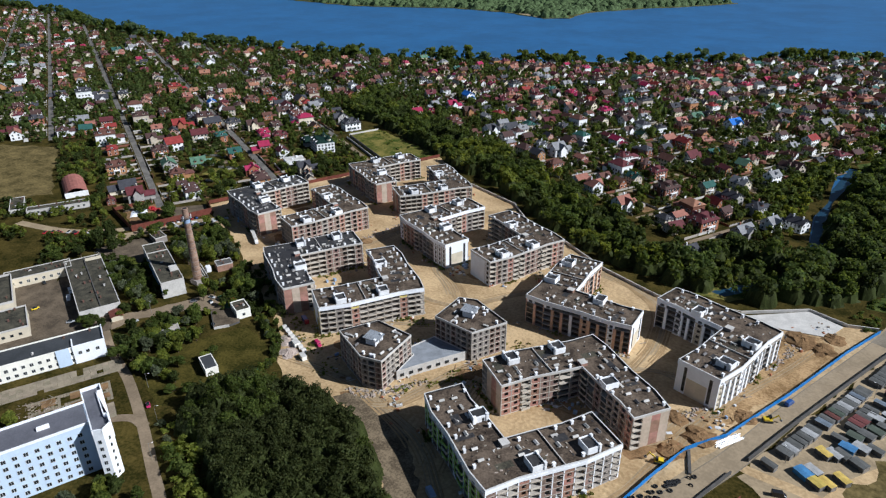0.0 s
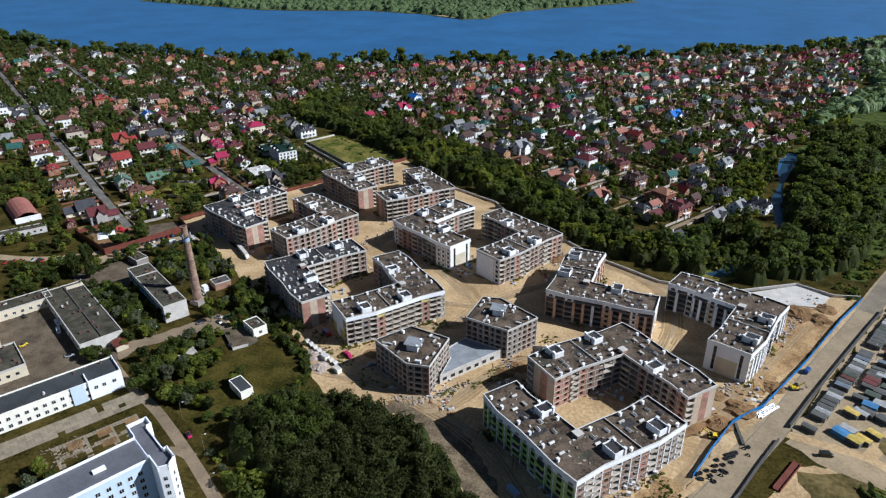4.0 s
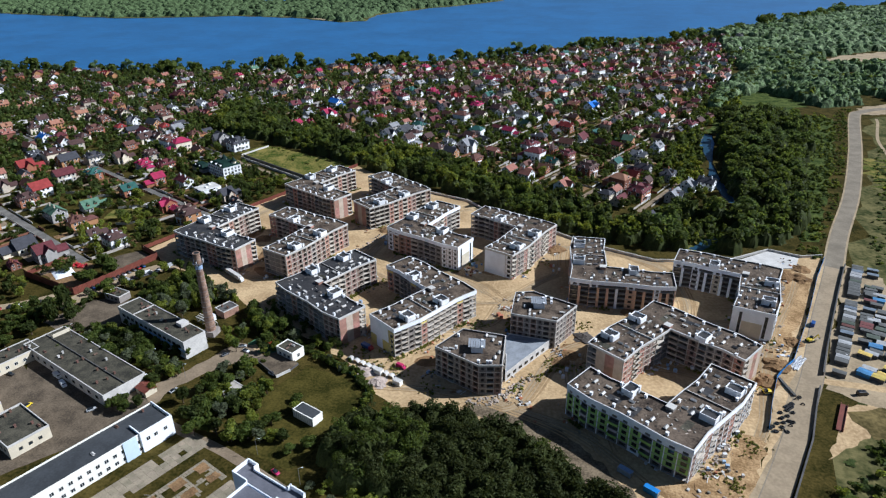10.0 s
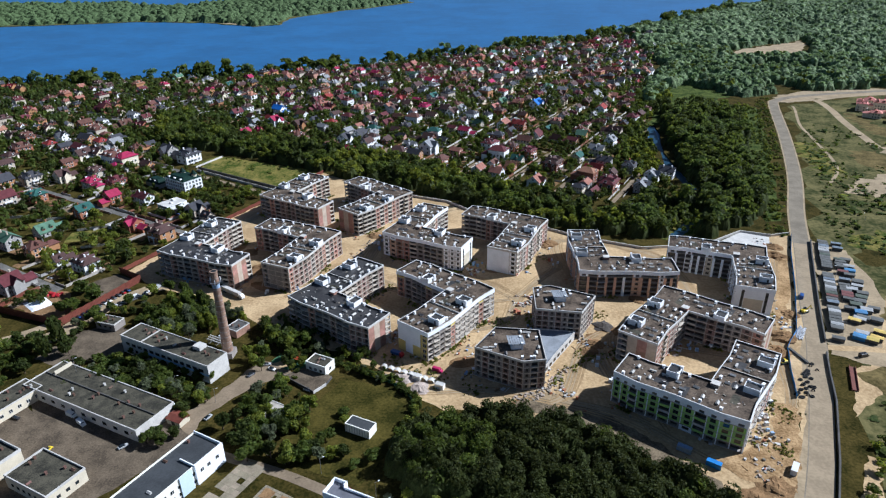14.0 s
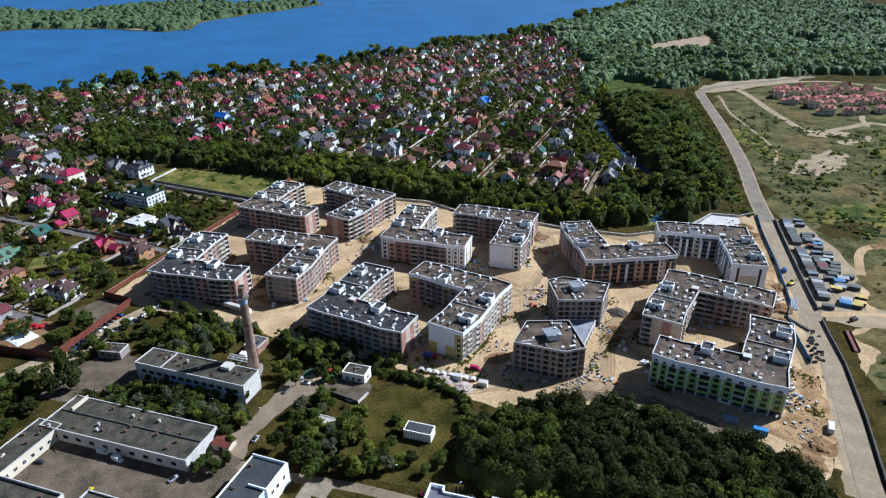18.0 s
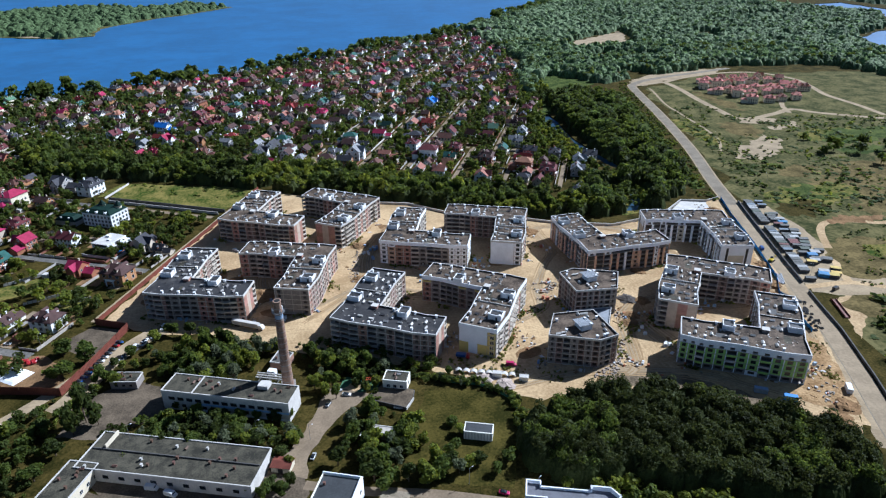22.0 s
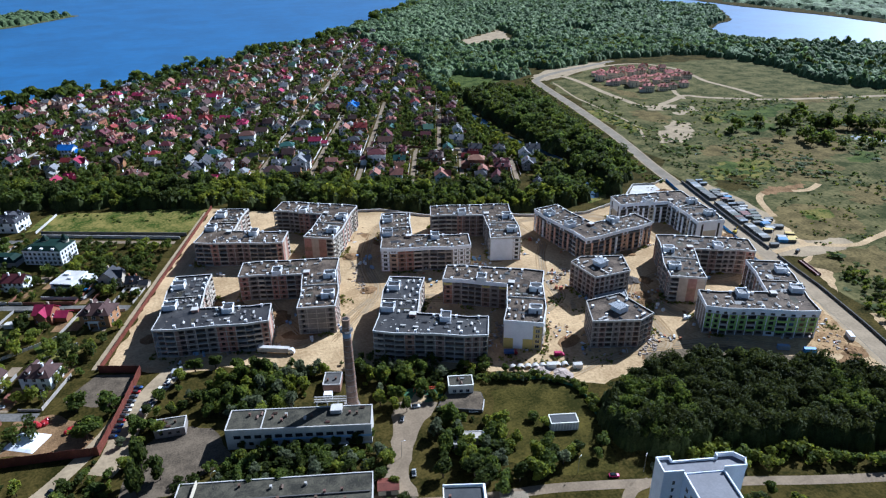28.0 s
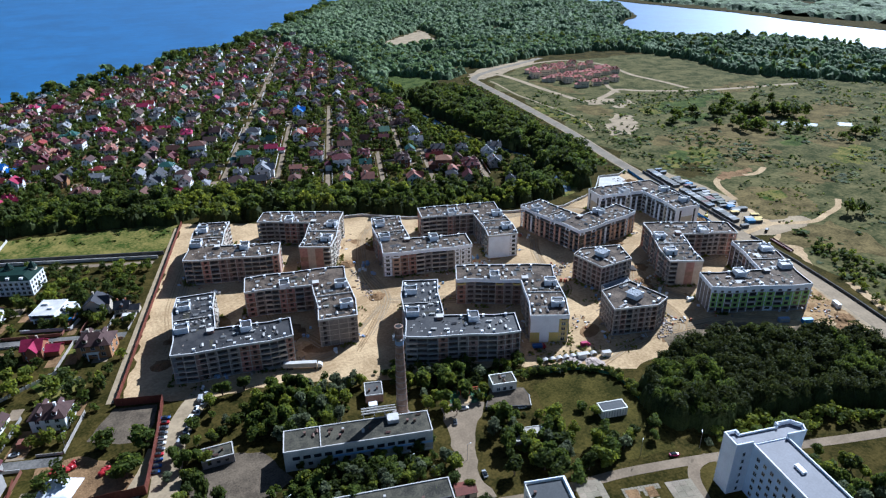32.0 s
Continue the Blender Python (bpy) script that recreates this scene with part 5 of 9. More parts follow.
# paving beside the long white building: a broad slab walk, a grass strip, a small grid garden and a parking slab
pav = tagged(empty("paving"), "pale square paving slabs with weeds in the joints", "paving", kind="structure")
PSLAB = simple_mesh("slab", boxes((-1.42, 1.42, -1.42, 1.42, 0, 0.09)))
SSLAB = simple_mesh("slab", boxes((-0.62, 0.62, -0.62, 0.62, 0, 0.08)))
AX, AY = math.cos(radians(67)), math.sin(radians(67))


def along(u, v):
    """A place u metres along the white building's side and v metres out from it, from the head of the walk."""
    return (-68 - u * AX + v * AY, 200 - u * AY - v * AX)


pr = random.Random(12)
for i in range(30):
    for j in range(4):
        if pr.random() < 0.96:
            x, y = along(i * 2.9, 1.6 + j * 2.9)
            shared("slab", PSLAB, M["paver"], pav, pose(x, y, 0.02 + pr.uniform(0, 0.015), 0, 0, 67))
for i in range(26):
    for j in range(12):
        if ((i % 8 in (0, 1) or j % 6 in (0, 1)) and pr.random() < 0.9) or pr.random() < 0.03:
            x, y = along(6 + i * 1.35, 18.5 + j * 1.35)
            shared("slab", SSLAB, M["paver"], pav, pose(x, y, 0.02, 0, 0, 67))
for i in range(5):
    for j in range(4):
        x, y = along(7 + i * 2.9, 38 + j * 2.9)
        shared("slab", PSLAB, M["paver"], pav, pose(x, y, 0.02, 0, 0, 67))
for u, v, w, d in ((9, 21.5, 5, 5), (20, 21.5, 6, 5), (20, 29.5, 6, 4), (32, 22, 6, 6), (9, 29.5, 5, 4)):
    x, y = along(u, v)
    tagged(place(part("planting_bed", prism(bmesh.new(), rough_edge([(-w / 2, -d / 2), (w / 2, -d / 2), (w / 2, d / 2), (-w / 2, d / 2)], 1.2, 0.3, int(u + v)), 0, 0.12), M["soil"]), pose(x, y, 0.02, 0, 0, 67)), "brown planting bed edged with slabs", "bed", "beds of the grid garden")
bd = bmesh.new()
for i in range(60):
    x, y = along(pr.uniform(28, 44), pr.uniform(17, 30))
    box(bd, -pr.uniform(0.3, 1.6), pr.uniform(0.3, 1.6), -0.12, 0.12, 0.05, pr.uniform(0.12, 0.4), mi=pr.randrange(2), rz=pr.uniform(0, 180), at=(x, y))
tagged(part("timber_scrap", bd, [M["pallet_wood"], M["rubble"]]), "old timbers and rubble dumped on a garden plot", "scrap", kind="stuff")


# ---- fences and walls ----
def sheet_fence(name, line, h, material, label, step=2.5, post=True):
    b = tagged(empty(name), label, "fence")
    PANEL = bmesh.new()
    n = 6
    prev = None
    for i in range(n + 1):
        y = 0.04 if i % 2 else -0.04
        a, c = PANEL.verts.new((i / n - 0.5, y, 0)), PANEL.verts.new((i / n - 0.5, y, 1))
        a2, c2 = PANEL.verts.new((i / n - 0.5, y + 0.05, 0)), PANEL.verts.new((i / n - 0.5, y + 0.05, 1))
        if prev:
            for f in ((prev[0], a, c, prev[1]), (a2, prev[2], prev[3], c2), (prev[1], c, c2, prev[3])):
                PANEL.faces.new(f)
        prev = (a, c, a2, c2)
    me = mesh("panel", PANEL)
    me.materials.append(material)
    rnd = random.Random(len(line))
    for (x0, y0), (x1, y1) in zip(line, line[1:]):
        L = math.hypot(x1 - x0, y1 - y0)
        k = max(1, round(L / step))
        a = math.degrees(math.atan2(y1 - y0, x1 - x0))
        for i in range(k):
            t = (i + 0.5) / k
            o = new("panel", me)
            o.parent = b
            o.matrix_basis = pose(x0 + (x1 - x0) * t, y0 + (y1 - y0) * t, 0.02, rnd.uniform(-1.5, 1.5), 0, a) @ Matrix.Diagonal((L / k, 1, h * rnd.uniform(0.97, 1.03), 1))
    return b


sheet_fence("site_fence", [(-212, 360), (-172, 462), (-131, 566)], 3.0, M["rust"], "tall brown corrugated fence round the site", 3.0)
sheet_fence("yard_fence", [(-212.8, 358.5), (-193, 349)], 4.5, M["rust"], "tall brown corrugated yard fence", 3.0)
sheet_fence("yard_fence", [(-193, 349), (-203, 318), (-212, 293), (-226, 297), (-262, 306)], 4.8, M["rust"], "tall brown corrugated yard fence", 3.0)
sheet_fence("yard_fence", [(-262, 306), (-256, 330)], 2.6, M["rust"], "brown corrugated yard fence", 3.0)
sheet_fence("blue_fence", [(179, 262), (184, 283), (190, 304), (193, 309), (201, 321), (218, 368), (235, 421), (247, 453)], 2.3, M["blue"], "bright blue sheet fence along the road", 2.4)
strip("garden_wall", [(-155, 518), (-254, 569)], 0.5, 0, M["darkwall"], "long dark garden wall", "wall", 2.6)
strip("garden_wall", [(-160, 514), (-253, 563)], 0.4, 0, M["palecon"], "long pale garden wall beside a lane", "wall", 2.2)
strip("lane", [(-164, 509), (-256, 556)], 4.5, 0.06, M["street"], "narrow walled lane")
strip("lane", [(-215, 362), (-176, 461), (-136, 560)], 3.5, 0.07, M["palesand"], "sandy strip outside the site fence")
strip("site_wall", [(-62, 518), (-8, 500), (20, 473), (59, 458), (94, 437), (136, 422), (181, 431), (212, 456), (232, 450), (246, 455)], 0.6, 0, M["palecon"], "pale concrete site wall along the trees", "wall", 1.8)
off = [(154.2, 158), (164, 183.5), (180, 219.5), (196, 260), (203, 284), (208.5, 301)]
strip("road_wall", off, 0.7, 0, M["darkwall"], "low dark retaining wall along the road", "wall", 1.6)
strip("road_wall", [(212.4, 312), (220, 336), (228.6, 362), (238.4, 391), (249, 422), (256.5, 443)], 0.7, 0, M["darkwall"], "low dark retaining wall along the road", "wall", 2.0)
strip("blocking_slab", [(191, 304), (195.5, 291)], 1.2, 0, M["darkwall"], "dark steel beam lying by the road", "beam", 1.0)

# ---- garage rows across the road ----
GCOL = [mat("garage_roof_" + k, c, 0.7, 0.2, 3, obj=0.1) for k, c in (("grey", (0.1, 0.1, 0.095)), ("pale", (0.34, 0.34, 0.34)), ("green", (0.07, 0.085, 0.065)), ("darkred", (0.13, 0.045, 0.04)), ("blue", (0.07, 0.21, 0.4)), ("yellow", (0.52, 0.38, 0.09)), ("slate", (0.15, 0.18, 0.22)))]
GBODY = simple_mesh("body", boxes((-1.5, 1.5, -3, 3, 0, 2.4)))
GROOF = bmesh.new()
gv = [GROOF.verts.new(v) for v in ((-1.65, -3.2, 2.4), (1.65, -3.2, 2.4), (1.65, 3.2, 2.4), (-1.65, 3.2, 2.4), (0, -3.2, 2.62), (0, 3.2, 2.62))]
for f in ((0, 1, 4), (2, 3, 5), (1, 2, 5, 4), (3, 0, 4, 5), (3, 2, 1, 0)):
    GROOF.faces.new([gv[i] for i in f])
GROOF = simple_mesh("roof", GROOF)
GDOOR = simple_mesh("door", boxes((-1.2, 1.2, -0.08, 0.0, 0.05, 2.1)))


def garage(x, y, rz, c, s=1.0):
    nm = ("grey sheet", "pale sheet", "dark green", "dark red", "bright blue", "yellow", "blue-grey")[c]
    b = tagged(empty("garage", x, y, 0, rz), nm + " roofed metal lock-up garage", "garage", "lock-up garages by the road")
    for n_, me, m_, p in (("body", GBODY, GCOL[c if c in (2, 4) else 0], pose(0, 0, 0)), ("roof", GROOF, GCOL[c], pose(0, 0, 0)), ("door", GDOOR, M["metal"], pose(0, -3.0, 0))):
        shared(n_, me, m_, b, p @ Matrix.Diagonal((s, 1, 1, 1)))


rnd = random.Random(77)
for i in range(36):
    t = i / 35
    x, y = 220.0 + 43 * t, 314 + 126 * t
    if rnd.random() < 0.93:
        garage(x + rnd.uniform(-0.3, 0.3), y, -20 + rnd.uniform(-3, 3) + 90, rnd.choice((0, 0, 0, 1, 2, 0, 6, 2, 0, 1, 3, 0)), rnd.uniform(0.9, 1.2))
    if i > 8 and rnd.random() < 0.5:
        garage(x + 8.2 + rnd.uniform(-0.6, 0.6), y - 2.8, -20 + rnd.uniform(-4, 4) - 90, rnd.choice((0, 0, 2, 0, 6, 1, 3, 0)), rnd.uniform(0.85, 1.15))
for x, y, rz, c in ((232, 317, 60, 4), (237, 314, 60, 5), (240.5, 316.2, 60, 5), (245, 322, 60, 5), (237, 334, 60, 5), (240.5, 335.5, 60, 1), (243, 337, 60, 0), (249.5, 335, 60, 0), (235, 320.5, 60, 1), (244.5, 343, 70, 4), (249, 346, 70, 1),
                    (250, 356, 70, 0), (253, 361, 70, 2), (256, 366, 70, 0), (246, 352, 70, 2), (257, 375, 70, 1), (260, 381, 70, 0), (252, 371, 70, 1), (262, 396, 70, 4), (264, 402, 70, 1), (259, 390, 70, 0), (266, 412, 70, 0), (254, 348, 70, 0)):
    garage(x, y, rz + rnd.uniform(-4, 4), c, rnd.uniform(0.95, 1.5))

bw = tagged(empty("steel_trough", 212.6, 280, 0, 70), "long rust-brown steel trough lying in the scrub", "trough")
part("floor", boxes((-10.5, 10.5, -1.4, 1.4, 0.1, 0.5)), M["rust"], bw)
part("side", boxes((-10.5, 10.5, -1.5, -1.3, 0.1, 1.3)), M["rust"], bw)
part("side", boxes((-10.5, 10.5, 1.3, 1.5, 0.1, 1.3)), M["rust"], bw)

# ---- vehicles ----
CARCOL = {k: mat("car_paint_" + k, c, 0.3, 0.05, 3, spec=0.5) for k, c in {"white": (0.72, 0.72, 0.72), "silver": (0.4, 0.41, 0.42), "black": (0.02, 0.02, 0.022), "red": (0.35, 0.02, 0.025), "blue": (0.03, 0.08, 0.25), "yellow": (0.7, 0.5, 0.02), "grey": (0.14, 0.14, 0.15), "crimson": (0.4, 0.02, 0.1)}.items()}


def loft(rows, half, bevel=0.12):
    """A body swept from side-view stations (x, z low, z high) with a rounded top."""
    bm = bmesh.new()
    prev = None
    for x, z0, z1, w in rows:
        w *= half
        ringv = [bm.verts.new(v) for v in ((x, -w, z0), (x, w, z0), (x, w, z1 - bevel), (x, w - bevel * 1.6, z1), (x, -w + bevel * 1.6, z1), (x, -w, z1 - bevel))]
        if prev:
            for i in range(6):
                j = (i + 1) % 6
                bm.faces.new((prev[i], prev[j], ringv[j], ringv[i]))
        else:
            bm.faces.new(ringv[::-1])
        prev = ringv
    bm.faces.new(prev)
    bmesh.ops.recalc_face_normals(bm, faces=bm.faces)
    return bm


CBODY = simple_mesh("body", loft([(-2.15, 0.4, 0.8, 0.86), (-1.95, 0.25, 0.95, 1), (-0.6, 0.22, 0.98, 1), (1.0, 0.22, 0.95, 1), (1.9, 0.25, 0.82, 0.98), (2.15, 0.4, 0.65, 0.84)], 0.88))
CCAB = simple_mesh("cabin", loft([(-1.75, 0.9, 0.95, 0.9), (-1.2, 0.9, 1.42, 0.84), (0.1, 0.9, 1.47, 0.84), (1.05, 0.88, 0.96, 0.9)], 0.84))
CWHEEL = bmesh.new()
bmesh.ops.create_cone(CWHEEL, cap_ends=True, segments=12, radius1=0.32, radius2=0.32, depth=0.2, matrix=Matrix.Rotation(radians(90), 4, "X"))
CWHEEL = simple_mesh("wheel", CWHEEL)
VBODY = simple_mesh("body", loft([(-2.7, 0.35, 2.2, 0.96), (-2.5, 0.28, 2.35, 1), (1.2, 0.28, 2.35, 1), (1.7, 0.28, 1.5, 0.98), (2.6, 0.3, 1.1, 0.95), (2.75, 0.4, 0.8, 0.85)], 1.0))
VGLASS = simple_mesh("windscreen", loft([(1.22, 1.3, 2.2, 0.9), (1.72, 1.3, 1.56, 0.9)], 0.96))


def car(x, y, rz, colour, kind="car", scale=1.0):
    nm = {"car": "car", "van": "van"}[kind]
    b = tagged(empty(nm, x, y, 0.06, rz), "parked " + colour + (" saloon car on open ground" if kind == "car" else " delivery van on open ground"), nm, "parked cars")
    big = kind == "van"
    shared("body", VBODY if big else CBODY, CARCOL[colour], b, Matrix.Scale(scale, 4))
    shared("windscreen" if big else "cabin", VGLASS if big else CCAB, M["glass"], b, Matrix.Scale(scale, 4))
    for sx in (-1.35, 1.4):
        for sy in (-0.8, 0.8):
            shared("wheel", CWHEEL, M["tyre"], b, pose(sx * scale * (1.2 if big else 1), sy * scale * (1.1 if big else 1), 0.3))


for x, y, rz, c, k in ((-158, 221, -20, "white", "van"), (-150, 216, -30, "white", "van"), (-123, 203.5, 50, "silver", "car"), (-154.5, 198.8, 80, "yellow", "car"), (-182.8, 217, -10, "black", "car"), (-112, 229.5, -30, "white", "van"),
                       (-81, 267, 20, "silver", "car"), (-77, 263.5, -20, "white", "car"), (-54, 248.6, -20, "white", "car"), (-94, 225, 70, "silver", "car"), (-20.6, 188.3, -25, "crimson", "car"), (-255, 348, 160, "white", "car"), (-223, 332, -20, "black", "car"),
                       (219, 361, 70, "blue", "van"), (226.5, 300, 20, "black", "van"), (-31, 284, -30, "red", "van"), (7.5, 269, -20, "crimson", "van"), (-86, 258, 60, "grey", "car")):
    car(x, y, rz, c, k)
rnd = random.Random(5)
for i in range(11):
    car(-206.5 + i * 1.15, 303 + i * 3.3, -20 + rnd.uniform(-6, 6), rnd.choice(("black", "white", "silver", "grey", "red", "blue")))
for i in range(9):
    car(-193 + i * 1.9 + (i % 2) * 2, 316 + i * 3.1, 60 + rnd.uniform(-10, 10), rnd.choice(("white", "white", "silver", "grey")), "van" if i % 4 == 0 else "car")
for i in range(12):
    car(-262 + i * 3.3, 254 + i * 2.2 + (2 if i % 3 else 0), -55 + rnd.uniform(-8, 8), rnd.choice(("white", "red", "black", "silver", "white", "red")))

# long lorry, digger and loaders on the site
lorry = tagged(empty("lorry", -125, 335.5, 0.05, -30), "white articulated lorry with a flat trailer", "lorry")
part("trailer", boxes((-12, 5, -1.25, 1.25, 1.1, 3.7)), M["palecon"], lorry)
part("cab", loft([(5.6, 0.6, 3.2, 1), (6.8, 0.6, 3.2, 1), (7.8, 0.6, 2.2, 0.95), (7.9, 0.7, 1.2, 0.9)], 1.2), CARCOL["white"], lorry)
for sx in (-10, -8.8, -7.6, 4.2, 6.8):
    for sy in (-1.1, 1.1):
        shared("wheel", CWHEEL, M["tyre"], lorry, pose(sx, sy, 0.5) @ Matrix.Scale(1.6, 4))


def digger(x, y, rz, label):
    b = tagged(empty("digger", x, y, 0.1, rz), label, "digger")
    part("body", loft([(-1.8, 0.9, 1.9, 1), (0.2, 0.9, 2.1, 1), (0.4, 0.9, 1.4, 1), (1.6, 0.9, 1.4, 1)], 1.2), CARCOL["yellow"], b)
    part("cab", boxes((0.3, 1.5, -0.2, 1.1, 1.4, 2.9)), M["glass"], b)
    for sy in (-1.25, 1.25):
        part("crawler", loft([(-2, 0.3, 0.7, 1), (-1.6, 0, 0.9, 1), (1.6, 0, 0.9, 1), (2, 0.3, 0.7, 1)], 0.35), M["tyre"], b).matrix_basis = pose(0, sy, 0)
    part("boom", boxes((0, 3.6, -0.18, 0.18, -0.2, 0.25)), CARCOL["yellow"], b).matrix_basis = pose(1.2, -0.5, 1.7, 0, -38, 0)
    part("stick", boxes((0, 2.4, -0.14, 0.14, -0.15, 0.15)), CARCOL["yellow"], b).matrix_basis = pose(4.0, -0.5, 3.9, 0, 62, 0)
    part("bucket", boxes((0, 0.9, -0.45, 0.45, -0.4, 0.4)), M["metal"], b).matrix_basis = pose(5.0, -0.5, 1.7, 0, 40, 0)


digger(213.5, 343, 30, "yellow digger standing on the road")
digger(183, 290.5, 200, "yellow digger working on dug soil")

# ---- loose material on the site ----
def heap(bm, x, y, r, h, rnd, segs=14, rings=5, lump=0.3):
    prev = None
    for k in range(rings + 1):
        t = k / rings
        if k == rings:
            c = bm.verts.new((x, y, h))
            for i in range(segs):
                bm.faces.new((prev[i], prev[(i + 1) % segs], c))
            break
        row = []
        for i in range(segs):
            a = 2 * math.pi * i / segs
            rr = r * (1 - t) * rnd.uniform(1 - lump, 1 + lump)
            row.append(bm.verts.new((x + math.cos(a) * rr, y + math.sin(a) * rr, 0.03 + h * (t ** 0.8) * rnd.uniform(0.8, 1.1) if k else 0.03)))
        if prev:
            for i in range(segs):
                bm.faces.new((prev[i], prev[(i + 1) % segs], row[(i + 1) % segs], row[i]))
        prev = row


rnd = random.Random(9)
for x, y, r, h, m_, lab in ((96, 318, 6, 2.4, "darkcore", "heap of dark crushed rubble"), (104, 314, 5, 1.8, "soil", "heap of dug soil"), (185, 300, 6, 2.6, "soil", "heap of dug soil beside a block"), (192, 315, 7, 3.0, "soil", "heap of dug soil beside a block"),
                            (205, 340, 5, 2.0, "soil", "heap of dug soil beside the fence"), (214, 420, 9, 3.2, "soil", "heap of dug soil by the slab"), (224, 418, 7, 2.4, "soil", "heap of dug soil by the slab"), (228, 432, 6, 2.0, "soil", "heap of dug soil by the slab"), (180, 322, 5, 1.6, "soil", "heap of dug soil"),
                            (-120, 372, 9, 2.8, "soil", "heap of sandy soil between blocks"), (-138, 395, 6, 2.0, "soil", "heap of sandy soil between blocks"), (-175, 400, 6, 2.2, "soil", "heap of sandy soil by the fence"), (-187, 380, 5, 2.0, "soil", "heap of sandy soil by the fence"), (-55, 430, 6, 2.0, "soil", "heap of sandy soil"),
                            (-60, 380, 5, 1.7, "soil", "heap of sandy soil"), (70, 425, 7, 2.2, "soil", "heap of sandy soil"), (150, 205, 6, 1.8, "soil", "heap of earth by the drive"), (140, 196, 7, 2.0, "soil", "heap of earth by the drive"), (120, 350, 5, 1.5, "soil", "heap of sandy soil"), (90, 300, 5, 1.6, "soil", "overgrown heap of soil"), (86, 293, 5, 1.5, "soil", "overgrown heap of soil"), (-8, 262, 5, 1.8, "rubble", "heap of pale rubble at the wood's edge"), (0, 255, 5, 1.5, "rubble", "heap of pale rubble at the wood's edge")):
    bm = bmesh.new()
    heap(bm, 0, 0, r, h, rnd)
    tagged(place(part("soil_mound", bm, M[m_]), pose(x, y, 0)), lab, "heap", "heaps on the site")
PAL = simple_mesh("wrapped_pallet", boxes((-0.6, 0.6, -0.5, 0.5, 0.14, 1.25), (-0.62, 0.62, -0.52, 0.52, 0, 0.14)))


def pallets(x, y, n, m_, spread, lab, rz=0):
    for i in range(n * 2 // 3):
        o = shared("wrapped_pallet", PAL, M[m_], None, pose(x + rnd.uniform(-spread, spread), y + rnd.uniform(-spread, spread), 0.05, 0, 0, rz + rnd.uniform(-15, 15)) @ Matrix.Scale(rnd.uniform(0.9, 1.5), 4))
        tagged(o, lab, "pallet", "pallets of material")


for x, y, n, m_, sp in ((22, 388, 9, "bluewrap", 3.5), (30, 386, 6, "pallet", 2.5), (53, 300, 10, "bluewrap", 4), (48, 296, 5, "pallet", 3), (56, 314, 5, "bluewrap", 3), (150, 306, 7, "pallet", 4), (140, 300, 5, "bluewrap", 4), (95, 268, 6, "pallet", 3), (99, 262, 4, "bluewrap", 3), (88, 283, 5, "pallet", 4),
                        (-48, 425, 10, "bluewrap", 5), (-52, 415, 7, "pallet", 4), (-50, 405, 5, "bluewrap", 3), (-98, 355, 7, "bluewrap", 4), (-112, 366, 5, "bluewrap", 4), (-105, 340, 4, "pallet", 3), (-20, 370, 5, "bluewrap", 4), (-14, 388, 4, "pallet", 3), (-35, 325, 5, "bluewrap", 4), (12, 310, 6, "pallet", 3), (-140, 440, 6, "pallet", 4), (-75, 445, 5, "pallet", 3), (50, 400, 6, "pallet", 4), (75, 395, 5, "pallet", 4), (156, 246, 8, "pallet", 5), (163, 256, 5, "pallet", 3), (160, 236, 4, "bluewrap", 3), (178, 352, 5, "pallet", 5), (-165, 352, 6, "bluewrap", 4), (-178, 346, 5, "pallet", 4)):
    pallets(x, y, n, m_, sp, "plastic-wrapped pallet of building blocks" if m_ == "pallet" else "blue-wrapped pallet of insulation")
for x, y in ((47, 330), (49, 328), (123, 296), (126, 298), (129, 300), (120, 298), (70, 398)):
    tagged(shared("wrapped_pallet", PAL, M["brickpile"], None, pose(x, y, 0.05, 0, 0, rnd.uniform(0, 90)) @ Matrix.Scale(1.6, 4)), "pallet of stacked orange bricks", "pallet", "pallets of material")
# rubble strewn along the small blocks and tracks
bm = bmesh.new()
for cx, cy, dx, dy, n in ((64, 263, 16, 26, 110), (52, 253, 10, 5, 24), (155, 240, 12, 22, 60), (-10, 264, 16, 8, 70), (10, 400, 14, 8, 50), (-60, 400, 8, 40, 80), (60, 345, 16, 14, 60), (-10, 300, 8, 20, 60), (150, 215, 10, 10, 30), (185, 330, 8, 20, 60), (210, 400, 8, 30, 80), (-140, 350, 30, 8, 50)):
    for i in range(n):
        t = rnd.random()
        s = rnd.uniform(0.25, 0.95)
        box(bm, -s, s, -s * 0.6, s * 0.6, 0, s * rnd.uniform(0.4, 1.0), rz=rnd.uniform(0, 180), at=(cx + dx * (t - 0.5) * 2 * (0.5) + rnd.gauss(0, 1.5), cy + dy * (t - 0.5) * 2 * 0.5 + rnd.gauss(0, 1.5)), top=0.75)
tagged(part("rubble", bm, M["rubble"]), "broken blocks and rubble strewn over the site", "rubble", kind="stuff")
TYRE = bmesh.new()
rings = []
for i in range(16):
    a = 2 * math.pi * i / 16
    rings.append([TYRE.verts.new(((0.75 + 0.3 * math.cos(2 * math.pi * j / 7)) * math.cos(a), (0.75 + 0.3 * math.cos(2 * math.pi * j / 7)) * math.sin(a), 0.3 + 0.3 * math.sin(2 * math.pi * j / 7))) for j in range(7)])
for i in range(16):
    for j in range(7):
        TYRE.faces.new((rings[i][j], rings[(i + 1) % 16][j], rings[(i + 1) % 16][(j + 1) % 7], rings[i][(j + 1) % 7]))
TYRE = simple_mesh("tyre", TYRE)
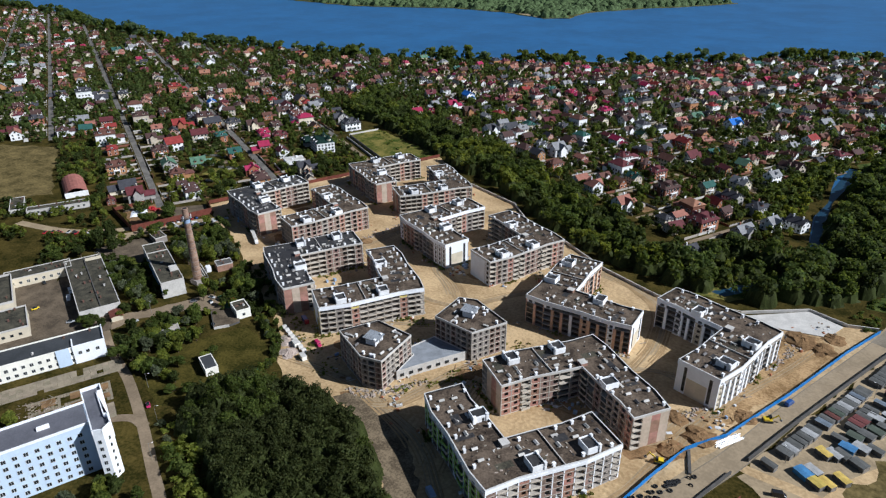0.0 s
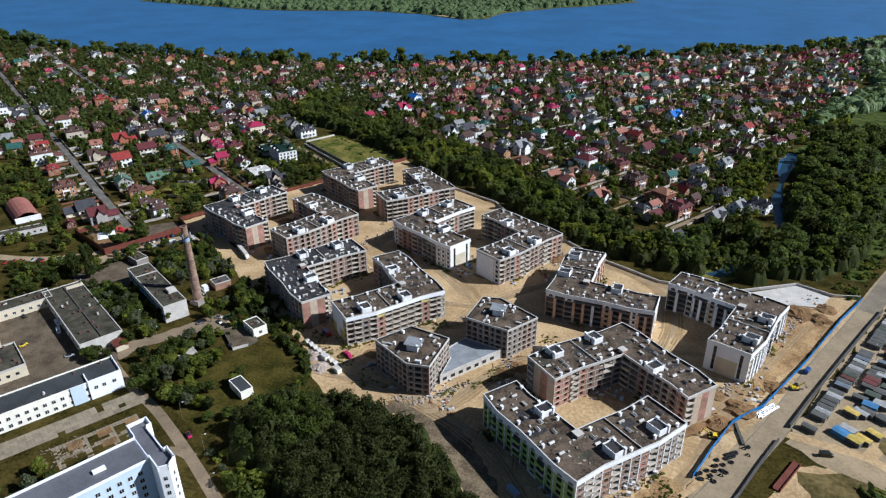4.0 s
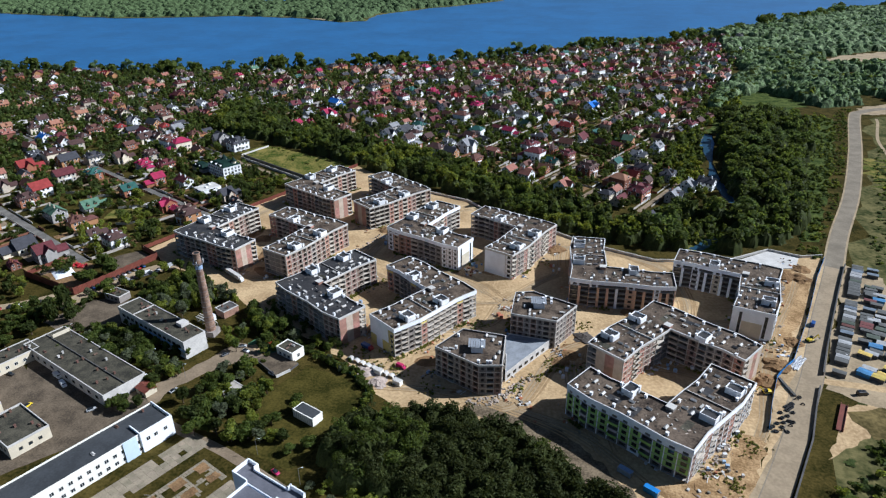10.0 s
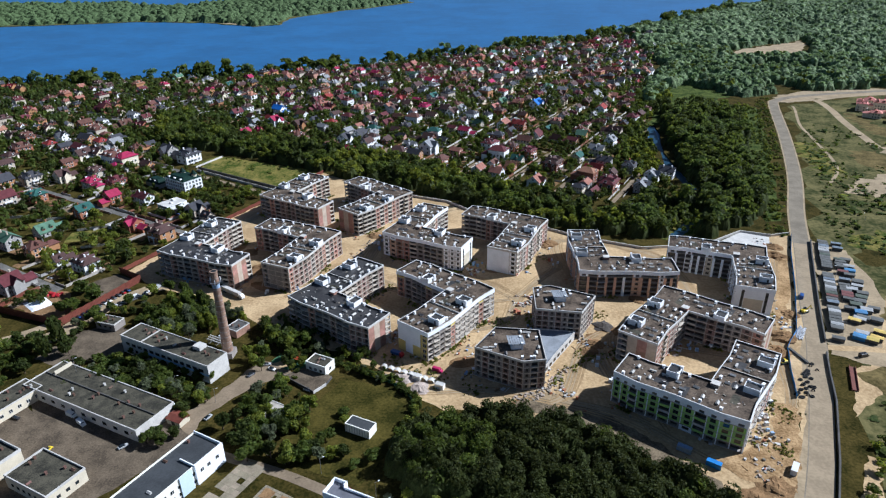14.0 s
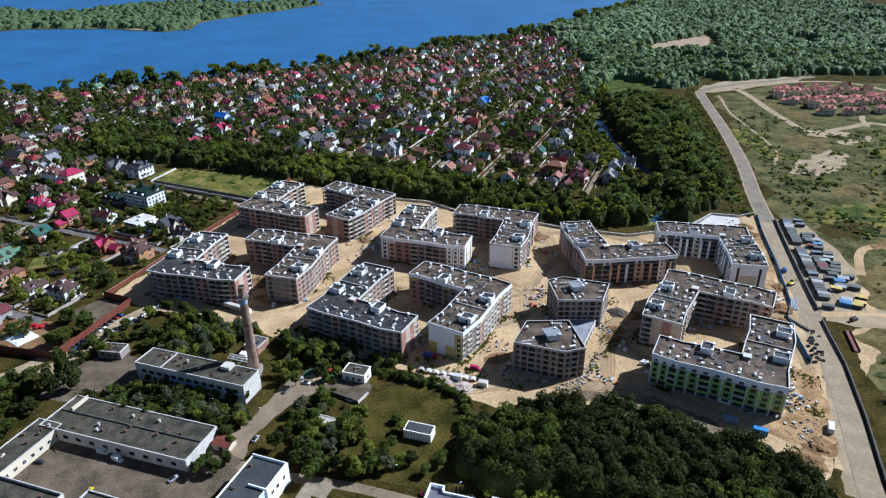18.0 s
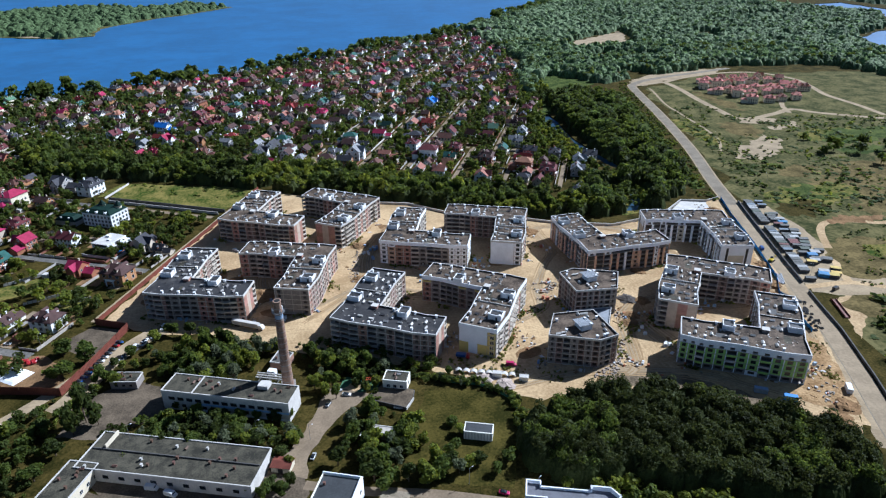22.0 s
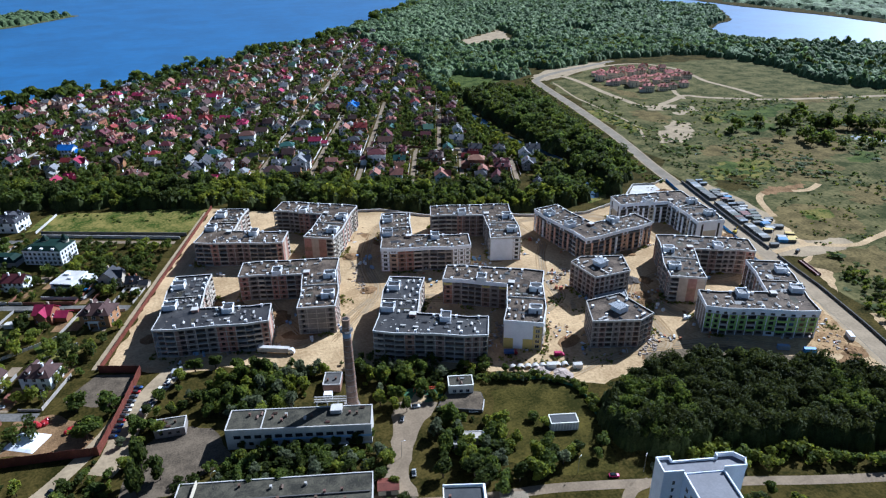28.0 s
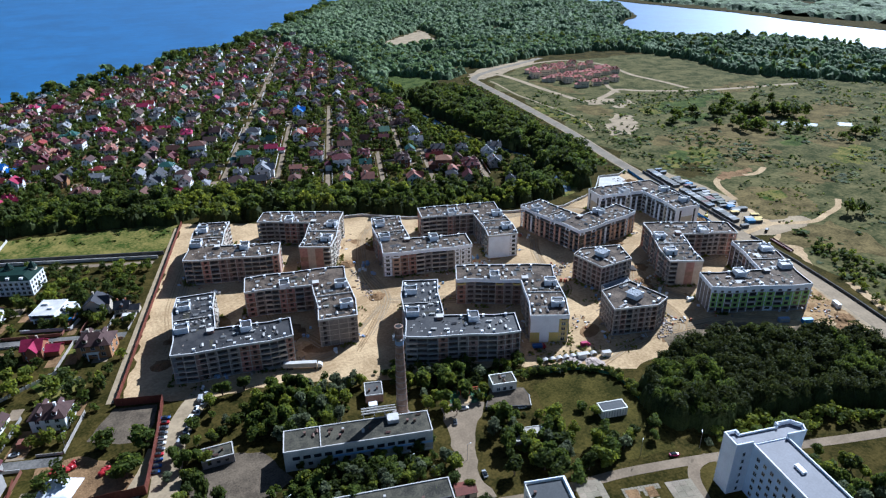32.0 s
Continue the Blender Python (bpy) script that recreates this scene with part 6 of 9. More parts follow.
for i in range(34):
    t = rnd.random()
    tagged(shared("tyre", TYRE, M["tyre"], None, pose(182 + 14 * t + rnd.uniform(-3, 3), 262 + 27 * t + rnd.uniform(-5, 5), 0.1, rnd.choice((0, 0, 0, 70)), 0, 0)), "large black rubber tyre lying on the roadside", "tyre", "tyres by the road")
PIPE = bmesh.new()
bmesh.ops.create_cone(PIPE, cap_ends=True, segments=10, radius1=0.2, radius2=0.2, depth=14.0, matrix=Matrix.Rotation(radians(90), 4, "Y"))
PIPE = simple_mesh("pipe", PIPE)
pipes = tagged(empty("pipe_stack", 203, 320, 0.1, 62), "stack of long grey pipes by the fence", "pipes")
for i in range(9):
    shared("pipe", PIPE, M["metal"], pipes, pose(rnd.uniform(-1, 1), -1.7 + i * 0.42, 0.2, 0, 0, rnd.uniform(-1.2, 1.2)))
# tents and inflatables in the west yard
ws = tagged(empty("covered_stack", -241, 316, 0, -35), "white sheeted stack in the fenced yard", "stack")
bm = bmesh.new()
g0 = [[bm.verts.new((-7.5 + i * 1.5 + 0.5 * noise.noise(Vector((i, j, 2))), -6 + j * 1.5 + 0.7 * noise.noise(Vector((i, j, 8))), 0.12 + (0.0 if i in (0, 10) or j in (0, 8) else 0.55 + 0.5 * noise.noise(Vector((i * 0.7, j * 0.7, 5)))))) for j in range(9)] for i in range(11)]
for i in range(10):
    for j in range(8):
        bm.faces.new((g0[i][j], g0[i + 1][j], g0[i + 1][j + 1], g0[i][j + 1]))
part("sheet", bm, M["white"], ws)
for i in range(26):
    x, y, z = (-238 + rnd.uniform(-5, 4), 327 + rnd.uniform(-2.5, 2.5), 0.8) if i < 17 else (-224 + rnd.uniform(-2.5, 2.5), 316 + rnd.uniform(-3.5, 3.5), 0.8)
    bm = bmesh.new()
    bmesh.ops.create_icosphere(bm, subdivisions=2, radius=1.25)
    for v in bm.verts:
        v.co *= 1 + 0.3 * noise.noise(v.co * 1.3 + Vector((i * 5, 0, 0)))
        v.co.z *= 0.75
    tagged(place(part("goods_bale", bm, CARCOL["red"]), pose(x, y, z)), "bright red plastic-wrapped goods bale", "bale", "red bales in the yard")

# row of concrete culvert arches, a tipper and a dark hedge fence at the lawn
ARC = bmesh.new()
for i in range(9):
    a0, a1 = math.pi * i / 9, math.pi * (i + 1) / 9
    vv = [[ARC.verts.new((x, r * math.cos(a), r * math.sin(a) * 0.9)) for x in (-1.2, 1.2) for r in (1.7, 1.95)] for a in (a0, a1)]
    for p, q in ((0, 2), (3, 1), (2, 3), (1, 0)):
        ARC.faces.new((vv[0][p], vv[0][q], vv[1][q], vv[1][p]))
bmesh.ops.remove_doubles(ARC, verts=ARC.verts, dist=0.001)
bmesh.ops.recalc_face_normals(ARC, faces=ARC.faces)
ARC = simple_mesh("culvert_arch", ARC)
for i in range(8):
    tagged(shared("culvert_arch", ARC, M["palecon"], None, pose(-20 + i * 3.6, 270 - i * 1.35, 0.04, 0, 0, -110 + rnd.uniform(-4, 4))), "pale concrete culvert arch standing in a row", "culvert", "culvert arches")
tip = tagged(empty("tipper_lorry", -15, 281, 0.05, -25), "blue and red tipper lorry on the sandy drive", "lorry")
part("tray", loft([(-3.6, 1.2, 2.6, 1), (1.6, 1.2, 2.7, 1)], 1.25, 0.05), CARCOL["blue"], tip)
part("cab", loft([(1.9, 0.6, 2.7, 1), (3.0, 0.6, 2.7, 1), (3.6, 0.6, 1.9, 0.95), (3.7, 0.7, 1.2, 0.9)], 1.2), CARCOL["red"], tip)
for sx in (-2.6, -1.4, 2.7):
    for sy in (-1.1, 1.1):
        shared("wheel", CWHEEL, M["tyre"], tip, pose(sx, sy, 0.45) @ Matrix.Scale(1.45, 4))
strip("lawn_fence", smooth_line([(-26, 262), (-12, 256), (-4, 248), (0, 238), (-4, 222)]), 0.12, 0, M["playgreen"], "thin green net fence between lawn and wood", "fence", 1.5)
for x, y in ((-2, 262), (10, 256)):
    flat_block("site_cabin", x, y, -20, 4.5, 2.6, 2.5, M["warmwhite"], M["palecon"], "small white site cabin", "cabin", parapet=0.08, vents=0)
for x, y, rz, c_ in ((128, 214, -30, "blue"), (160, 214, 60, "pallet"), (118, 222, -30, "bluewrap")):
    cb = tagged(empty("container", x, y, 0.05, rz), "corrugated steel site container", "container", "site containers")
    part("body", boxes((-3, 3, -1.2, 1.2, 0.1, 2.6)), M[c_], cb)
    part("door", boxes((3.0, 3.06, -1.1, 1.1, 0.2, 2.5)), M["metal"], cb)

# building debris along the feet of the blocks and beside the tracks
FEET = []
for o in bpy.data.objects:
    if o.name.startswith("apartment_building") and o.type == "EMPTY":
        for c in o.children:
            if c.name.startswith("core"):
                FEET.append([tuple((o.matrix_basis @ c.matrix_basis @ v.co)[:2]) for v in c.data.vertices if v.co.z < 0.1])
dr = random.Random(314)
debris = bmesh.new()


def scrap(x, y, big=1.0):
    kind = dr.random()
    a = dr.uniform(0, 180)
    if kind < 0.45:
        w = dr.uniform(0.25, 0.8) * big
        box(debris, -w, w, -w * 0.7, w * 0.7, 0.03, dr.uniform(0.25, 0.9) * big, mi=dr.choice((0, 0, 2, 3, 5)), rz=a, at=(x, y), top=dr.uniform(0.6, 1))
    elif kind < 0.7:
        box(debris, -dr.uniform(1, 2.6), dr.uniform(1, 2.6), -0.15, 0.15, 0.03, 0.28, mi=dr.choice((3, 3, 2, 0)), rz=a, at=(x, y))
    elif kind < 0.9:
        box(debris, -0.6, 0.6, -0.5, 0.5, 0.03, dr.uniform(0.5, 1.5), mi=dr.choice((1, 0, 4, 5, 2)), rz=a, at=(x, y), top=0.95)
    else:
        box(debris, -1.4, 1.4, -0.9, 0.9, 0.03, dr.uniform(0.1, 0.5), mi=dr.choice((2, 3, 1)), rz=a, at=(x, y), top=0.8)


for ft in FEET:
    lp = inset(ft, -4.0) if len(ft) > 3 else ft
    for e in range(len(lp)):
        (x0, y0), (x1, y1) = lp[e], lp[(e + 1) % len(lp)]
        n = int(math.hypot(x1 - x0, y1 - y0) / 4.6)
        for i in range(n):
            if noise.noise(Vector((x0 + i, y0 + i, 1)) / 9) < 0.0:
                continue
            t = dr.random()
            x, y = x0 + (x1 - x0) * t + dr.gauss(0, 1.6), y0 + (y1 - y0) * t + dr.gauss(0, 1.6)
            if not any(inside(x, y, f2) for f2 in FEET):
                for _ in range(dr.choice((1, 1, 2, 4))):
                    scrap(x + dr.gauss(0, 1.2), y + dr.gauss(0, 1.2))
for cx, cy, n in ((22, 290, 22), (84, 302, 20), (70, 256, 22), (100, 300, 14), (148, 214, 16), (156, 232, 18), (60, 345, 30), (50, 340, 24), (-20, 300, 26), (20, 380, 26), (-90, 385, 24), (130, 300, 24), (212, 420, 36), (222, 440, 30), (196, 330, 24), (-60, 500, 24), (40, 440, 26)):
    for _ in range(n):
        x, y = cx + dr.gauss(0, 4), cy + dr.gauss(0, 4)
        if not any(inside(x, y, f2) for f2 in FEET):
            scrap(x, y, 1.2)
tagged(part("building_debris", debris, [M["rubble"], M["pallet"], M["palecon"], M["soil"], M["bluewrap"], M["brickpile"]]), "scattered planks, bags, blocks and rubble on the sand", "debris", kind="stuff")

# ---- village houses ----
def roof_gable(L, W, H, R, o=0.6):
    """Pitched roof with eaves, thickness and a ridge along x."""
    bm = bmesh.new()
    l, w = L / 2 + o, W / 2 + o
    z0 = H - o * R / (W / 2)
    cut = ((-w, z0), (0, H + R), (w, z0), (w, z0 - 0.25), (0, H + R - 0.25), (-w, z0 - 0.25))
    e = [[bm.verts.new((x, y, z)) for y, z in cut] for x in (-l, l)]
    for i in range(6):
        j = (i + 1) % 6
        bm.faces.new((e[0][i], e[0][j], e[1][j], e[1][i]))
    for k, f in ((0, ((4, 1, 0, 5), (3, 2, 1, 4))), (1, ((5, 0, 1, 4), (4, 1, 2, 3)))):
        for q in f:
            bm.faces.new([e[k][i] for i in q])
    return bm


def roof_hip(L, W, H, R, o=0.6, ridge=0.4):
    bm = bmesh.new()
    l, w, k = L / 2 + o, W / 2 + o, max(0.3, L / 2 - W / 2 * (1 - ridge * 0.3))
    v = [bm.verts.new(p) for p in ((-l, -w, H - 0.2), (l, -w, H - 0.2), (l, w, H - 0.2), (-l, w, H - 0.2), (-k, 0, H + R), (k, 0, H + R), (-l, -w, H - 0.45), (l, -w, H - 0.45), (l, w, H - 0.45), (-l, w, H - 0.45))]
    for f in ((0, 1, 5, 4), (1, 2, 5), (2, 3, 4, 5), (3, 0, 4), (6, 7, 1, 0), (7, 8, 2, 1), (8, 9, 3, 2), (9, 6, 0, 3), (9, 8, 7, 6)):
        bm.faces.new([v[i] for i in f])
    return bm


def walls_gable(L, W, H, R, gable=True):
    bm = bmesh.new()
    box(bm, -L / 2, L / 2, -W / 2, W / 2, 0, H)
    if gable:
        for s in (-1, 1):
            v = [bm.verts.new(p) for p in ((s * L / 2, -W / 2, H), (s * L / 2, W / 2, H), (s * L / 2, 0, H + R - 0.1), (s * (L / 2 - 0.3), -W / 2, H), (s * (L / 2 - 0.3), W / 2, H), (s * (L / 2 - 0.3), 0, H + R - 0.1))]
            for f in ((0, 1, 2), (5, 4, 3), (1, 4, 5, 2), (2, 5, 3, 0)):
                bm.faces.new([v[i] for i in (f if s > 0 else f[::-1])])
    return bm


def house_windows(bm, L, W, H, framed):
    """Panes on all four sides; framed ones stand in white surrounds."""
    for s in (-1, 1):
        rows_ = [(x, z, 0) for z in (1.1, 4.0) if z + 1.5 < H for x in [(i - (int(L / 2.9) - 1) / 2) * 2.8 for i in range(int(L / 2.9))]]
        rows_ += [(y, z, 1) for z in (1.1, 4.0) if z + 1.5 < H for y in (-W * 0.25, W * 0.25)] + [(0.0, H + 0.3, 1)]
        for u, z, side in rows_:
            h, w = 1.5, 0.65
            if side:
                if framed:
                    box(bm, s * L / 2 - 0.03, s * L / 2 + 0.05, u - w - 0.16, u + w + 0.16, z - 0.16, z + h + 0.14, mi=2)
                q = [(s * (L / 2 + 0.07), u - w * s, z), (s * (L / 2 + 0.07), u + w * s, z), (s * (L / 2 + 0.07), u + w * s, z + h), (s * (L / 2 + 0.07), u - w * s, z + h)]
            else:
                if framed:
                    box(bm, u - w - 0.16, u + w + 0.16, s * W / 2 - 0.03, s * W / 2 + 0.05, z - 0.16, z + h + 0.14, mi=2)
                q = [(u + w * s, s * (W / 2 + 0.07), z), (u - w * s, s * (W / 2 + 0.07), z), (u - w * s, s * (W / 2 + 0.07), z + h), (u + w * s, s * (W / 2 + 0.07), z + h)]
            f = bm.faces.new([bm.verts.new(v) for v in q])
            f.material_index = 1


def absorb(dst, src, m):
    src.transform(m)
    tmp = mesh("tmp", src)
    dst.from_mesh(tmp)
    bpy.data.meshes.remove(tmp)


def dormer(rb, x, s, W, H, R):
    """Small gabled dormer on one slope of the roof."""
    y0, y1, z = s * W * 0.42, s * W * 0.1, H + R * 0.16
    box(rb, x - 0.9, x + 0.9, min(y0, y1), max(y0, y1), z, z + 1.5, mi=1)
    v = [rb.verts.new(p) for p in ((x - 1.2, y0 + s * 0.3, z + 1.4), (x + 1.2, y0 + s * 0.3, z + 1.4), (x, y0 + s * 0.3, z + 2.4), (x - 1.2, y1 - s * 0.6, z + 1.4), (x + 1.2, y1 - s * 0.6, z + 1.4), (x, y1 - s * 0.6, z + 2.4))]
    for f in ((0, 1, 2), (1, 4, 5, 2), (2, 5, 3, 0)):
        rb.faces.new([v[i] for i in (f if s < 0 else f[::-1])])
    f = rb.faces.new([rb.verts.new(p) for p in ((x - 0.6 * s, y0 + s * 0.05, z + 0.3), (x - 0.6 * s, y0 + s * 0.05, z + 1.3), (x + 0.6 * s, y0 + s * 0.05, z + 1.3), (x + 0.6 * s, y0 + s * 0.05, z + 0.3))])
    f.material_index = 2


# length, width, eaves, rise, roof kind, wing, dormers, balcony
ARCH, BITS = [], []
for i, (L, W, H, R, kind, wing, dorm, balc) in enumerate(((11, 9, 6.2, 3.6, "g", 0, 1, 1), (12, 9, 6.4, 3.2, "g", 1, 0, 1), (11, 10, 6.6, 3.0, "h", 1, 1, 0), (13, 10, 6.4, 3.2, "h", 0, 2, 1), (9, 8, 4.2, 3.8, "g", 1, 1, 0), (10, 10, 6.8, 3.8, "x", 1, 0, 1),
                                                       (13, 9, 6.2, 3.6, "x", 0, 1, 1), (14, 11, 9.2, 3.0, "h", 1, 2, 1), (12, 10, 4.0, 4.6, "g", 1, 2, 0), (11, 8, 6.4, 2.6, "g", 1, 0, 0))):
    walls_, roof_b = [], None
    for framed in (2, 1, 0):
        wb = walls_gable(L, W, H, R, kind != "h")
        rb = roof_hip(L, W, H, R) if kind == "h" else roof_gable(L, W, H, R)
        if kind == "x":
            absorb(wb, walls_gable(W * 0.6, L * 0.5, H, R * 0.8), pose(L * 0.08, -W * 0.42, 0, 0, 0, 90))
            absorb(rb, roof_gable(W * 0.6, L * 0.5, H, R * 0.8), pose(L * 0.08, -W * 0.42, 0, 0, 0, 90))
        if wing:
            wl, ww, wh = 5.5 + i % 3, W * 0.7, H * (0.55 if i % 2 else 0.75)
            m_ = pose(L / 2 + wl / 2 - 0.4, W * 0.1 * (1 if i % 2 else -1), 0)
            absorb(wb, walls_gable(wl, ww, wh, R * 0.6, kind != "h"), m_)
            absorb(rb, roof_hip(wl, ww, wh, R * 0.6) if kind == "h" else roof_gable(wl, ww, wh, R * 0.6), m_)
        if balc:
            box(wb, -2.2, 2.2, -W / 2 - 1.7, -W / 2, 2.9, 3.15, mi=2)
            box(wb, -2.2, 2.2, -W / 2 - 1.7, -W / 2 - 1.6, 3.15, 4.05, mi=2)
            for px_ in (-2.0, 2.0):
                box(wb, px_ - 0.18, px_ + 0.18, -W / 2 - 1.65, -W / 2 - 1.3, 0, 2.9, mi=2)
        if framed:
            house_windows(wb, L, W, H, framed == 2)
        walls_.append(wb)
        roof_b = rb
    rb = roof_b
    plain_roof = mesh("roof", rb.copy())
    chim = [x for x in ((-L * 0.2,), (L * 0.25, -L * 0.3), (L * 0.2,))[i % 3]]
    dorms = [(x, s) for x in ((), (0.0,), (-L * 0.22, L * 0.22))[dorm] for s in (-1, 1)]
    bits = []
    for x in chim:
        cb = boxes((x - 0.4, x + 0.4, 0.6, 1.3, H + R * 0.5, H + R + 1.0), (x - 0.5, x + 0.5, 0.5, 1.4, H + R + 1.0, H + R + 1.15), mi=1)
        bits.append(("chimney", mesh("chimney", cb.copy())))
        absorb(rb, cb, Matrix())
    for x, s in dorms:
        db = bmesh.new()
        dormer(db, x, s, W, H, R)
        bits.append(("dormer", mesh("dormer", db.copy())))
        absorb(rb, db, Matrix())
    for me in [plain_roof] + [q[1] for q in bits]:
        for _ in range(3):
            me.materials.append(M["white"])
    wm, fm, pm, rm = mesh("wall", walls_[0]), mesh("wall", walls_[1]), mesh("wall", walls_[2]), mesh("roof", rb)
    for me in (wm, fm, pm, rm):
        for _ in range(3):
            me.materials.append(M["white"])
    ARCH.append((wm, rm, pm, fm, L, W, H, R))
    BITS.append((plain_roof, bits))
HOUSES = []   # x, y, turn, kind, roof, wall, scale, detail


def put_house(x, y, rz, k, roof, wall, s=1.0, detail=1):
    HOUSES.append((x, y, rz, k, roof, wall, s, detail))


# houses with a look of their own: roof, wall, kind, x, y, scale
WEST_A = [("rusty", "white", 7, -445, 402, 1.35), ("red", "brick", 2, -406, 387, 1.0), ("rusty", "orange", 3, -349, 359, 1.25), ("maroon", "grey", 5, -268, 330, 1.2), ("maroon", "darkbrick", 4, -278, 314, 0.8), ("brown", "brick", 3, -363, 412, 1.15),
          ("brown", "beige", 5, -411, 433, 1.0), ("green", "grey", 1, -315, 391, 1.25), ("green", "grey", 8, -303, 414, 1.1), ("rusty", "orange", 2, -287, 381, 1.1), ("brown", "white", 3, -238, 362, 1.15), ("brown", "white", 4, -262, 369, 0.9),
          ("teal", "brick", 0, -295, 450, 1.1), ("teal", "brick", 2, -354, 478, 1.15), ("maroon", "beige", 1, -376, 467, 1.35), ("brown", "cream", 7, -426, 510, 1.3), ("slate", "cream", 3, -448, 509, 1.2), ("red", "brick", 5, -429, 478, 1.3), ("salmon", "beige", 0, -441, 458, 1.0)]
WEST_B = [("brown", "beige", 7, -492, 470, 1.2), ("slate", "cream", 2, -635, 530, 1.2), ("slate", "white", 7, -673, 497, 1.35), ("slate", "white", 6, -632, 499, 1.2), ("maroon", "beige", 1, -601, 466, 1.2), ("brown", "white", 2, -516, 392, 1.1), ("red", "brick", 7, -605, 589, 1.2),
          ("rusty", "brick", 5, -606, 567, 1.0), ("brown", "cream", 2, -535, 597, 1.1), ("orange", "orange", 0, -575, 598, 1.0), ("blue", "white", 1, -494, 569, 1.1), ("rusty", "brick", 3, -459, 603, 1.35), ("slate", "beige", 3, -389, 520, 1.2), ("brown", "darkbrick", 3, -496, 503, 1.2),
          ("brown", "cream", 5, -364, 527, 1.1), ("rusty", "brick", 9, -385, 566, 1.0), ("maroon", "white", 1, -260, 480, 1.1)]
WEST_C = [("crimson", "beige", 2, -326, 512, 1.15), ("maroon", "brick", 3, -306, 517, 1.1), ("crimson", "brick", 5, -240, 428, 1.0), ("brown", "orange", 3, -212, 413, 1.3), ("slate", "beige", 5, -206, 458, 1.1), ("slate", "beige", 4, -193, 451, 0.9), ("brown", "beige", 3, -340, 541, 1.1),
          ("brown", "cream", 0, -382, 588, 1.25), ("brown", "cream", 0, -370, 594, 1.25), ("rusty", "white", 7, -341, 574, 1.3), ("slate", "white", 3, -273, 591, 1.4), ("slate", "grey", 5, -300, 604, 1.3), ("brown", "orange", 1, -302, 564, 1.0), ("rusty", "orange", 2, -341, 616, 1.0),
          ("grey", "white", 9, -415, 745, 1.2), ("grey", "white", 9, -438, 716, 1.1), ("rusty", "brick", 9, -451, 701, 1.3), ("rusty", "beige", 7, -415, 668, 1.2), ("slate", "white", 6, -447, 653, 1.1), ("slate", "white", 9, -382, 648, 1.1), ("rusty", "brick", 3, -485, 649, 1.1)]
MIDDLE_A = [("blue", "white", 1, -245, 783, 1.25), ("crimson", "white", 5, -234, 731, 1.1), ("rusty", "beige", 2, -188, 671, 1.2), ("grey", "grey", 9, -170, 709, 1.0), ("grey", "grey", 9, -137, 692, 1.1), ("crimson", "white", 5, -118, 621, 1.0), ("grey", "white", 0, -59, 640, 1.1), ("grey", "white", 5, -40, 635, 1.35),
            ("salmon", "salmon", 9, -11, 628, 1.0), ("crimson", "white", 1, -7, 703, 1.05), ("brown", "darkbrick", 9, -100, 891, 1.3), ("crimson", "salmon", 2, -140, 873, 1.2), ("red", "brick", 6, -100, 848, 1.2), ("salmon", "white", 5, -110, 803, 1.1), ("salmon", "beige", 3, -146, 791, 1.2), ("slate", "beige", 2, -113, 720, 1.0),
            ("grey", "cream", 0, -107, 684, 1.0), ("slate", "darkbrick", 3, -75, 718, 1.0), ("crimson", "white", 1, -78, 973, 1.1), ("crimson", "orange", 1, -251, 682, 1.0), ("crimson", "orange", 4, -240, 697, 0.9)]
MIDDLE_B = [("salmon", "white", 1, 14, 574, 1.0), ("salmon", "white", 5, 31, 563, 1.1), ("salmon", "white", 5, 65, 540, 1.15), ("brown", "darkbrick", 3, 83, 591, 1.35), ("teal", "beige", 0, 50, 604, 1.0), ("teal", "beige", 1, 108, 617, 1.0), ("maroon", "brick", 3, 127, 539, 1.4), ("grey", "cream", 6, 129, 640, 1.1), ("grey", "white", 0, 147, 674, 1.1),
            ("grey", "white", 5, 168, 566, 1.0), ("slate", "white", 1, 184, 576, 1.1), ("grey", "grey", 6, 155, 539, 1.1), ("slate", "white", 0, 134, 486, 1.0), ("slate", "grey", 1, 132, 603, 1.1), ("blue", "white", 6, 75, 830, 1.3), ("salmon", "white", 1, 35, 734, 1.15), ("red", "brick", 1, 53, 731, 1.2), ("maroon", "white", 2, 21, 653, 1.15),
            ("maroon", "brick", 3, 61, 629, 1.15), ("rusty", "beige", 2, 120, 714, 1.0), ("slate", "grey", 2, 153, 590, 1.1), ("salmon", "grey", 9, 108, 541, 1.0), ("brown", "brick", 2, 44, 644, 1.1)]
for lot, turn in ((WEST_A, 65), (WEST_B, 65), (WEST_C, -25), (MIDDLE_A, -25), (MIDDLE_B, 65)):
    for i, (roof, wall, k, x, y, s) in enumerate(lot):
        put_house(x, y, turn + (90 if i % 3 == 1 else 0), k, roof, wall, s, 2)

BELT = [(-382, 742), (-355, 690), (-325, 645), (-250, 621), (-140, 573), (-82, 544), (-3, 506), (25, 482), (60, 464), (101, 448), (141, 446), (150, 470), (113, 474), (77, 508), (-2, 556), (-83, 606), (-168, 640), (-248, 668), (-325, 715), (-352, 765)]
CREEK = [(152, 440), (172, 440), (190, 462), (200, 490), (186, 496), (168, 470)]
WOODS = [(112, 470), (141, 446), (182, 440), (236, 462), (254, 480), (288, 590), (326, 716), (366, 868), (330, 905), (262, 800), (222, 760), (204, 690), (201, 620), (207, 560), (214, 522), (200, 515), (150, 505)]
CLEAR = [(-262, 622), (-128, 575), (-112, 500), (-160, 372), (-210, 355), (-212, 372), (-166, 505), (-262, 556)]   # meadow and lane north-west of the site
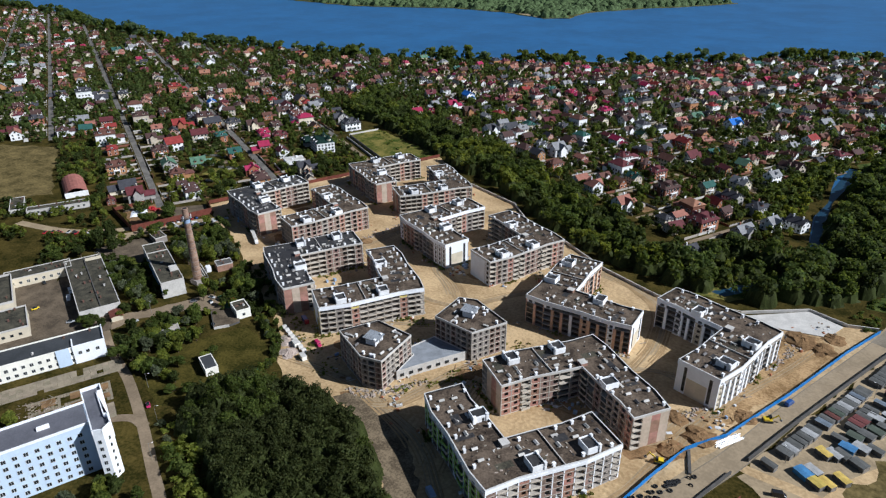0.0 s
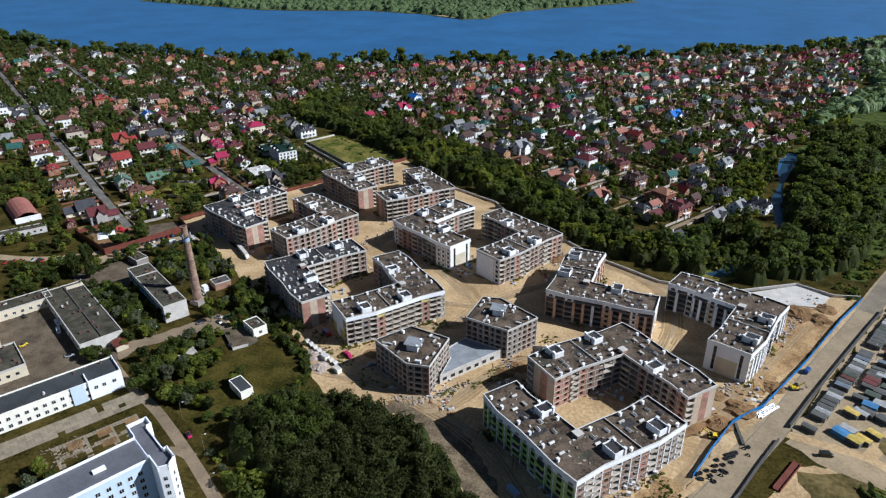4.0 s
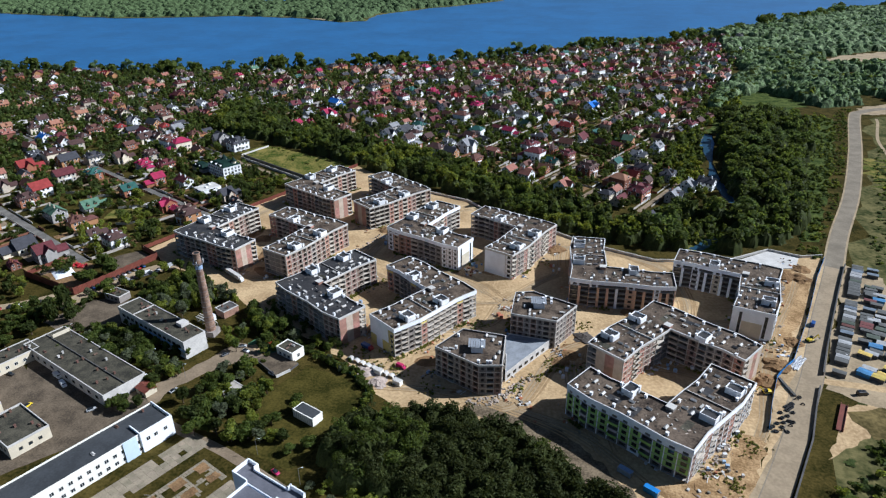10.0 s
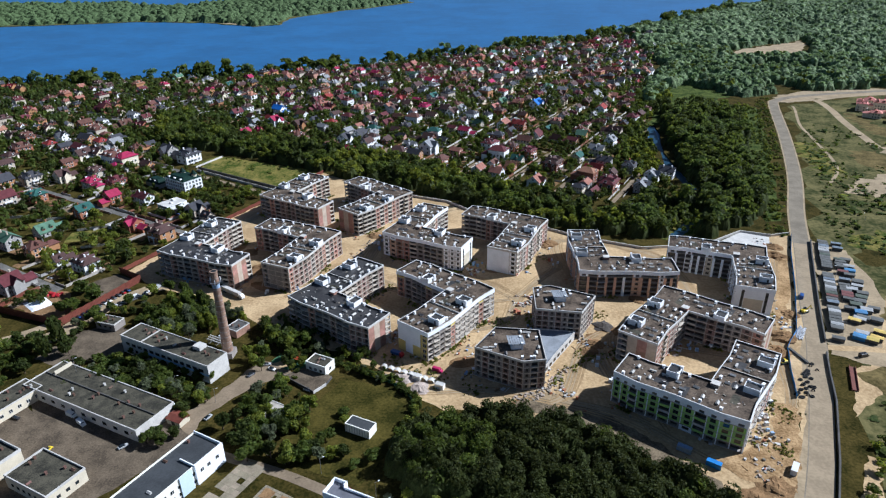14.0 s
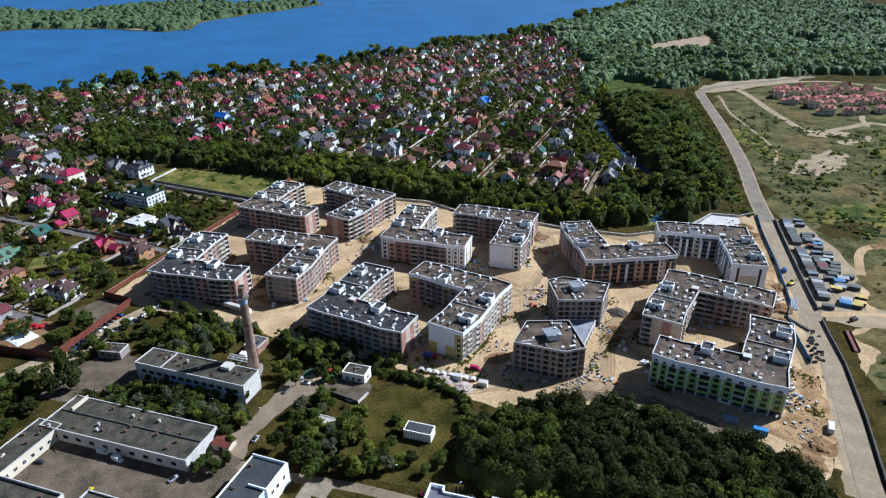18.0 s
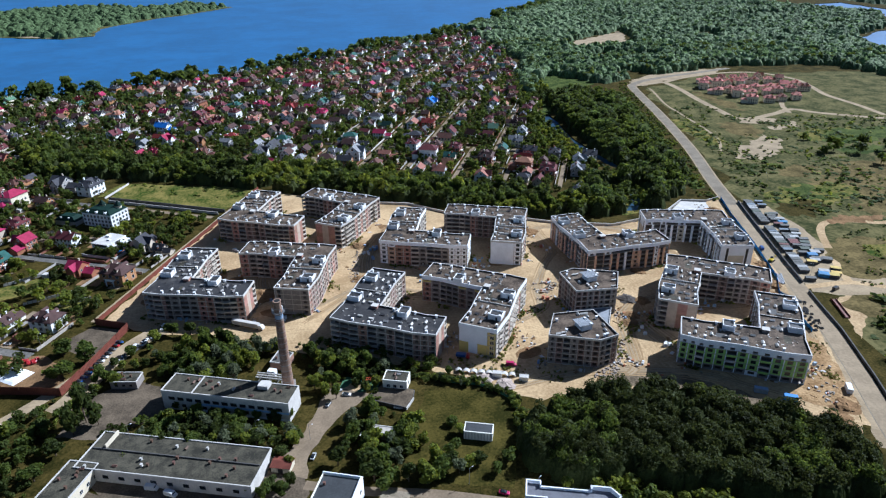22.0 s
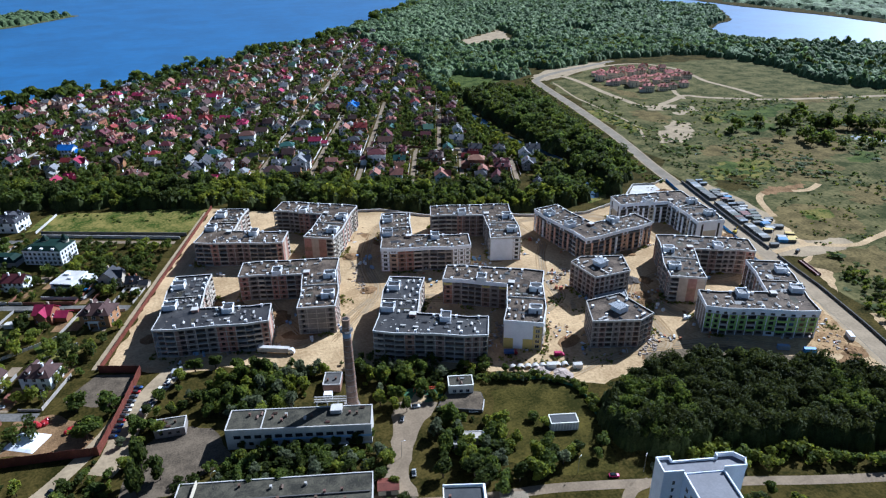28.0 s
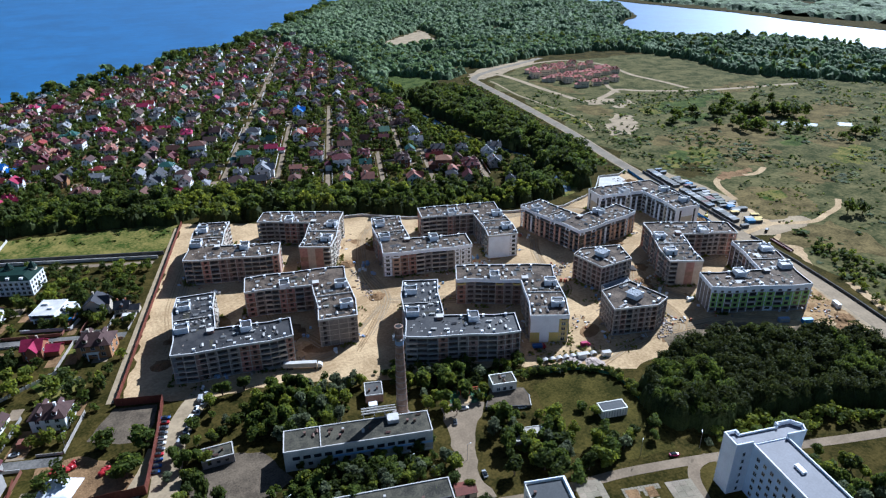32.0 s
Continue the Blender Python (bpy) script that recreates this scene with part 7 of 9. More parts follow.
FIELD = [(-345, 250), (-325, 300), (-392, 345), (-470, 380), (-540, 350), (-550, 312), (-450, 266)]
RCOLS = ["brown"] * 11 + ["maroon"] * 7 + ["slate"] * 6 + ["grey"] * 4 + ["salmon"] * 4 + ["rusty"] * 8 + ["red"] * 2 + ["crimson"] * 2 + ["green", "teal", "orange"]
WCOLS = ["brick"] * 5 + ["white"] * 8 + ["cream"] * 6 + ["beige"] * 4 + ["grey"] + ["salmon"] * 2 + ["orange"] * 5 + ["darkbrick"] * 2


def shore_y(x):
    for (a, b), (c, d) in zip(SHORE, SHORE[1:]):
        if a <= x <= c:
            return b + (d - b) * (x - a) / (c - a)
    return 900


def in_village(x, y):
    if y > shore_y(x) - 38 or inside(x, y, BELT) or inside(x, y, WOODS) or inside(x, y, FIELD):
        return False
    p, q = to_pq(x, y)
    if p > -88 - max(0, q - 560) * 0.24 or p < -2300:
        return False
    if q > 505 and p > -560:
        return True
    if p < -350 and (q > 175 or (q > 15 and p < -600)):
        return not (inside(x, y, CLEAR) or (p > -520 and q > 405))
    return False


def clip_street(ln, step=12.0):
    (x0, y0), (x1, y1), shown = ln
    k = max(1, int(math.hypot(x1 - x0, y1 - y0) / step))
    pts = [(x0 + (x1 - x0) * i / k, y0 + (y1 - y0) * i / k) for i in range(k + 1)]
    keep = [p for p in pts if in_village(*p)]
    return [keep[0], keep[-1], shown] if len(keep) > 1 else None


STREETS = [s for s in map(clip_street, STREETS) if s]
LINED = [s[:2] for s in STREETS if s[2]]
PAVED = len([s for s in STREETS if s[2] and to_pq(*s[0])[0] > -344 and to_pq(*s[1])[0] > -344])
STREETS = [s[:2] for s in STREETS]
for i, ln in enumerate(LINED):
    strip("street", ln, 5.2 if i == 0 else 4.0 if i < PAVED else 5.6, 0.03 + 0.003 * i, M["street"] if i < PAVED else M["greystreet"], "narrow village street between gardens")
hr = random.Random(42)
PLOTS = [(-290, 398), (-278, 455), (-222, 442), (-194, 404), (-212, 380), (-262, 376)]   # open lawns kept free of houses
GRID = {}


def free(x, y, r):
    for i in range(int((x - r) // 20), int((x + r) // 20) + 1):
        for j in range(int((y - r) // 20), int((y + r) // 20) + 1):
            for hx, hy, rr in GRID.get((i, j), ()):
                if (hx - x) ** 2 + (hy - y) ** 2 < (r + rr) ** 2:
                    return False
    return True


def take(x, y, r):
    GRID.setdefault((int(x // 20), int(y // 20)), []).append((x, y, r))


for h in HOUSES:
    take(h[0], h[1], 7.5 * h[6])
take(-229.6, 468, 15)
take(-243, 518, 17)
take(-271, 523, 10)
for (x0, y0), (x1, y1) in STREETS:
    L = math.hypot(x1 - x0, y1 - y0)
    ang = math.degrees(math.atan2(y1 - y0, x1 - x0))
    nx, ny = -(y1 - y0) / L, (x1 - x0) / L
    for side in (-1, 1):
        d = hr.uniform(4, 12)
        while d < L:
            for depth in (12.5, 36):
                west = to_pq(x0, y0)[0] < -344 and to_pq(x0 + (x1 - x0) * d / L, 0)[0] > -1e9 and abs(ang - 65) > 5
                if depth > 20 and hr.random() < (0.9 if not west else 0.3):
                    continue
                off = side * (depth + hr.uniform(-4, 7))
                x, y = x0 + (x1 - x0) * d / L + nx * off, y0 + (y1 - y0) * d / L + ny * off
                close = -475 < x < -170 and y < 625 and to_pq(x, y)[1] < 510
                if inside(x, y, PLOTS) or (x < -560 and hr.random() < 0.55):
                    continue
                if close and hr.random() < 0.45:
                    continue
                if in_village(x, y) and free(x, y, 10.0 if close else 7.0) and not any(near_line(x, y, s, 8.0) for s in STREETS) and not any(near_line(x, y, s, 12.0) for s in LINED):
                    s = hr.uniform(0.82, 1.2)
                    if close:
                        s *= 1.2
                    put_house(x, y, ang + hr.choice((0, 90)) + hr.uniform(-9, 9), hr.randrange(10), hr.choice(RCOLS), hr.choice(WCOLS), s)
                    take(x, y, 7.0 * s)
            d += hr.uniform(21, 33)
HOUSES.sort(key=lambda h: (-h[7], math.hypot(h[0] + 120, h[1] - 300)))
WALLTXT = {"brick": "brick", "white": "white", "cream": "cream", "orange": "orange brick", "beige": "beige", "salmon": "salmon", "grey": "grey", "darkbrick": "dark brick"}
rows = {}


def batch(me, mats_, m, store):
    """Adds a mesh at a pose to arrays that become one object."""
    n = len(me.vertices)
    co = np.empty(n * 3)
    me.vertices.foreach_get("co", co)
    co = co.reshape(-1, 3) @ np.array(m.to_3x3()).T + np.array(m.translation)
    base = store["n"]
    store["co"].append(co)
    for p in me.polygons:
        store["f"].append([base + v for v in p.vertices])
        store["m"].append(mats_[p.material_index])
    store["n"] += n


def flush(name, store, mats_, label, category):
    me = bpy.data.meshes.new(name)
    me.from_pydata(np.concatenate(store["co"]).tolist(), [], store["f"])
    for m_ in mats_:
        me.materials.append(m_)
    me.polygons.foreach_set("material_index", store["m"])
    return tagged(new(name, me), label, category, kind="stuff")


far = {"n": 0, "co": [], "f": [], "m": []}
FARM = list(ROOFS.values()) + list(WALLS.values()) + [M["glass"], M["white"]]
RI, WI = {k: i for i, k in enumerate(ROOFS)}, {k: i + len(ROOFS) for i, k in enumerate(WALLS)}
made = 0
for x, y, rz, k, roof, wall, s, detail in HOUSES:
    wm, rm, pm, fm, L, W, H, R = ARCH[k]
    mt = pose(x, y, 0.0, 0, 0, rz) @ Matrix.Scale(s, 4)
    if made < 185:
        made += 1
        b = tagged(empty("house", x, y, 0, rz), WALLTXT[wall] + " village house with a " + {"slate": "dark slate", "rusty": "rust-brown"}.get(roof, roof) + (" hipped roof" if k in (2, 3, 7) else " pitched roof"), "house", "village houses")
        sc = Matrix.Scale(s, 4)
        if detail == 2 and made <= 8:
            shared("wall", pm, (WALLS[wall], M["glass"], WALLS["white"]), b, sc)
            for sd, px_ in ((90, L / 2), (-90, -L / 2)):
                for z in (1.2, 4.1):
                    for t in (-W * 0.24, W * 0.24):
                        o = new("window", FRAMED)
                        o.parent = b
                        o.matrix_basis = sc @ pose(px_, t, z, 0, 0, sd)
            for sd, py in ((0, -W / 2), (180, W / 2)):
                for z in (1.2, 4.1):
                    if z + 1.4 < H:
                        for t in (-L * 0.28, 0.0, L * 0.28):
                            o = new("window", FRAMED)
                            o.parent = b
                            o.matrix_basis = sc @ pose(t, py, z, 0, 0, sd)
        else:
            shared("wall", wm, (WALLS[wall], M["glass"], WALLS["white"]), b, sc)
        trio = (ROOFS[roof], WALLS["white"] if wall in ("white", "cream") else WALLS["beige"] if k % 2 else WALLS["brick"], M["glass"])
        top_ = shared("roof", BITS[k][0], trio, b, sc)
        for nm_, me_ in BITS[k][1]:
            if made < 100:
                shared(nm_, me_, trio, top_, Matrix())
    else:
        batch(fm if math.hypot(x, y - 200) < 850 else pm, (WI[wall], len(FARM) - 2, WI["white"]), mt, far)
        batch(rm, (RI[roof], WI["beige"], len(FARM) - 2), mt, far)
flush("far_houses", far, FARM, "many small village houses with coloured roofs among trees", "houses")

# white flat-roofed villa
v = tagged(empty("villa", -229.6, 468, 0, -30), "white modern flat-roofed villa with recessed dark glass", "house")
part("ground_storey", boxes((-6.6, 6.6, -7.5, 8.2, 0, 3.2)), WALLS["white"], v)
part("upper_floor", boxes((-7, 7, -9, 8.6, 3.2, 3.6)), WALLS["white"], v)
part("upper_core", boxes((-6.6, 6.6, -7.4, 8.2, 3.6, 6.3)), M["anthracite"], v, "dark recessed glazing")
for x0, x1, y0, y1 in ((-7, -6.4, -9, 8.6), (6.4, 7, -9, -2), (6.4, 7, 3.5, 8.6), (-2.5, 6.4, 8.0, 8.6)):
    part("upper_wall", boxes((x0, x1, y0, y1, 3.6, 6.3)), WALLS["white"], v)
part("roof", boxes((-7.2, 7.2, -9.2, 8.8, 6.3, 6.7)), WALLS["white"], v)
part("roof_deck", boxes((-6.8, 6.8, -8.8, 8.4, 6.7, 6.76)), M["palecon"], v, "flat pale roof deck")
part("wing", boxes((7, 13, 0.5, 8.4, 0, 5.2)), WALLS["white"], v)
part("window", boxes((12.95, 13.06, 2, 6.5, 2.6, 4.4)), M["glass"], v)
part("porch", boxes((3.2, 8.8, -9, -1.5, 0, 3.1)), M["anthracite"], v, "dark clad porch")
part("garage_door", boxes((-5.6, 1.5, -7.6, -7.45, 0.2, 2.6)), M["anthracite"], v)
for i, (x, y, h, w) in enumerate(((-238, 482, 1.1, 1.6), (-228, 478, 0.9, 1.2))):
    part("roof_box", boxes((-w, w, -0.9, 0.9, 6.8, 6.8 + h)), M["vent"], v).matrix_basis = pose(-3 + i * 5, 3 - i * 5, 0)
tagged(place(part("pool_cover", boxes((-2.2, 2.2, -4.5, 4.5, 0.05, 0.5)), M["blue"]), pose(-219, 461, 0, 0, 0, -30)), "bright blue pool cover beside the villa", "pool")
strip("garden_wall", [(-246, 457.5), (-222, 445.5), (-216, 455)], 0.4, 0, M["palecon"], "pale wall in front of the villa", "wall", 1.9)

# mansion with a dark green mansard roof and turrets
mn = tagged(empty("mansion", -243.4, 518, 0, -28.6), "white three-storey mansion with dark green roofs and turrets", "house")
part("wall", boxes((-13.3, 13.3, -9, 9, 0, 10.6)), WALLS["white"], mn)
for z in (3.1, 6.3, 10.3):
    part("cornice", boxes((-13.6, 13.6, -9.3, 9.3, z, z + 0.3)), WALLS["white"], mn)
for z in (1.0, 4.1, 7.2):
    for i in range(8):
        win_part(mn, FRAMED, -11.4 + i * 3.25, -9, z, 0, 1.1, 1.15)
    for i in range(5):
        win_part(mn, FRAMED, 13.3, -6.8 + i * 3.4, z, 90, 1.1, 1.15)
GREENROOF = mat("dark_green_roof_sheet", (0.01, 0.027, 0.021), 0.7, 0.2, 4, spec=0.12)
rb_ = bmesh.new()
box(rb_, -13.7, 13.7, -9.4, 9.4, 10.6, 13.0, top=0.62)
mr_ = part("roof", rb_, GREENROOF, mn, "dark green mansard roof")
for x in (-8, 0, 8):
    part("dormer", boxes((x - 1.0, x + 1.0, -8.8, -6.5, 10.7, 12.2)), WALLS["white"], mr_)
for x, y in ((9.5, 4.5), (-4.0, 3.0)):
    t_ = part("turret", taper(8, 2.4, 2.4, 0, 13.6), WALLS["cream"], mn)
    t_.matrix_basis = pose(x, y, 0)
    part("turret_roof", taper(8, 3.0, 0.15, 13.6, 17.6), GREENROOF, t_)
ax_ = tagged(empty("annex", -271, 523.5, 0, -27), "low annex with a dark green roof beside the mansion", "house")
part("wall", boxes((-9.5, 9.5, -5.5, 5.5, 0, 3.8)), WALLS["grey"], ax_)
ab_ = bmesh.new()
box(ab_, -10, 10, -6, 6, 3.8, 7.0, top=0.55)
part("roof", ab_, GREENROOF, ax_)
for x in (-4, 3):
    part("dormer", boxes((x - 0.8, x + 0.8, -4.6, -2.5, 4.6, 6.4)), WALLS["white"], ax_)
sheet("garden_lawn", [(-266, 578), (-256, 603), (-250, 610), (-247, 606), (-256, 580)], 0.036, M["meadow"], "sunny garden lawn beside a grey house", "lawn", step=3, amp=0.4, seed=41)
strip("garden_wall", [(-258, 572), (-246, 606)], 0.5, 0, M["palecon"], "pale garden wall at the meadow edge", "wall", 1.6)

# terraced estate with salmon roofs far along the road
est = {"n": 0, "co": [], "f": [], "m": []}
er = random.Random(8)
ESTP = [(470, 860), (540, 905), (600, 905), (625, 815), (560, 740), (470, 730)]
for i in range(8):
    for j in range(7):
        x, y = 462 + i * 22 + j * 3 + er.uniform(-2, 2), 722 + j * 24 + (j // 2) * 14 + i * 2 + er.uniform(-3, 3)
        if inside(x, y, ESTP):
            k = er.choice((2, 3, 5, 7))
            mt = pose(x, y, 0, 0, 0, 65 + er.choice((0, 90))) @ Matrix.Scale(er.uniform(0.95, 1.15), 4)
            batch(ARCH[k][3], (WI["cream"], len(FARM) - 2, WI["white"]), mt, est)
            batch(ARCH[k][1], (RI[er.choice(("coral", "coral", "coral", "coral", "salmon"))], WI["orange"], len(FARM) - 2), mt, est)
flush("terraced_estate", est, FARM, "estate of alike salmon-roofed houses in a ring road", "houses")

# garden walls and sheds
gd, gp_ = bmesh.new(), bmesh.new()
for (x0, y0), (x1, y1) in STREETS:
    L = math.hypot(x1 - x0, y1 - y0)
    nx, ny = -(y1 - y0) / L, (x1 - x0) / L
    ang = math.degrees(math.atan2(y1 - y0, x1 - x0))
    for side in (-1, 1):
        d = 0
        while d < L - 12:
            w = hr.uniform(9, 18)
            x, y = x0 + (x1 - x0) * (d + w / 2) / L + nx * side * 4.2, y0 + (y1 - y0) * (d + w / 2) / L + ny * side * 4.2
            if in_village(x, y) and hr.random() < (0.6 if [(x0, y0), (x1, y1)] in LINED else 0.3):
                box(gd, -w / 2 + 0.4, w / 2 - 0.4, -0.1, 0.1, 0, hr.uniform(1.3, 2.1), mi=hr.randrange(4), rz=ang, at=(x, y))
            if hr.random() < 0.7:
                bx, by = x0 + (x1 - x0) * d / L + nx * side * 18, y0 + (y1 - y0) * d / L + ny * side * 18
                if in_village(bx, by) and free(bx, by, 2) and math.hypot(bx, by - 200) < 800:
                    box(gd, -0.09, 0.09, -13.5, 13.5, 0, hr.uniform(1.3, 2.0), mi=hr.randrange(4), rz=ang, at=(bx, by))
            if hr.random() < 0.35:
                sx, sy = x + nx * side * hr.uniform(8, 24), y + ny * side * hr.uniform(8, 24)
                if in_village(sx, sy) and free(sx, sy, 3):
                    box(gd, -2.5, 2.5, -2, 2, 0, 2.6, mi=hr.randrange(4), rz=ang + hr.uniform(-5, 5), at=(sx, sy), top=0.92)
                    take(sx, sy, 2.5)
            for k_ in range(3):
                a0, a1, o0 = d + hr.uniform(0, w * 0.4), d + hr.uniform(w * 0.6, w), hr.uniform(5, 34)
                c_ = ((a0 + a1) / 2, side * (o0 + 4))
                gx, gy = x0 + (x1 - x0) * c_[0] / L + nx * c_[1], y0 + (y1 - y0) * c_[0] / L + ny * c_[1]
                if in_village(gx, gy) and math.hypot(gx, gy - 200) < 900:
                    zz = 0.055 + hr.random() * 0.03
                    box(gp_, -(a1 - a0) / 2, (a1 - a0) / 2, -hr.uniform(3, 6.5), hr.uniform(3, 6.5), 0.0, zz, mi=hr.choice((0, 0, 0, 1, 2, 3)), rz=ang + hr.uniform(-3, 3), at=(gx, gy))
            d += w
tagged(part("garden_plots", gp_, [M["lawn"], M["grass"], M["soil"], M["street"]]), "lawns, beds and paved corners of village gardens", "gardens", kind="stuff")
tagged(part("garden_walls", gd, [M["palecon"], M["concrete"], WALLS["grey"], WALLS["darkbrick"]]), "garden walls and small sheds between village plots", "walls", kind="stuff")
for i, ln in enumerate(([(-283, 421), (-248, 438)], [(-326, 436), (-303, 447)], [(-262, 392), (-232, 404)], [(-300, 498), (-276, 506)], [(-240, 385), (-222, 392)], [(-352, 440), (-330, 448)])):
    fw_ = tagged(empty("garden_fence"), "white panelled garden fence between plots", "fence", "garden fences")
    L = math.hypot(ln[1][0] - ln[0][0], ln[1][1] - ln[0][1])
    a = math.degrees(math.atan2(ln[1][1] - ln[0][1], ln[1][0] - ln[0][0]))
    for j in range(int(L / 2.6)):
        t = (j + 0.5) * 2.6 / L
        part("panel", boxes((-1.15, 1.15, -0.06, 0.06, 0, 1.9)), M["palecon"], fw_).matrix_basis = pose(ln[0][0] + (ln[1][0] - ln[0][0]) * t, ln[0][1] + (ln[1][1] - ln[0][1]) * t, 0, 0, 0, a)
for i, pl in enumerate(([(-285, 418), (-252, 434), (-262, 408), (-280, 400)], [(-330, 432), (-306, 444), (-296, 428), (-318, 418)], [(-286, 500), (-262, 510), (-258, 494), (-280, 486)], [(-232, 425), (-214, 430), (-222, 404), (-236, 396)], [(-246, 400), (-228, 408), (-222, 384), (-240, 378)], [(-240, 545), (-262, 552), (-276, 542), (-262, 538)])):
    sheet("garden_lawn", pl, 0.032, M["meadow"], "sunny garden lawn between houses", "lawn", step=4, amp=0.8, seed=i)
GARDENS = [[(-285, 418), (-252, 434), (-262, 408), (-280, 400)], [(-330, 432), (-306, 444), (-296, 428), (-318, 418)], [(-232, 425), (-214, 430), (-222, 404), (-236, 396)]]
# low works by the dry field
flat_block("low_works", -300, 283, 62, 44, 9, 4.2, M["palecon"], M["oldroof"], "low pale works buildings by a dry field", rows=(("s", 1.6, 4, WIN, 1, 0.9),), vents=5, seed=51)
flat_block("low_works", -330, 265, -25, 30, 10, 4.2, M["palecon"], M["oldroof"], "low pale works buildings by a dry field", vents=3, seed=52)
bn = tagged(empty("barn", -337, 314, 0, -22), "round-roofed pinkish metal barn", "barn")
bm = bmesh.new()
prev = None
for i in range(11):
    a = math.pi * i / 10
    rowv = [bm.verts.new((sx * 22, 9 * math.cos(a), 7.5 * math.sin(a))) for sx in (-1, 1)]
    if prev:
        bm.faces.new((prev[0], prev[1], rowv[1], rowv[0]))
    prev = rowv
part("roof", bm, ROOFS["salmon"], bn)
part("end_wall", prism(bmesh.new(), [(21.6, -8.8), (22, -8.8), (22, 8.8), (21.6, 8.8)], 0, 4.5), WALLS["white"], bn)

# ---- trees ----
def crown_proto(seed, blobs, leaves, size, tall=1.0, core=True, rough=0.6):
    """Leaf sprays over a heap of lobes; each row is the four corners of a spray. The crown fills about -1..1."""
    r = np.random.RandomState(seed)
    quads = []
    cs, rs = [], []
    for b in range(blobs):
        a, h = r.uniform(0, 6.283), r.uniform(-0.55, 0.7)
        d = 0.62 * math.sqrt(max(0.05, 1 - h * h)) * r.uniform(0.35, 1.0)
        cs.append((math.cos(a) * d, math.sin(a) * d, h))
        rs.append(r.uniform(0.30, 0.48))
    for c, rad in zip(cs, rs):
        n = r.normal(size=(leaves, 3))
        n[:, 2] = np.abs(n[:, 2]) * 0.9 + n[:, 2] * 0.35
        n /= np.linalg.norm(n, axis=1)[:, None]
        p = np.array(c) + n * rad * r.uniform(0.75, 1.12, (leaves, 1))
        m = n + r.normal(size=(leaves, 3)) * rough
        m /= np.linalg.norm(m, axis=1)[:, None]
        t = np.cross(m, r.normal(size=(leaves, 3)))
        t /= np.linalg.norm(t, axis=1)[:, None]
        u = np.cross(m, t)
        s = size * r.uniform(0.6, 1.25, (leaves, 1))
        quads.append(np.stack([p - t * s - u * s * 0.7, p + t * s - u * s * 0.5, p + t * s * 0.8 + u * s * 0.7, p - t * s * 0.7 + u * s * 0.6], 1))
        if core:
            k = rad * 0.8
            cv = np.array([[x, y, z] for x in (-1, 1) for y in (-1, 1) for z in (-1, 1)]) * k * 0.62 + np.array(c)
            quads.append(cv[np.array([[0, 1, 3, 2], [4, 6, 7, 5], [0, 4, 5, 1], [2, 3, 7, 6], [0, 2, 6, 4], [1, 5, 7, 3]])])
    q = np.concatenate(quads)
    q[:, :, 2] *= tall
    return q


def trunk_quads(r0, r1, z0, z1, lean=0.0):
    q = []
    for i in range(5):
        a, b = 2 * math.pi * i / 5, 2 * math.pi * (i + 1) / 5
        q.append([[math.cos(a) * r0, math.sin(a) * r0, z0], [math.cos(b) * r0, math.sin(b) * r0, z0], [math.cos(b) * r1 + lean, math.sin(b) * r1, z1], [math.cos(a) * r1 + lean, math.sin(a) * r1, z1]])
    return np.array(q)


def limb_quads(seed, n=5):
    r = np.random.RandomState(seed)
    out = []
    for i in range(n):
        a = r.uniform(0, 6.283)
        t = trunk_quads(0.05, 0.02, 0, 0.75)
        rot = np.array(Euler((0, r.uniform(0.5, 1.0), a)).to_matrix())
        out.append(t @ rot.T + np.array([0, 0, -0.7 + 0.12 * i]))
    return np.concatenate(out)


def quad_mesh(name, q, mi=None):
    n = len(q)
    me = bpy.data.meshes.new(name)
    me.vertices.add(n * 4)
    me.vertices.foreach_set("co", q.reshape(-1).astype(np.float32))
    me.loops.add(n * 4)
    me.loops.foreach_set("vertex_index", np.arange(n * 4, dtype=np.int32))
    me.polygons.add(n)
    me.polygons.foreach_set("loop_start", np.arange(0, n * 4, 4, dtype=np.int32))
    if mi is not None:
        me.polygons.foreach_set("material_index", mi.astype(np.int32))
    me.update()
    me.validate()
    return me


FINE = [crown_proto(80 + s, 15, 62, 0.075, core=False, rough=0.5) for s in range(6)]
NEAR = [crown_proto(s, 12, 38, 0.118) for s in range(6)]
MIDP = [crown_proto(20 + s, 9, 21, 0.165, core=False) for s in range(7)]
BROADP = [crown_proto(90 + s, 12, 30, 0.125, core=False, rough=0.5) for s in range(6)]
LOWP_ = [crown_proto(40 + s, 8, 13, 0.23, core=False, rough=0.3) for s in range(6)]
FARP = [crown_proto(60 + s, 6, 7, 0.33, core=False, rough=0.12) for s in range(5)]
TINY = [crown_proto(70 + s, 5, 5, 0.38, core=False, rough=0.15) for s in range(5)]


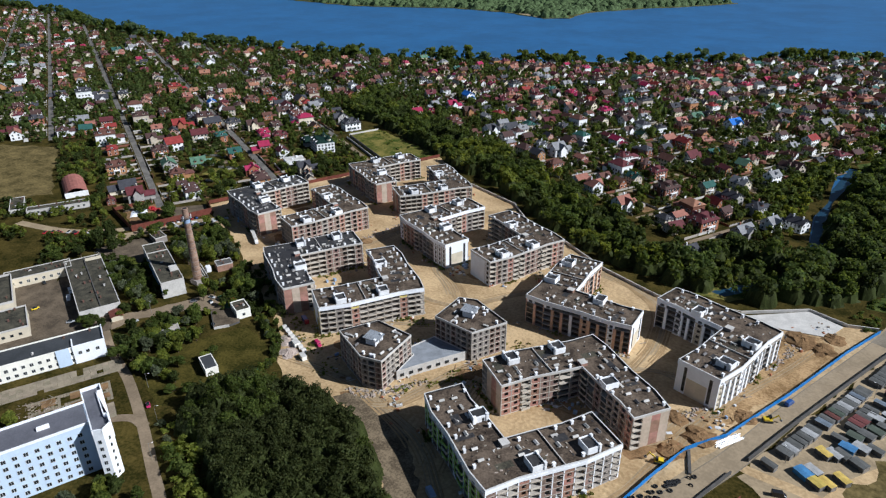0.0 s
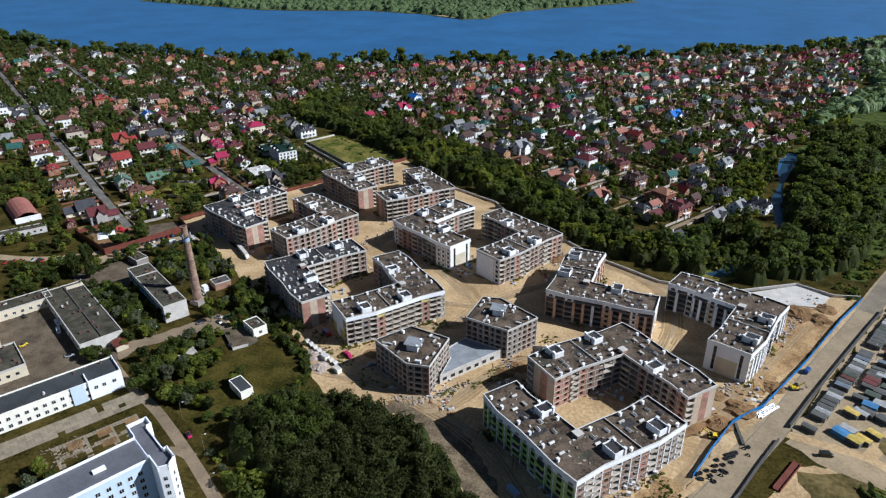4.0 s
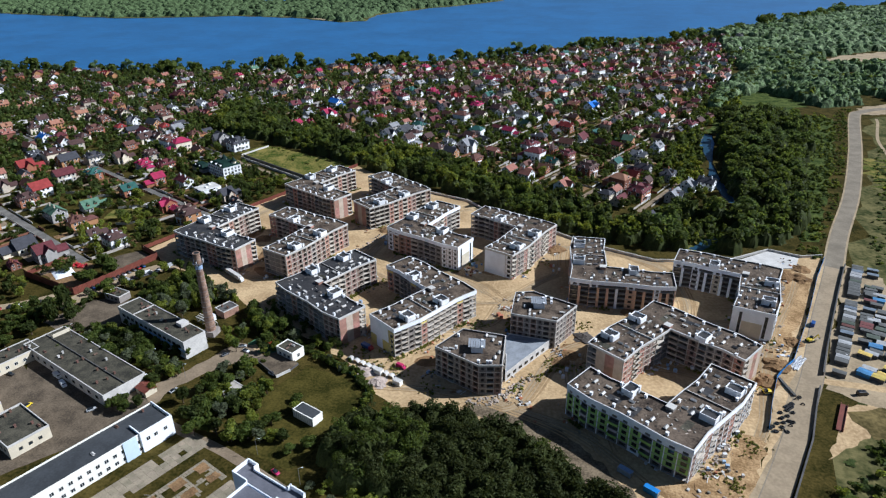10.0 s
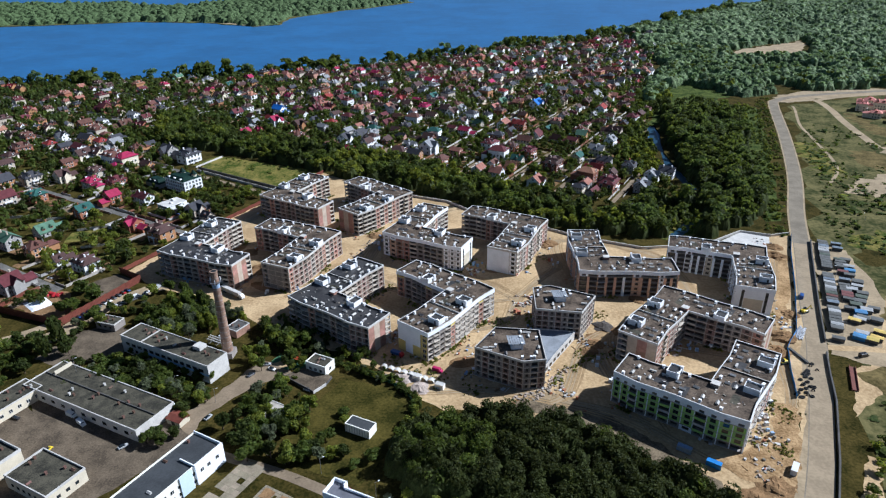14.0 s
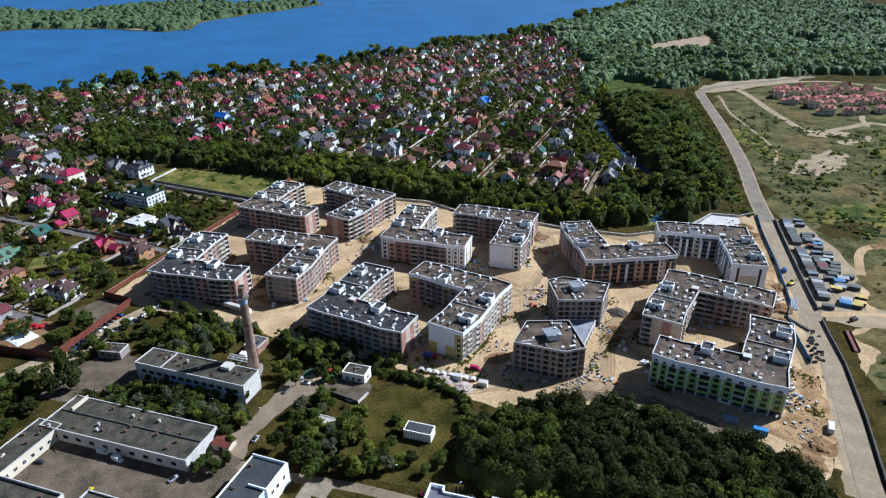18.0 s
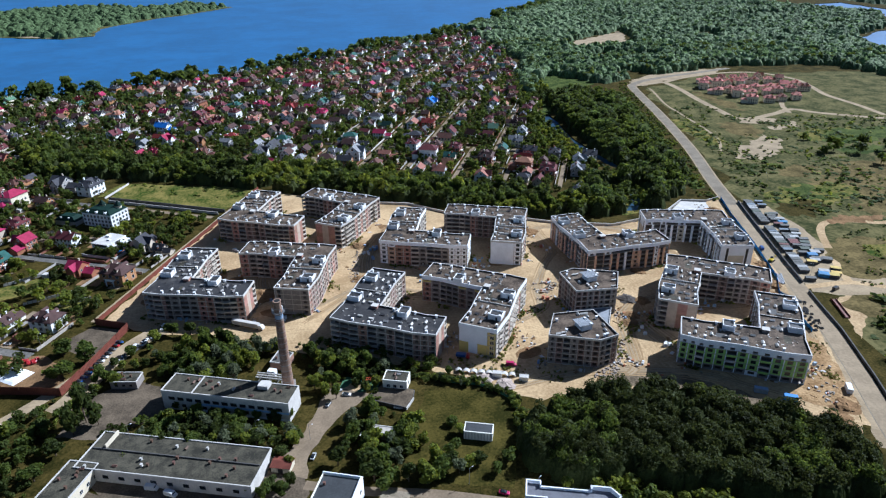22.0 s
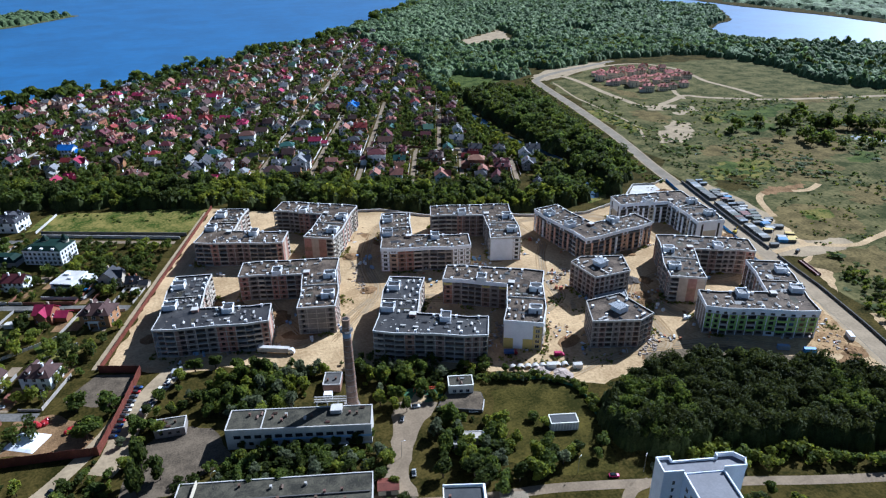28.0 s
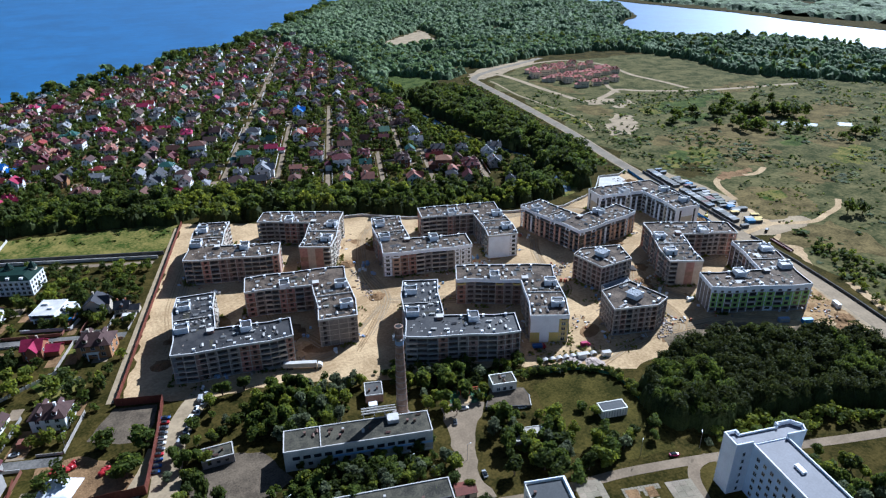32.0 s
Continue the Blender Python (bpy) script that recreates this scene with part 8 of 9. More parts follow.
def wood(name, protos, spots, mats_, label, category="trees", lift=0.56):
    """Many trees as one object: spots are x, y, radius, height, base height."""
    r = np.random.RandomState(len(spots))
    allq, allm = [], []
    spots = np.array(spots)
    which = r.randint(len(protos), size=len(spots))
    k_ = len(mats_) - 1
    field = np.array([noise.noise(Vector((x / 34, y / 34, 2.5))) for x, y in spots[:, :2]])
    tone = np.clip(((field * 0.9 + 0.5) * k_ + r.normal(0, 0.8, len(spots))).astype(int), 0, k_ - 1)
    tr = trunk_quads(0.06, 0.03, -1.0, 0.2)
    for k, proto in enumerate(protos):
        s = spots[which == k]
        if not len(s):
            continue
        tn = tone[which == k]
        a = r.uniform(0, 6.283, len(s))
        c, n = np.cos(a), np.sin(a)
        P = np.concatenate([proto, tr[:1] if len(proto) < 60 else tr[::2]])
        isb = np.r_[np.zeros(len(proto), int), np.ones(len(P) - len(proto), int)]
        x = P[None, :, :, 0] * s[:, 2, None, None]
        y = P[None, :, :, 1] * s[:, 2, None, None]
        half = s[:, 3] * (0.46 if lift > 0.5 else 0.54)
        wide = r.uniform(0.78, 1.3, len(s))[:, None, None]
        x = x * wide
        y = y / wide
        z = P[None, :, :, 2] * half[:, None, None] + (s[:, 4] + s[:, 3] * lift)[:, None, None]
        z = np.where((P[None, :, :, 2] <= -0.999) & (isb[None, :, None] == 1), s[:, 4, None, None], z)
        X = x * c[:, None, None] - y * n[:, None, None] + s[:, 0, None, None]
        Y = x * n[:, None, None] + y * c[:, None, None] + s[:, 1, None, None]
        allq.append(np.stack([X, Y, z], -1).reshape(-1, 4, 3))
        allm.append(np.where(isb[None, :] == 1, len(mats_) - 1, tn[:, None]).reshape(-1))
    me = quad_mesh(name, np.concatenate(allq), np.concatenate(allm))
    for m_ in mats_:
        me.materials.append(m_)
    return tagged(new(name, me), label, category, kind="stuff")


tr_ = random.Random(99)


def fill(poly, step, r0, r1, h0, h1, ok=None, jit=0.45, base=0.0):
    xs, ys = [p[0] for p in poly], [p[1] for p in poly]
    out = []
    y = min(ys)
    row = 0
    while y < max(ys):
        x = min(xs) + (row % 2) * step / 2
        while x < max(xs):
            px, py = x + tr_.uniform(-jit, jit) * step, y + tr_.uniform(-jit, jit) * step
            if inside(px, py, poly) and (ok is None or ok(px, py)):
                k = tr_.random()
                out.append((px, py, r0 + (r1 - r0) * k, (h0 + (h1 - h0) * k) * tr_.uniform(0.85, 1.12), base))
            x += step
        y += step * 0.87
        row += 1
    return out


def canopy(name, spots, cell, mats_, label):
    """A closed wood as one lumpy roof of touching crowns, a dome for each tree, down to the ground at its edge."""
    r = np.random.RandomState(len(spots))
    a = np.array(spots)
    x0, y0 = a[:, 0].min() - 14, a[:, 1].min() - 14
    nx, ny = int((a[:, 0].max() + 14 - x0) / cell) + 2, int((a[:, 1].max() + 14 - y0) / cell) + 2
    z, tone = np.zeros((nx, ny)), np.zeros((nx, ny), int)
    gx = x0 + (np.arange(nx)[:, None] + r.uniform(-0.3, 0.3, (nx, ny))) * cell
    gy = y0 + (np.arange(ny)[None, :] + r.uniform(-0.3, 0.3, (nx, ny))) * cell
    field = [noise.noise(Vector((p[0] / 45, p[1] / 45, 1.5))) for p in spots]
    for k, (x, y, rad, h, _) in enumerate(spots):
        i0, i1 = max(0, int((x - rad - x0) / cell)), int((x + rad - x0) / cell) + 2
        j0, j1 = max(0, int((y - rad - y0) / cell)), int((y + rad - y0) / cell) + 2
        d2 = ((gx[i0:i1, j0:j1] - x) ** 2 + (gy[i0:i1, j0:j1] - y) ** 2) / rad ** 2
        dome = np.where(d2 < 1, h * (0.08 + 0.82 * np.sqrt(np.clip(1 - d2, 0, 1))), 0)
        up = dome > z[i0:i1, j0:j1]
        z[i0:i1, j0:j1] = np.where(up, dome, z[i0:i1, j0:j1])
        tone[i0:i1, j0:j1] = np.where(up, min(len(mats_) - 1, max(0, int((field[k] + 0.5 + r.normal(0, 0.22)) * len(mats_)))), tone[i0:i1, j0:j1])
    z = np.where(z > 0, z + r.uniform(-1.1, 1.1, z.shape), -0.3)
    used = np.zeros((nx - 1, ny - 1), bool)
    for di in (0, 1):
        for dj in (0, 1):
            used |= z[di:nx - 1 + di, dj:ny - 1 + dj] > 0
    ii, jj = np.nonzero(used)
    v = lambda i, j: i * ny + j
    faces = np.stack([v(ii, jj), v(ii + 1, jj), v(ii + 1, jj + 1), v(ii, jj + 1)], 1)
    keep, inv = np.unique(faces, return_inverse=True)
    co = np.stack([gx.ravel(), gy.ravel(), z.ravel()], 1)[keep]
    me = bpy.data.meshes.new(name)
    me.from_pydata(co.tolist(), [], inv.reshape(-1, 4).tolist())
    for m_ in mats_:
        me.materials.append(m_)
    me.polygons.foreach_set("material_index", tone[ii, jj].astype(np.int32))
    return tagged(new(name, me), label, "wood", kind="stuff")


CROWNS = [mat("woodland_crowns_" + k, c, 0.8, 0.5, 5.0, fine=1.6, bump=1.4, bump_size=1.9, spec=0.12) for k, c in (("deep", (0.075, 0.11, 0.045)), ("green", (0.115, 0.165, 0.07)), ("pale", (0.16, 0.21, 0.1)))]
FOREST = [(-3, 205), (-3, 213), (4, 225), (16, 233), (35, 237), (58, 234), (82, 224), (103, 209), (119, 197), (133, 180), (126, 160), (100, 157), (87, 156), (55, 176), (30, 184), (8, 190)]
# dark green for sheets added under crowns, so gaps don't turn black
UNDER = [leaf_mat("dark_gap_fill_leaves", (0.052, 0.066, 0.018), 0.1, 0.4)]
oaks = fill(FOREST, 5.6, 3.6, 6.2, 9.5, 13.2)
canopy("oak_wood_inner_leaves", [(x, y, r_ * 1.15, h * 0.86, b_) for x, y, r_, h, b_ in oaks], 1.1, UNDER, "added dark green sheet filling gaps between the oak crowns")
wood("oak_wood", FINE, oaks, [M["leaf_oak"], M["leaf_oak"], M["leaf_oak"], M["leaf_oak"], M["leaf_mid"], M["bark"]], "dense dark oak wood beside the building site", "wood")
EDGE = [(-14, 190), (5, 186), (30, 181), (55, 170), (87, 146), (120, 150), (140, 165), (160, 150), (150, 110), (110, 120), (60, 150), (20, 172), (-10, 184)]
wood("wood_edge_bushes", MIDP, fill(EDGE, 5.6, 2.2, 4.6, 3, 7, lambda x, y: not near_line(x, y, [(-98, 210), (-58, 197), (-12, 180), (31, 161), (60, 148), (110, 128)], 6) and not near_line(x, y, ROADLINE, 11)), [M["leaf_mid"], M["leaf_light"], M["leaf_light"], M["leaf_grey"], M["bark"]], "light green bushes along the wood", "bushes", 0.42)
belt = fill(BELT, 8.2, 3.2, 7.6, 7, 15.5, lambda x, y: free(x, y, 2))
# added fill sheet below the belt's crowns
canopy("tree_belt_inner_leaves", [(x, y, r_ * 0.95, h * 0.78, b_) for x, y, r_, h, b_ in belt], 1.5, UNDER, "added dark green sheet filling gaps in the tree belt")
wood("tree_belt", MIDP, belt, [M["leaf_dark"], M["leaf_mid"], M["leaf_mid"], M["leaf_light"], M["bark"]], "belt of mixed green trees behind the site", "trees")
GLADE = [(118, 474), (152, 486), (174, 492), (169, 477), (153, 472), (126, 470)]
sheet("glade", GLADE, 0.032, M["meadow"], "small sunny glade in the wood", "ground", step=4, amp=1.5, seed=84)
sheet("creek", [(160, 447), (168, 446), (180, 462), (190, 484), (184, 487), (172, 466)], 0.05, M["canal"], "shallow pale creek between reeds", "water", step=3, amp=1.5, seed=81)
sheet("reeds", CREEK, 0.035, M["meadow"], "light green reedy ground round the creek", "ground", step=4, amp=2, seed=82)
wood("canal_side_trees", LOWP_, fill([(118, 470), (141, 452), (185, 455), (196, 500), (196, 540), (184, 545), (186, 610), (188, 690), (196, 765), (250, 860), (262, 930), (225, 960), (178, 770), (165, 690), (150, 520)], 7.0, 2.0, 4.8, 4, 10, lambda x, y: free(x, y, 1.5)), [M["leaf_dark"], M["leaf_mid"], M["leaf_light"], M["bark"]], "trees and gardens along the canal", "trees", 0.46)
RIVERWOOD = [(226, 817), (261, 837), (314, 820), (294, 713), (271, 636), (255, 560), (245, 510), (225, 474), (209, 471), (182, 445), (141, 448), (112, 470), (150, 505), (202, 500), (209, 545), (206, 591), (211, 698), (219, 760)]
wet = inset(CANAL[::-1], -3)
river_spots = fill(RIVERWOOD, 9.2, 4.4, 9.6, 8, 19, lambda x, y: not inside(x, y, wet) and free(x, y, 3) and not inside(x, y, CREEK) and not near_line(x, y, ROADLINE, 16) and not inside(x, y, GLADE))
# added fill sheet below the riverside crowns
canopy("riverside_wood_inner_leaves", [(x, y, r_ * 0.95, h * 0.78, b_) for x, y, r_, h, b_ in river_spots], 1.7, UNDER, "added dark green sheet filling gaps in the riverside wood")
wood("riverside_wood", BROADP, river_spots, [M["leaf_dark"], M["leaf_mid"], M["leaf_mid"], M["leaf_dark"], M["leaf_wood"], M["bark"]], "dense green wood between canal and road", "wood")
MARGIN = [(314, 824), (294, 713), (271, 636), (255, 560), (245, 510), (238, 478), (250, 480), (282, 590), (318, 716), (352, 850), (336, 868)]
sheet("rough_margin", MARGIN, 0.033, M["marsh"], "rough green ground between the wood and the road", "ground", step=8, amp=3, seed=83)
wood("road_margin_bushes", LOWP_, fill(MARGIN, 5.0, 1.2, 3.4, 1.0, 4.0, lambda x, y: noise.noise(Vector((x / 15, y / 15, 8))) > -0.2 and not near_line(x, y, ROADLINE, 9)), [M["leaf_light"], M["leaf_mid"], M["leaf_mid"], M["bark"]], "light green bushes between wood and road", "bushes", 0.35)
wood("road_margin_bushes", LOWP_, [q for a, b in zip(ROADLINE, ROADLINE[1:]) if 440 < a[1] < 900 for q in fill([(a[0] - 22, a[1] + 4), (b[0] - 22, b[1] + 4), (b[0] - 8, b[1]), (a[0] - 8, a[1])], 4.2, 1.0, 2.6, 0.8, 2.6, lambda x, y: not near_line(x, y, ROADLINE, 8) and noise.noise(Vector((x / 14, y / 14, 4))) > -0.15)], [M["leaf_mid"], M["leaf_light"], M["leaf_mid"], M["bark"]], "low green bushes along the road margin", "bushes", 0.35)
# gardens
LANES = [[pq(-345, 201), pq(-620, 201)], [pq(-345, 300), pq(-620, 300)]]
spots = []
for x0, x1, y0, y1, st in ((-760, 380, 420, 1000, 7.3), (-760, 380, 1000, 1700, 11.0), (-760, -200, 230, 420, 8.8), (-2600, -760, 150, 1150, 12.5)):
    spots += fill([(x0, y0), (x1, y0), (x1, y1), (x0, y1)], st, 1.6, 4.8 if st < 10 else 6.5, 2.8, 10.0, lambda x, y: in_village(x, y) and free(x, y, 0.2) and not any(near_line(x, y, s, 5.2) for s in LINED) and not any(near_line(x, y, s, 9.0) for s in LANES) and not any(inside(x, y, gp) for gp in GARDENS) and noise.noise(Vector((x / 16, y / 16, 6))) > (-0.22 if x < -170 and to_pq(x, y)[1] < 420 and x > -520 else -0.4 if x > -560 else -0.7))
near_s = [s for s in spots if math.hypot(s[0] + 50, s[1] - 300) < 300]
far_s = [s for s in spots if 300 <= math.hypot(s[0] + 50, s[1] - 300) < 500]
last_s = [s for s in spots if math.hypot(s[0] + 50, s[1] - 300) >= 500]
wood("garden_trees", MIDP, near_s, [M["leaf_dark"], M["leaf_dark"], M["leaf_mid"], M["leaf_light"], M["bark"]], "garden trees and shrubs between village houses", "trees", 0.42)
wood("garden_trees", LOWP_, far_s, [M["leaf_dark"], M["leaf_mid"], M["leaf_mid"], M["leaf_mid"], M["bark"]], "garden trees and shrubs between distant village houses", "trees", 0.42)
wood("garden_trees", TINY, last_s, [M["leaf_mid"], M["leaf_dark"], M["leaf_wood"], M["bark"]], "garden trees of the farthest village streets", "trees", 0.42)
wood("garden_trees", MIDP, fill([(-262, 556), (-172, 510), (-190, 455), (-214, 460), (-232, 500)], 5.6, 1.2, 3.0, 1.2, 3.4, lambda x, y: free(x, y, 1) and not any(near_line(x, y, s, 5) for s in STREETS) and tr_.random() < 0.8), [M["leaf_mid"], M["leaf_light"], M["leaf_dark"], M["bark"]], "garden shrubs and fruit trees beside the lane", "trees", 0.4)
# river bank
bank = []
for (a, b), (c, d) in zip(SHORE[2:17], SHORE[3:18]):
    L = math.hypot(c - a, d - b)
    for i in range(int(L / 4.6)):
        t = tr_.random()
        off = tr_.uniform(6, 34)
        k = tr_.random() ** 2
        k *= 0.55 + 0.9 * max(0.0, 0.5 + noise.noise(Vector((a + (c - a) * t, b, 0)) / 60))
        bank.append((a + (c - a) * t + (d - b) / L * off, b + (d - b) * t - (c - a) / L * off, 4.8 + 9 * k, 7 + 15 * k, 0))
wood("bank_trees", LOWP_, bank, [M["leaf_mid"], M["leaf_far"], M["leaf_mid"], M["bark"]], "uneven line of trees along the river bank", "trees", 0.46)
ISLE = fill(inset(ISLAND, 18), 17, 7, 13, 8, 19, lambda x, y: tr_.random() < 0.85)
NE = [(338, 905), (470, 958), (620, 995), (760, 960), (900, 880), (985, 990), (960, 1060), (1060, 1230), (1260, 1350), (1440, 1560), (1350, 1860), (1360, 2800), (1250, 2750), (900, 2290), (700, 2080), (520, 1840), (300, 1560), (290, 1300), (300, 1120), (240, 980), (215, 830), (250, 930), (292, 1003), (345, 930)]
PATCH = [(420, 1268), (492, 1345), (576, 1405), (645, 1456), (630, 1373), (570, 1232), (500, 1222), (436, 1215)]
fw = fill(NE, 11.5, 6, 10.5, 8, 17, lambda x, y: not inside(x, y, PATCH) and not near_line(x, y, ROADLINE, 22) and noise.noise(Vector((x / 120, y / 120, 0))) > -0.45)

canopy("far_wood", [q for q in fw if math.hypot(q[0] - 100, q[1] - 200) < 1200], 2.6, CROWNS, "broad woodland beyond the village and canal")
canopy("far_wood", [q for q in fw if math.hypot(q[0] - 100, q[1] - 200) >= 1190], 4.2, CROWNS, "broad distant woodland between the waters")
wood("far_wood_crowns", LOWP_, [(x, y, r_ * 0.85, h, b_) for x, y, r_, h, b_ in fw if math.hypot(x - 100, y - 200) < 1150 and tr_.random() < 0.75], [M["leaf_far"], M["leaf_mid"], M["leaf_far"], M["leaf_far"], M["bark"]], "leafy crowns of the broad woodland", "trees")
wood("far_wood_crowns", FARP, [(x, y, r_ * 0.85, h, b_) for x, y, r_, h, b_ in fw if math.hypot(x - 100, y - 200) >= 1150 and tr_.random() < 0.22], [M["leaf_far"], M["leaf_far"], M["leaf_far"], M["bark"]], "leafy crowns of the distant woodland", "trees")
canopy("island_trees", ISLE, 5.0, CROWNS[:1], "trees covering the river island")
FE = [(1620, 300), (1600, 1000), (1680, 1900), (1900, 3200), (3600, 3200), (4200, 300)]
canopy("far_wood", fill(FE, 40, 20, 32, 9, 19, lambda x, y: noise.noise(Vector((x / 260, y / 260, 4))) > -0.3), 12, CROWNS, "distant woodland beyond the lake")
canopy("far_wood", fill([(-4800, 3400), (-2200, 3000), (-900, 3200), (300, 3850), (700, 4600), (-4800, 4600)], 46, 24, 36, 10, 18), 16, CROWNS, "woodland on the far bank")
# scrub east of the road
SCRUB = [(262, 430), (275, 460), (305, 560), (350, 700), (400, 800), (430, 690), (520, 695), (610, 640), (760, 590), (900, 860), (1000, 960), (1120, 700), (1000, 200), (600, 0), (180, 80), (190, 200), (212, 262), (240, 290), (300, 280), (380, 290), (370, 400), (300, 400), (280, 400)]


def scrub_ok(x, y):
    d = noise.noise(Vector((x / 60, y / 60, 7))) + 0.6 * noise.noise(Vector((x / 17, y / 17, 3)))
    return d > (-0.12 if x < 480 else 0.0) and not near_line(x, y, ROADLINE, 9) and not (358 < x < 436 and 556 < y < 656 and noise.noise(Vector((x / 9, y / 9, 1))) < 0.1)


scrub = [(x, y, r * (0.8 + 2.0 * tr_.random() ** 3), h * (0.6 + 1.5 * tr_.random() ** 2), z) for x, y, r, h, z in fill(SCRUB, 8.0, 1.4, 2.8, 1.0, 2.2, scrub_ok)]
wood("scrub_bushes", TINY, scrub, [M["leaf_mid"], M["leaf_wood"], M["leaf_light"], M["leaf_wood"], M["bark"]], "patchy bushes on open scrubland", "bushes", 0.3)
wood("scrub_bushes", FARP, fill([(250, 300), (300, 290), (360, 330), (352, 380), (300, 372), (262, 350)], 4.2, 0.7, 1.8, 0.5, 1.5, lambda x, y: noise.noise(Vector((x / 11, y / 11, 5))) > 0.12 and not near_line(x, y, [(243, 308), (259, 339), (272, 364), (284, 382), (297, 391), (339, 381)], 5)), [M["leaf_dark"], M["leaf_mid"], M["leaf_light"], M["bark"]], "low green bushes dotted over dry grass", "bushes", 0.3)
clump = fill(SCRUB, 24, 4.5, 9, 7, 14, lambda x, y: x > 430 and noise.noise(Vector((x / 110, y / 110, 2))) + 0.4 * noise.noise(Vector((x / 30, y / 30, 2))) > 0.34)
clump += [(540 + tr_.gauss(0, 60), 545 + tr_.gauss(0, 14), tr_.uniform(5, 9), tr_.uniform(9, 15), 0) for _ in range(12)]
lake_wood = fill([(735, 1010), (770, 960), (800, 890), (800, 800), (760, 690), (790, 620), (850, 520), (1000, 330), (1160, 400), (1150, 680), (1150, 870), (1020, 970), (980, 1000), (900, 990)], 13.5, 5, 11, 7, 17, lambda x, y: noise.noise(Vector((x / 70, y / 70, 3))) > -0.5)
canopy("lakeside_wood", lake_wood, 3.4, CROWNS, "broad green woodland on the near side of the lake")
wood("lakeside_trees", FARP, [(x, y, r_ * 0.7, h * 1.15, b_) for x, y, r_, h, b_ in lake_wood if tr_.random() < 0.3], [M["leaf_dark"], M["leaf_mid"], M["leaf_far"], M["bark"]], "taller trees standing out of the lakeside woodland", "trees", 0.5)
clump += [(420, 538, 8, 11, 0), (448, 500, 8, 11, 0), (467, 483, 9, 15, 0), (480, 467, 8, 13, 0), (488, 474, 8, 12, 0), (600, 400, 8, 12, 0), (309, 283, 7, 13, 0), (318, 276, 7, 11, 0)]
clump += [(548 + 34 * (k - 6.5) / 6.5 + tr_.uniform(-5, 5), 496 - 20 * (k - 6.5) / 6.5 + tr_.uniform(-8, 8), tr_.uniform(7, 10), tr_.uniform(13, 20), 0) for k in range(14)]
wood("field_trees", MIDP, clump, [M["leaf_dark"], M["leaf_mid"], M["leaf_mid"], M["bark"]], "clumps of trees in open fields", "trees", 0.46)
# roadside thicket south-east and west of the works
ROADS = [(168, 170), (185, 205), (200, 240), (210, 266), (232, 268), (250, 210), (330, 120), (220, 60), (150, 110)]
wood("roadside_bushes", MIDP, fill(ROADS, 6.5, 1.6, 3.6, 2, 5.5, lambda x, y: noise.noise(Vector((x / 24, y / 24, 3))) > -0.1 and not near_line(x, y, ROADLINE, 10)), [M["leaf_light"], M["leaf_mid"], M["leaf_dark"], M["bark"]], "thick bushes beside the road", "bushes", 0.4)
WESTG = [(-330, 262), (-290, 320), (-262, 300), (-240, 296), (-222, 288), (-205, 262), (-225, 235), (-290, 200), (-330, 215)]
wood("thicket", MIDP, fill(WESTG, 6.5, 2.0, 4.0, 3.5, 8, lambda x, y: noise.noise(Vector((x / 22, y / 22, 5))) > -0.05 and not near_line(x, y, [(-300, 252), (-262, 262), (-236, 276), (-214, 300)], 6)), [M["leaf_mid"], M["leaf_light"], M["leaf_dark"], M["bark"]], "thicket beside the parking lane", "bushes", 0.42)

# single trees round the works
TREE_MESH = []
for i, q in enumerate(NEAR):
    cm = quad_mesh("crown", q)
    cm.materials.append(M["leaf_mid"])
    tm = quad_mesh("trunk", np.concatenate([trunk_quads(0.07, 0.035, -1.0, 0.1, 0.03), limb_quads(i)]))
    tm.materials.append(M["bark"])
    TREE_MESH.append((cm, tm))
LEAFTXT = {"leaf_mid": "mid-green broadleaf tree", "leaf_dark": "dark green broadleaf tree", "leaf_light": "yellow-green broadleaf tree", "leaf_grey": "silvery grey-green willow tree"}


def tree(x, y, r, h, leaf):
    b = tagged(empty("tree", x, y, 0, tr_.uniform(0, 360)), LEAFTXT[leaf] + " beside low works buildings", "tree", "trees round the works")
    cm, tm = tr_.choice(TREE_MESH)
    wd = tr_.uniform(0.8, 1.25)
    m = pose(0, 0, h * 0.49) @ Matrix.Diagonal((r * wd, r / wd, h * 0.5, 1))
    shared("crown", cm, M[leaf], b, m)
    shared("trunk", tm, M["bark"], b, m)


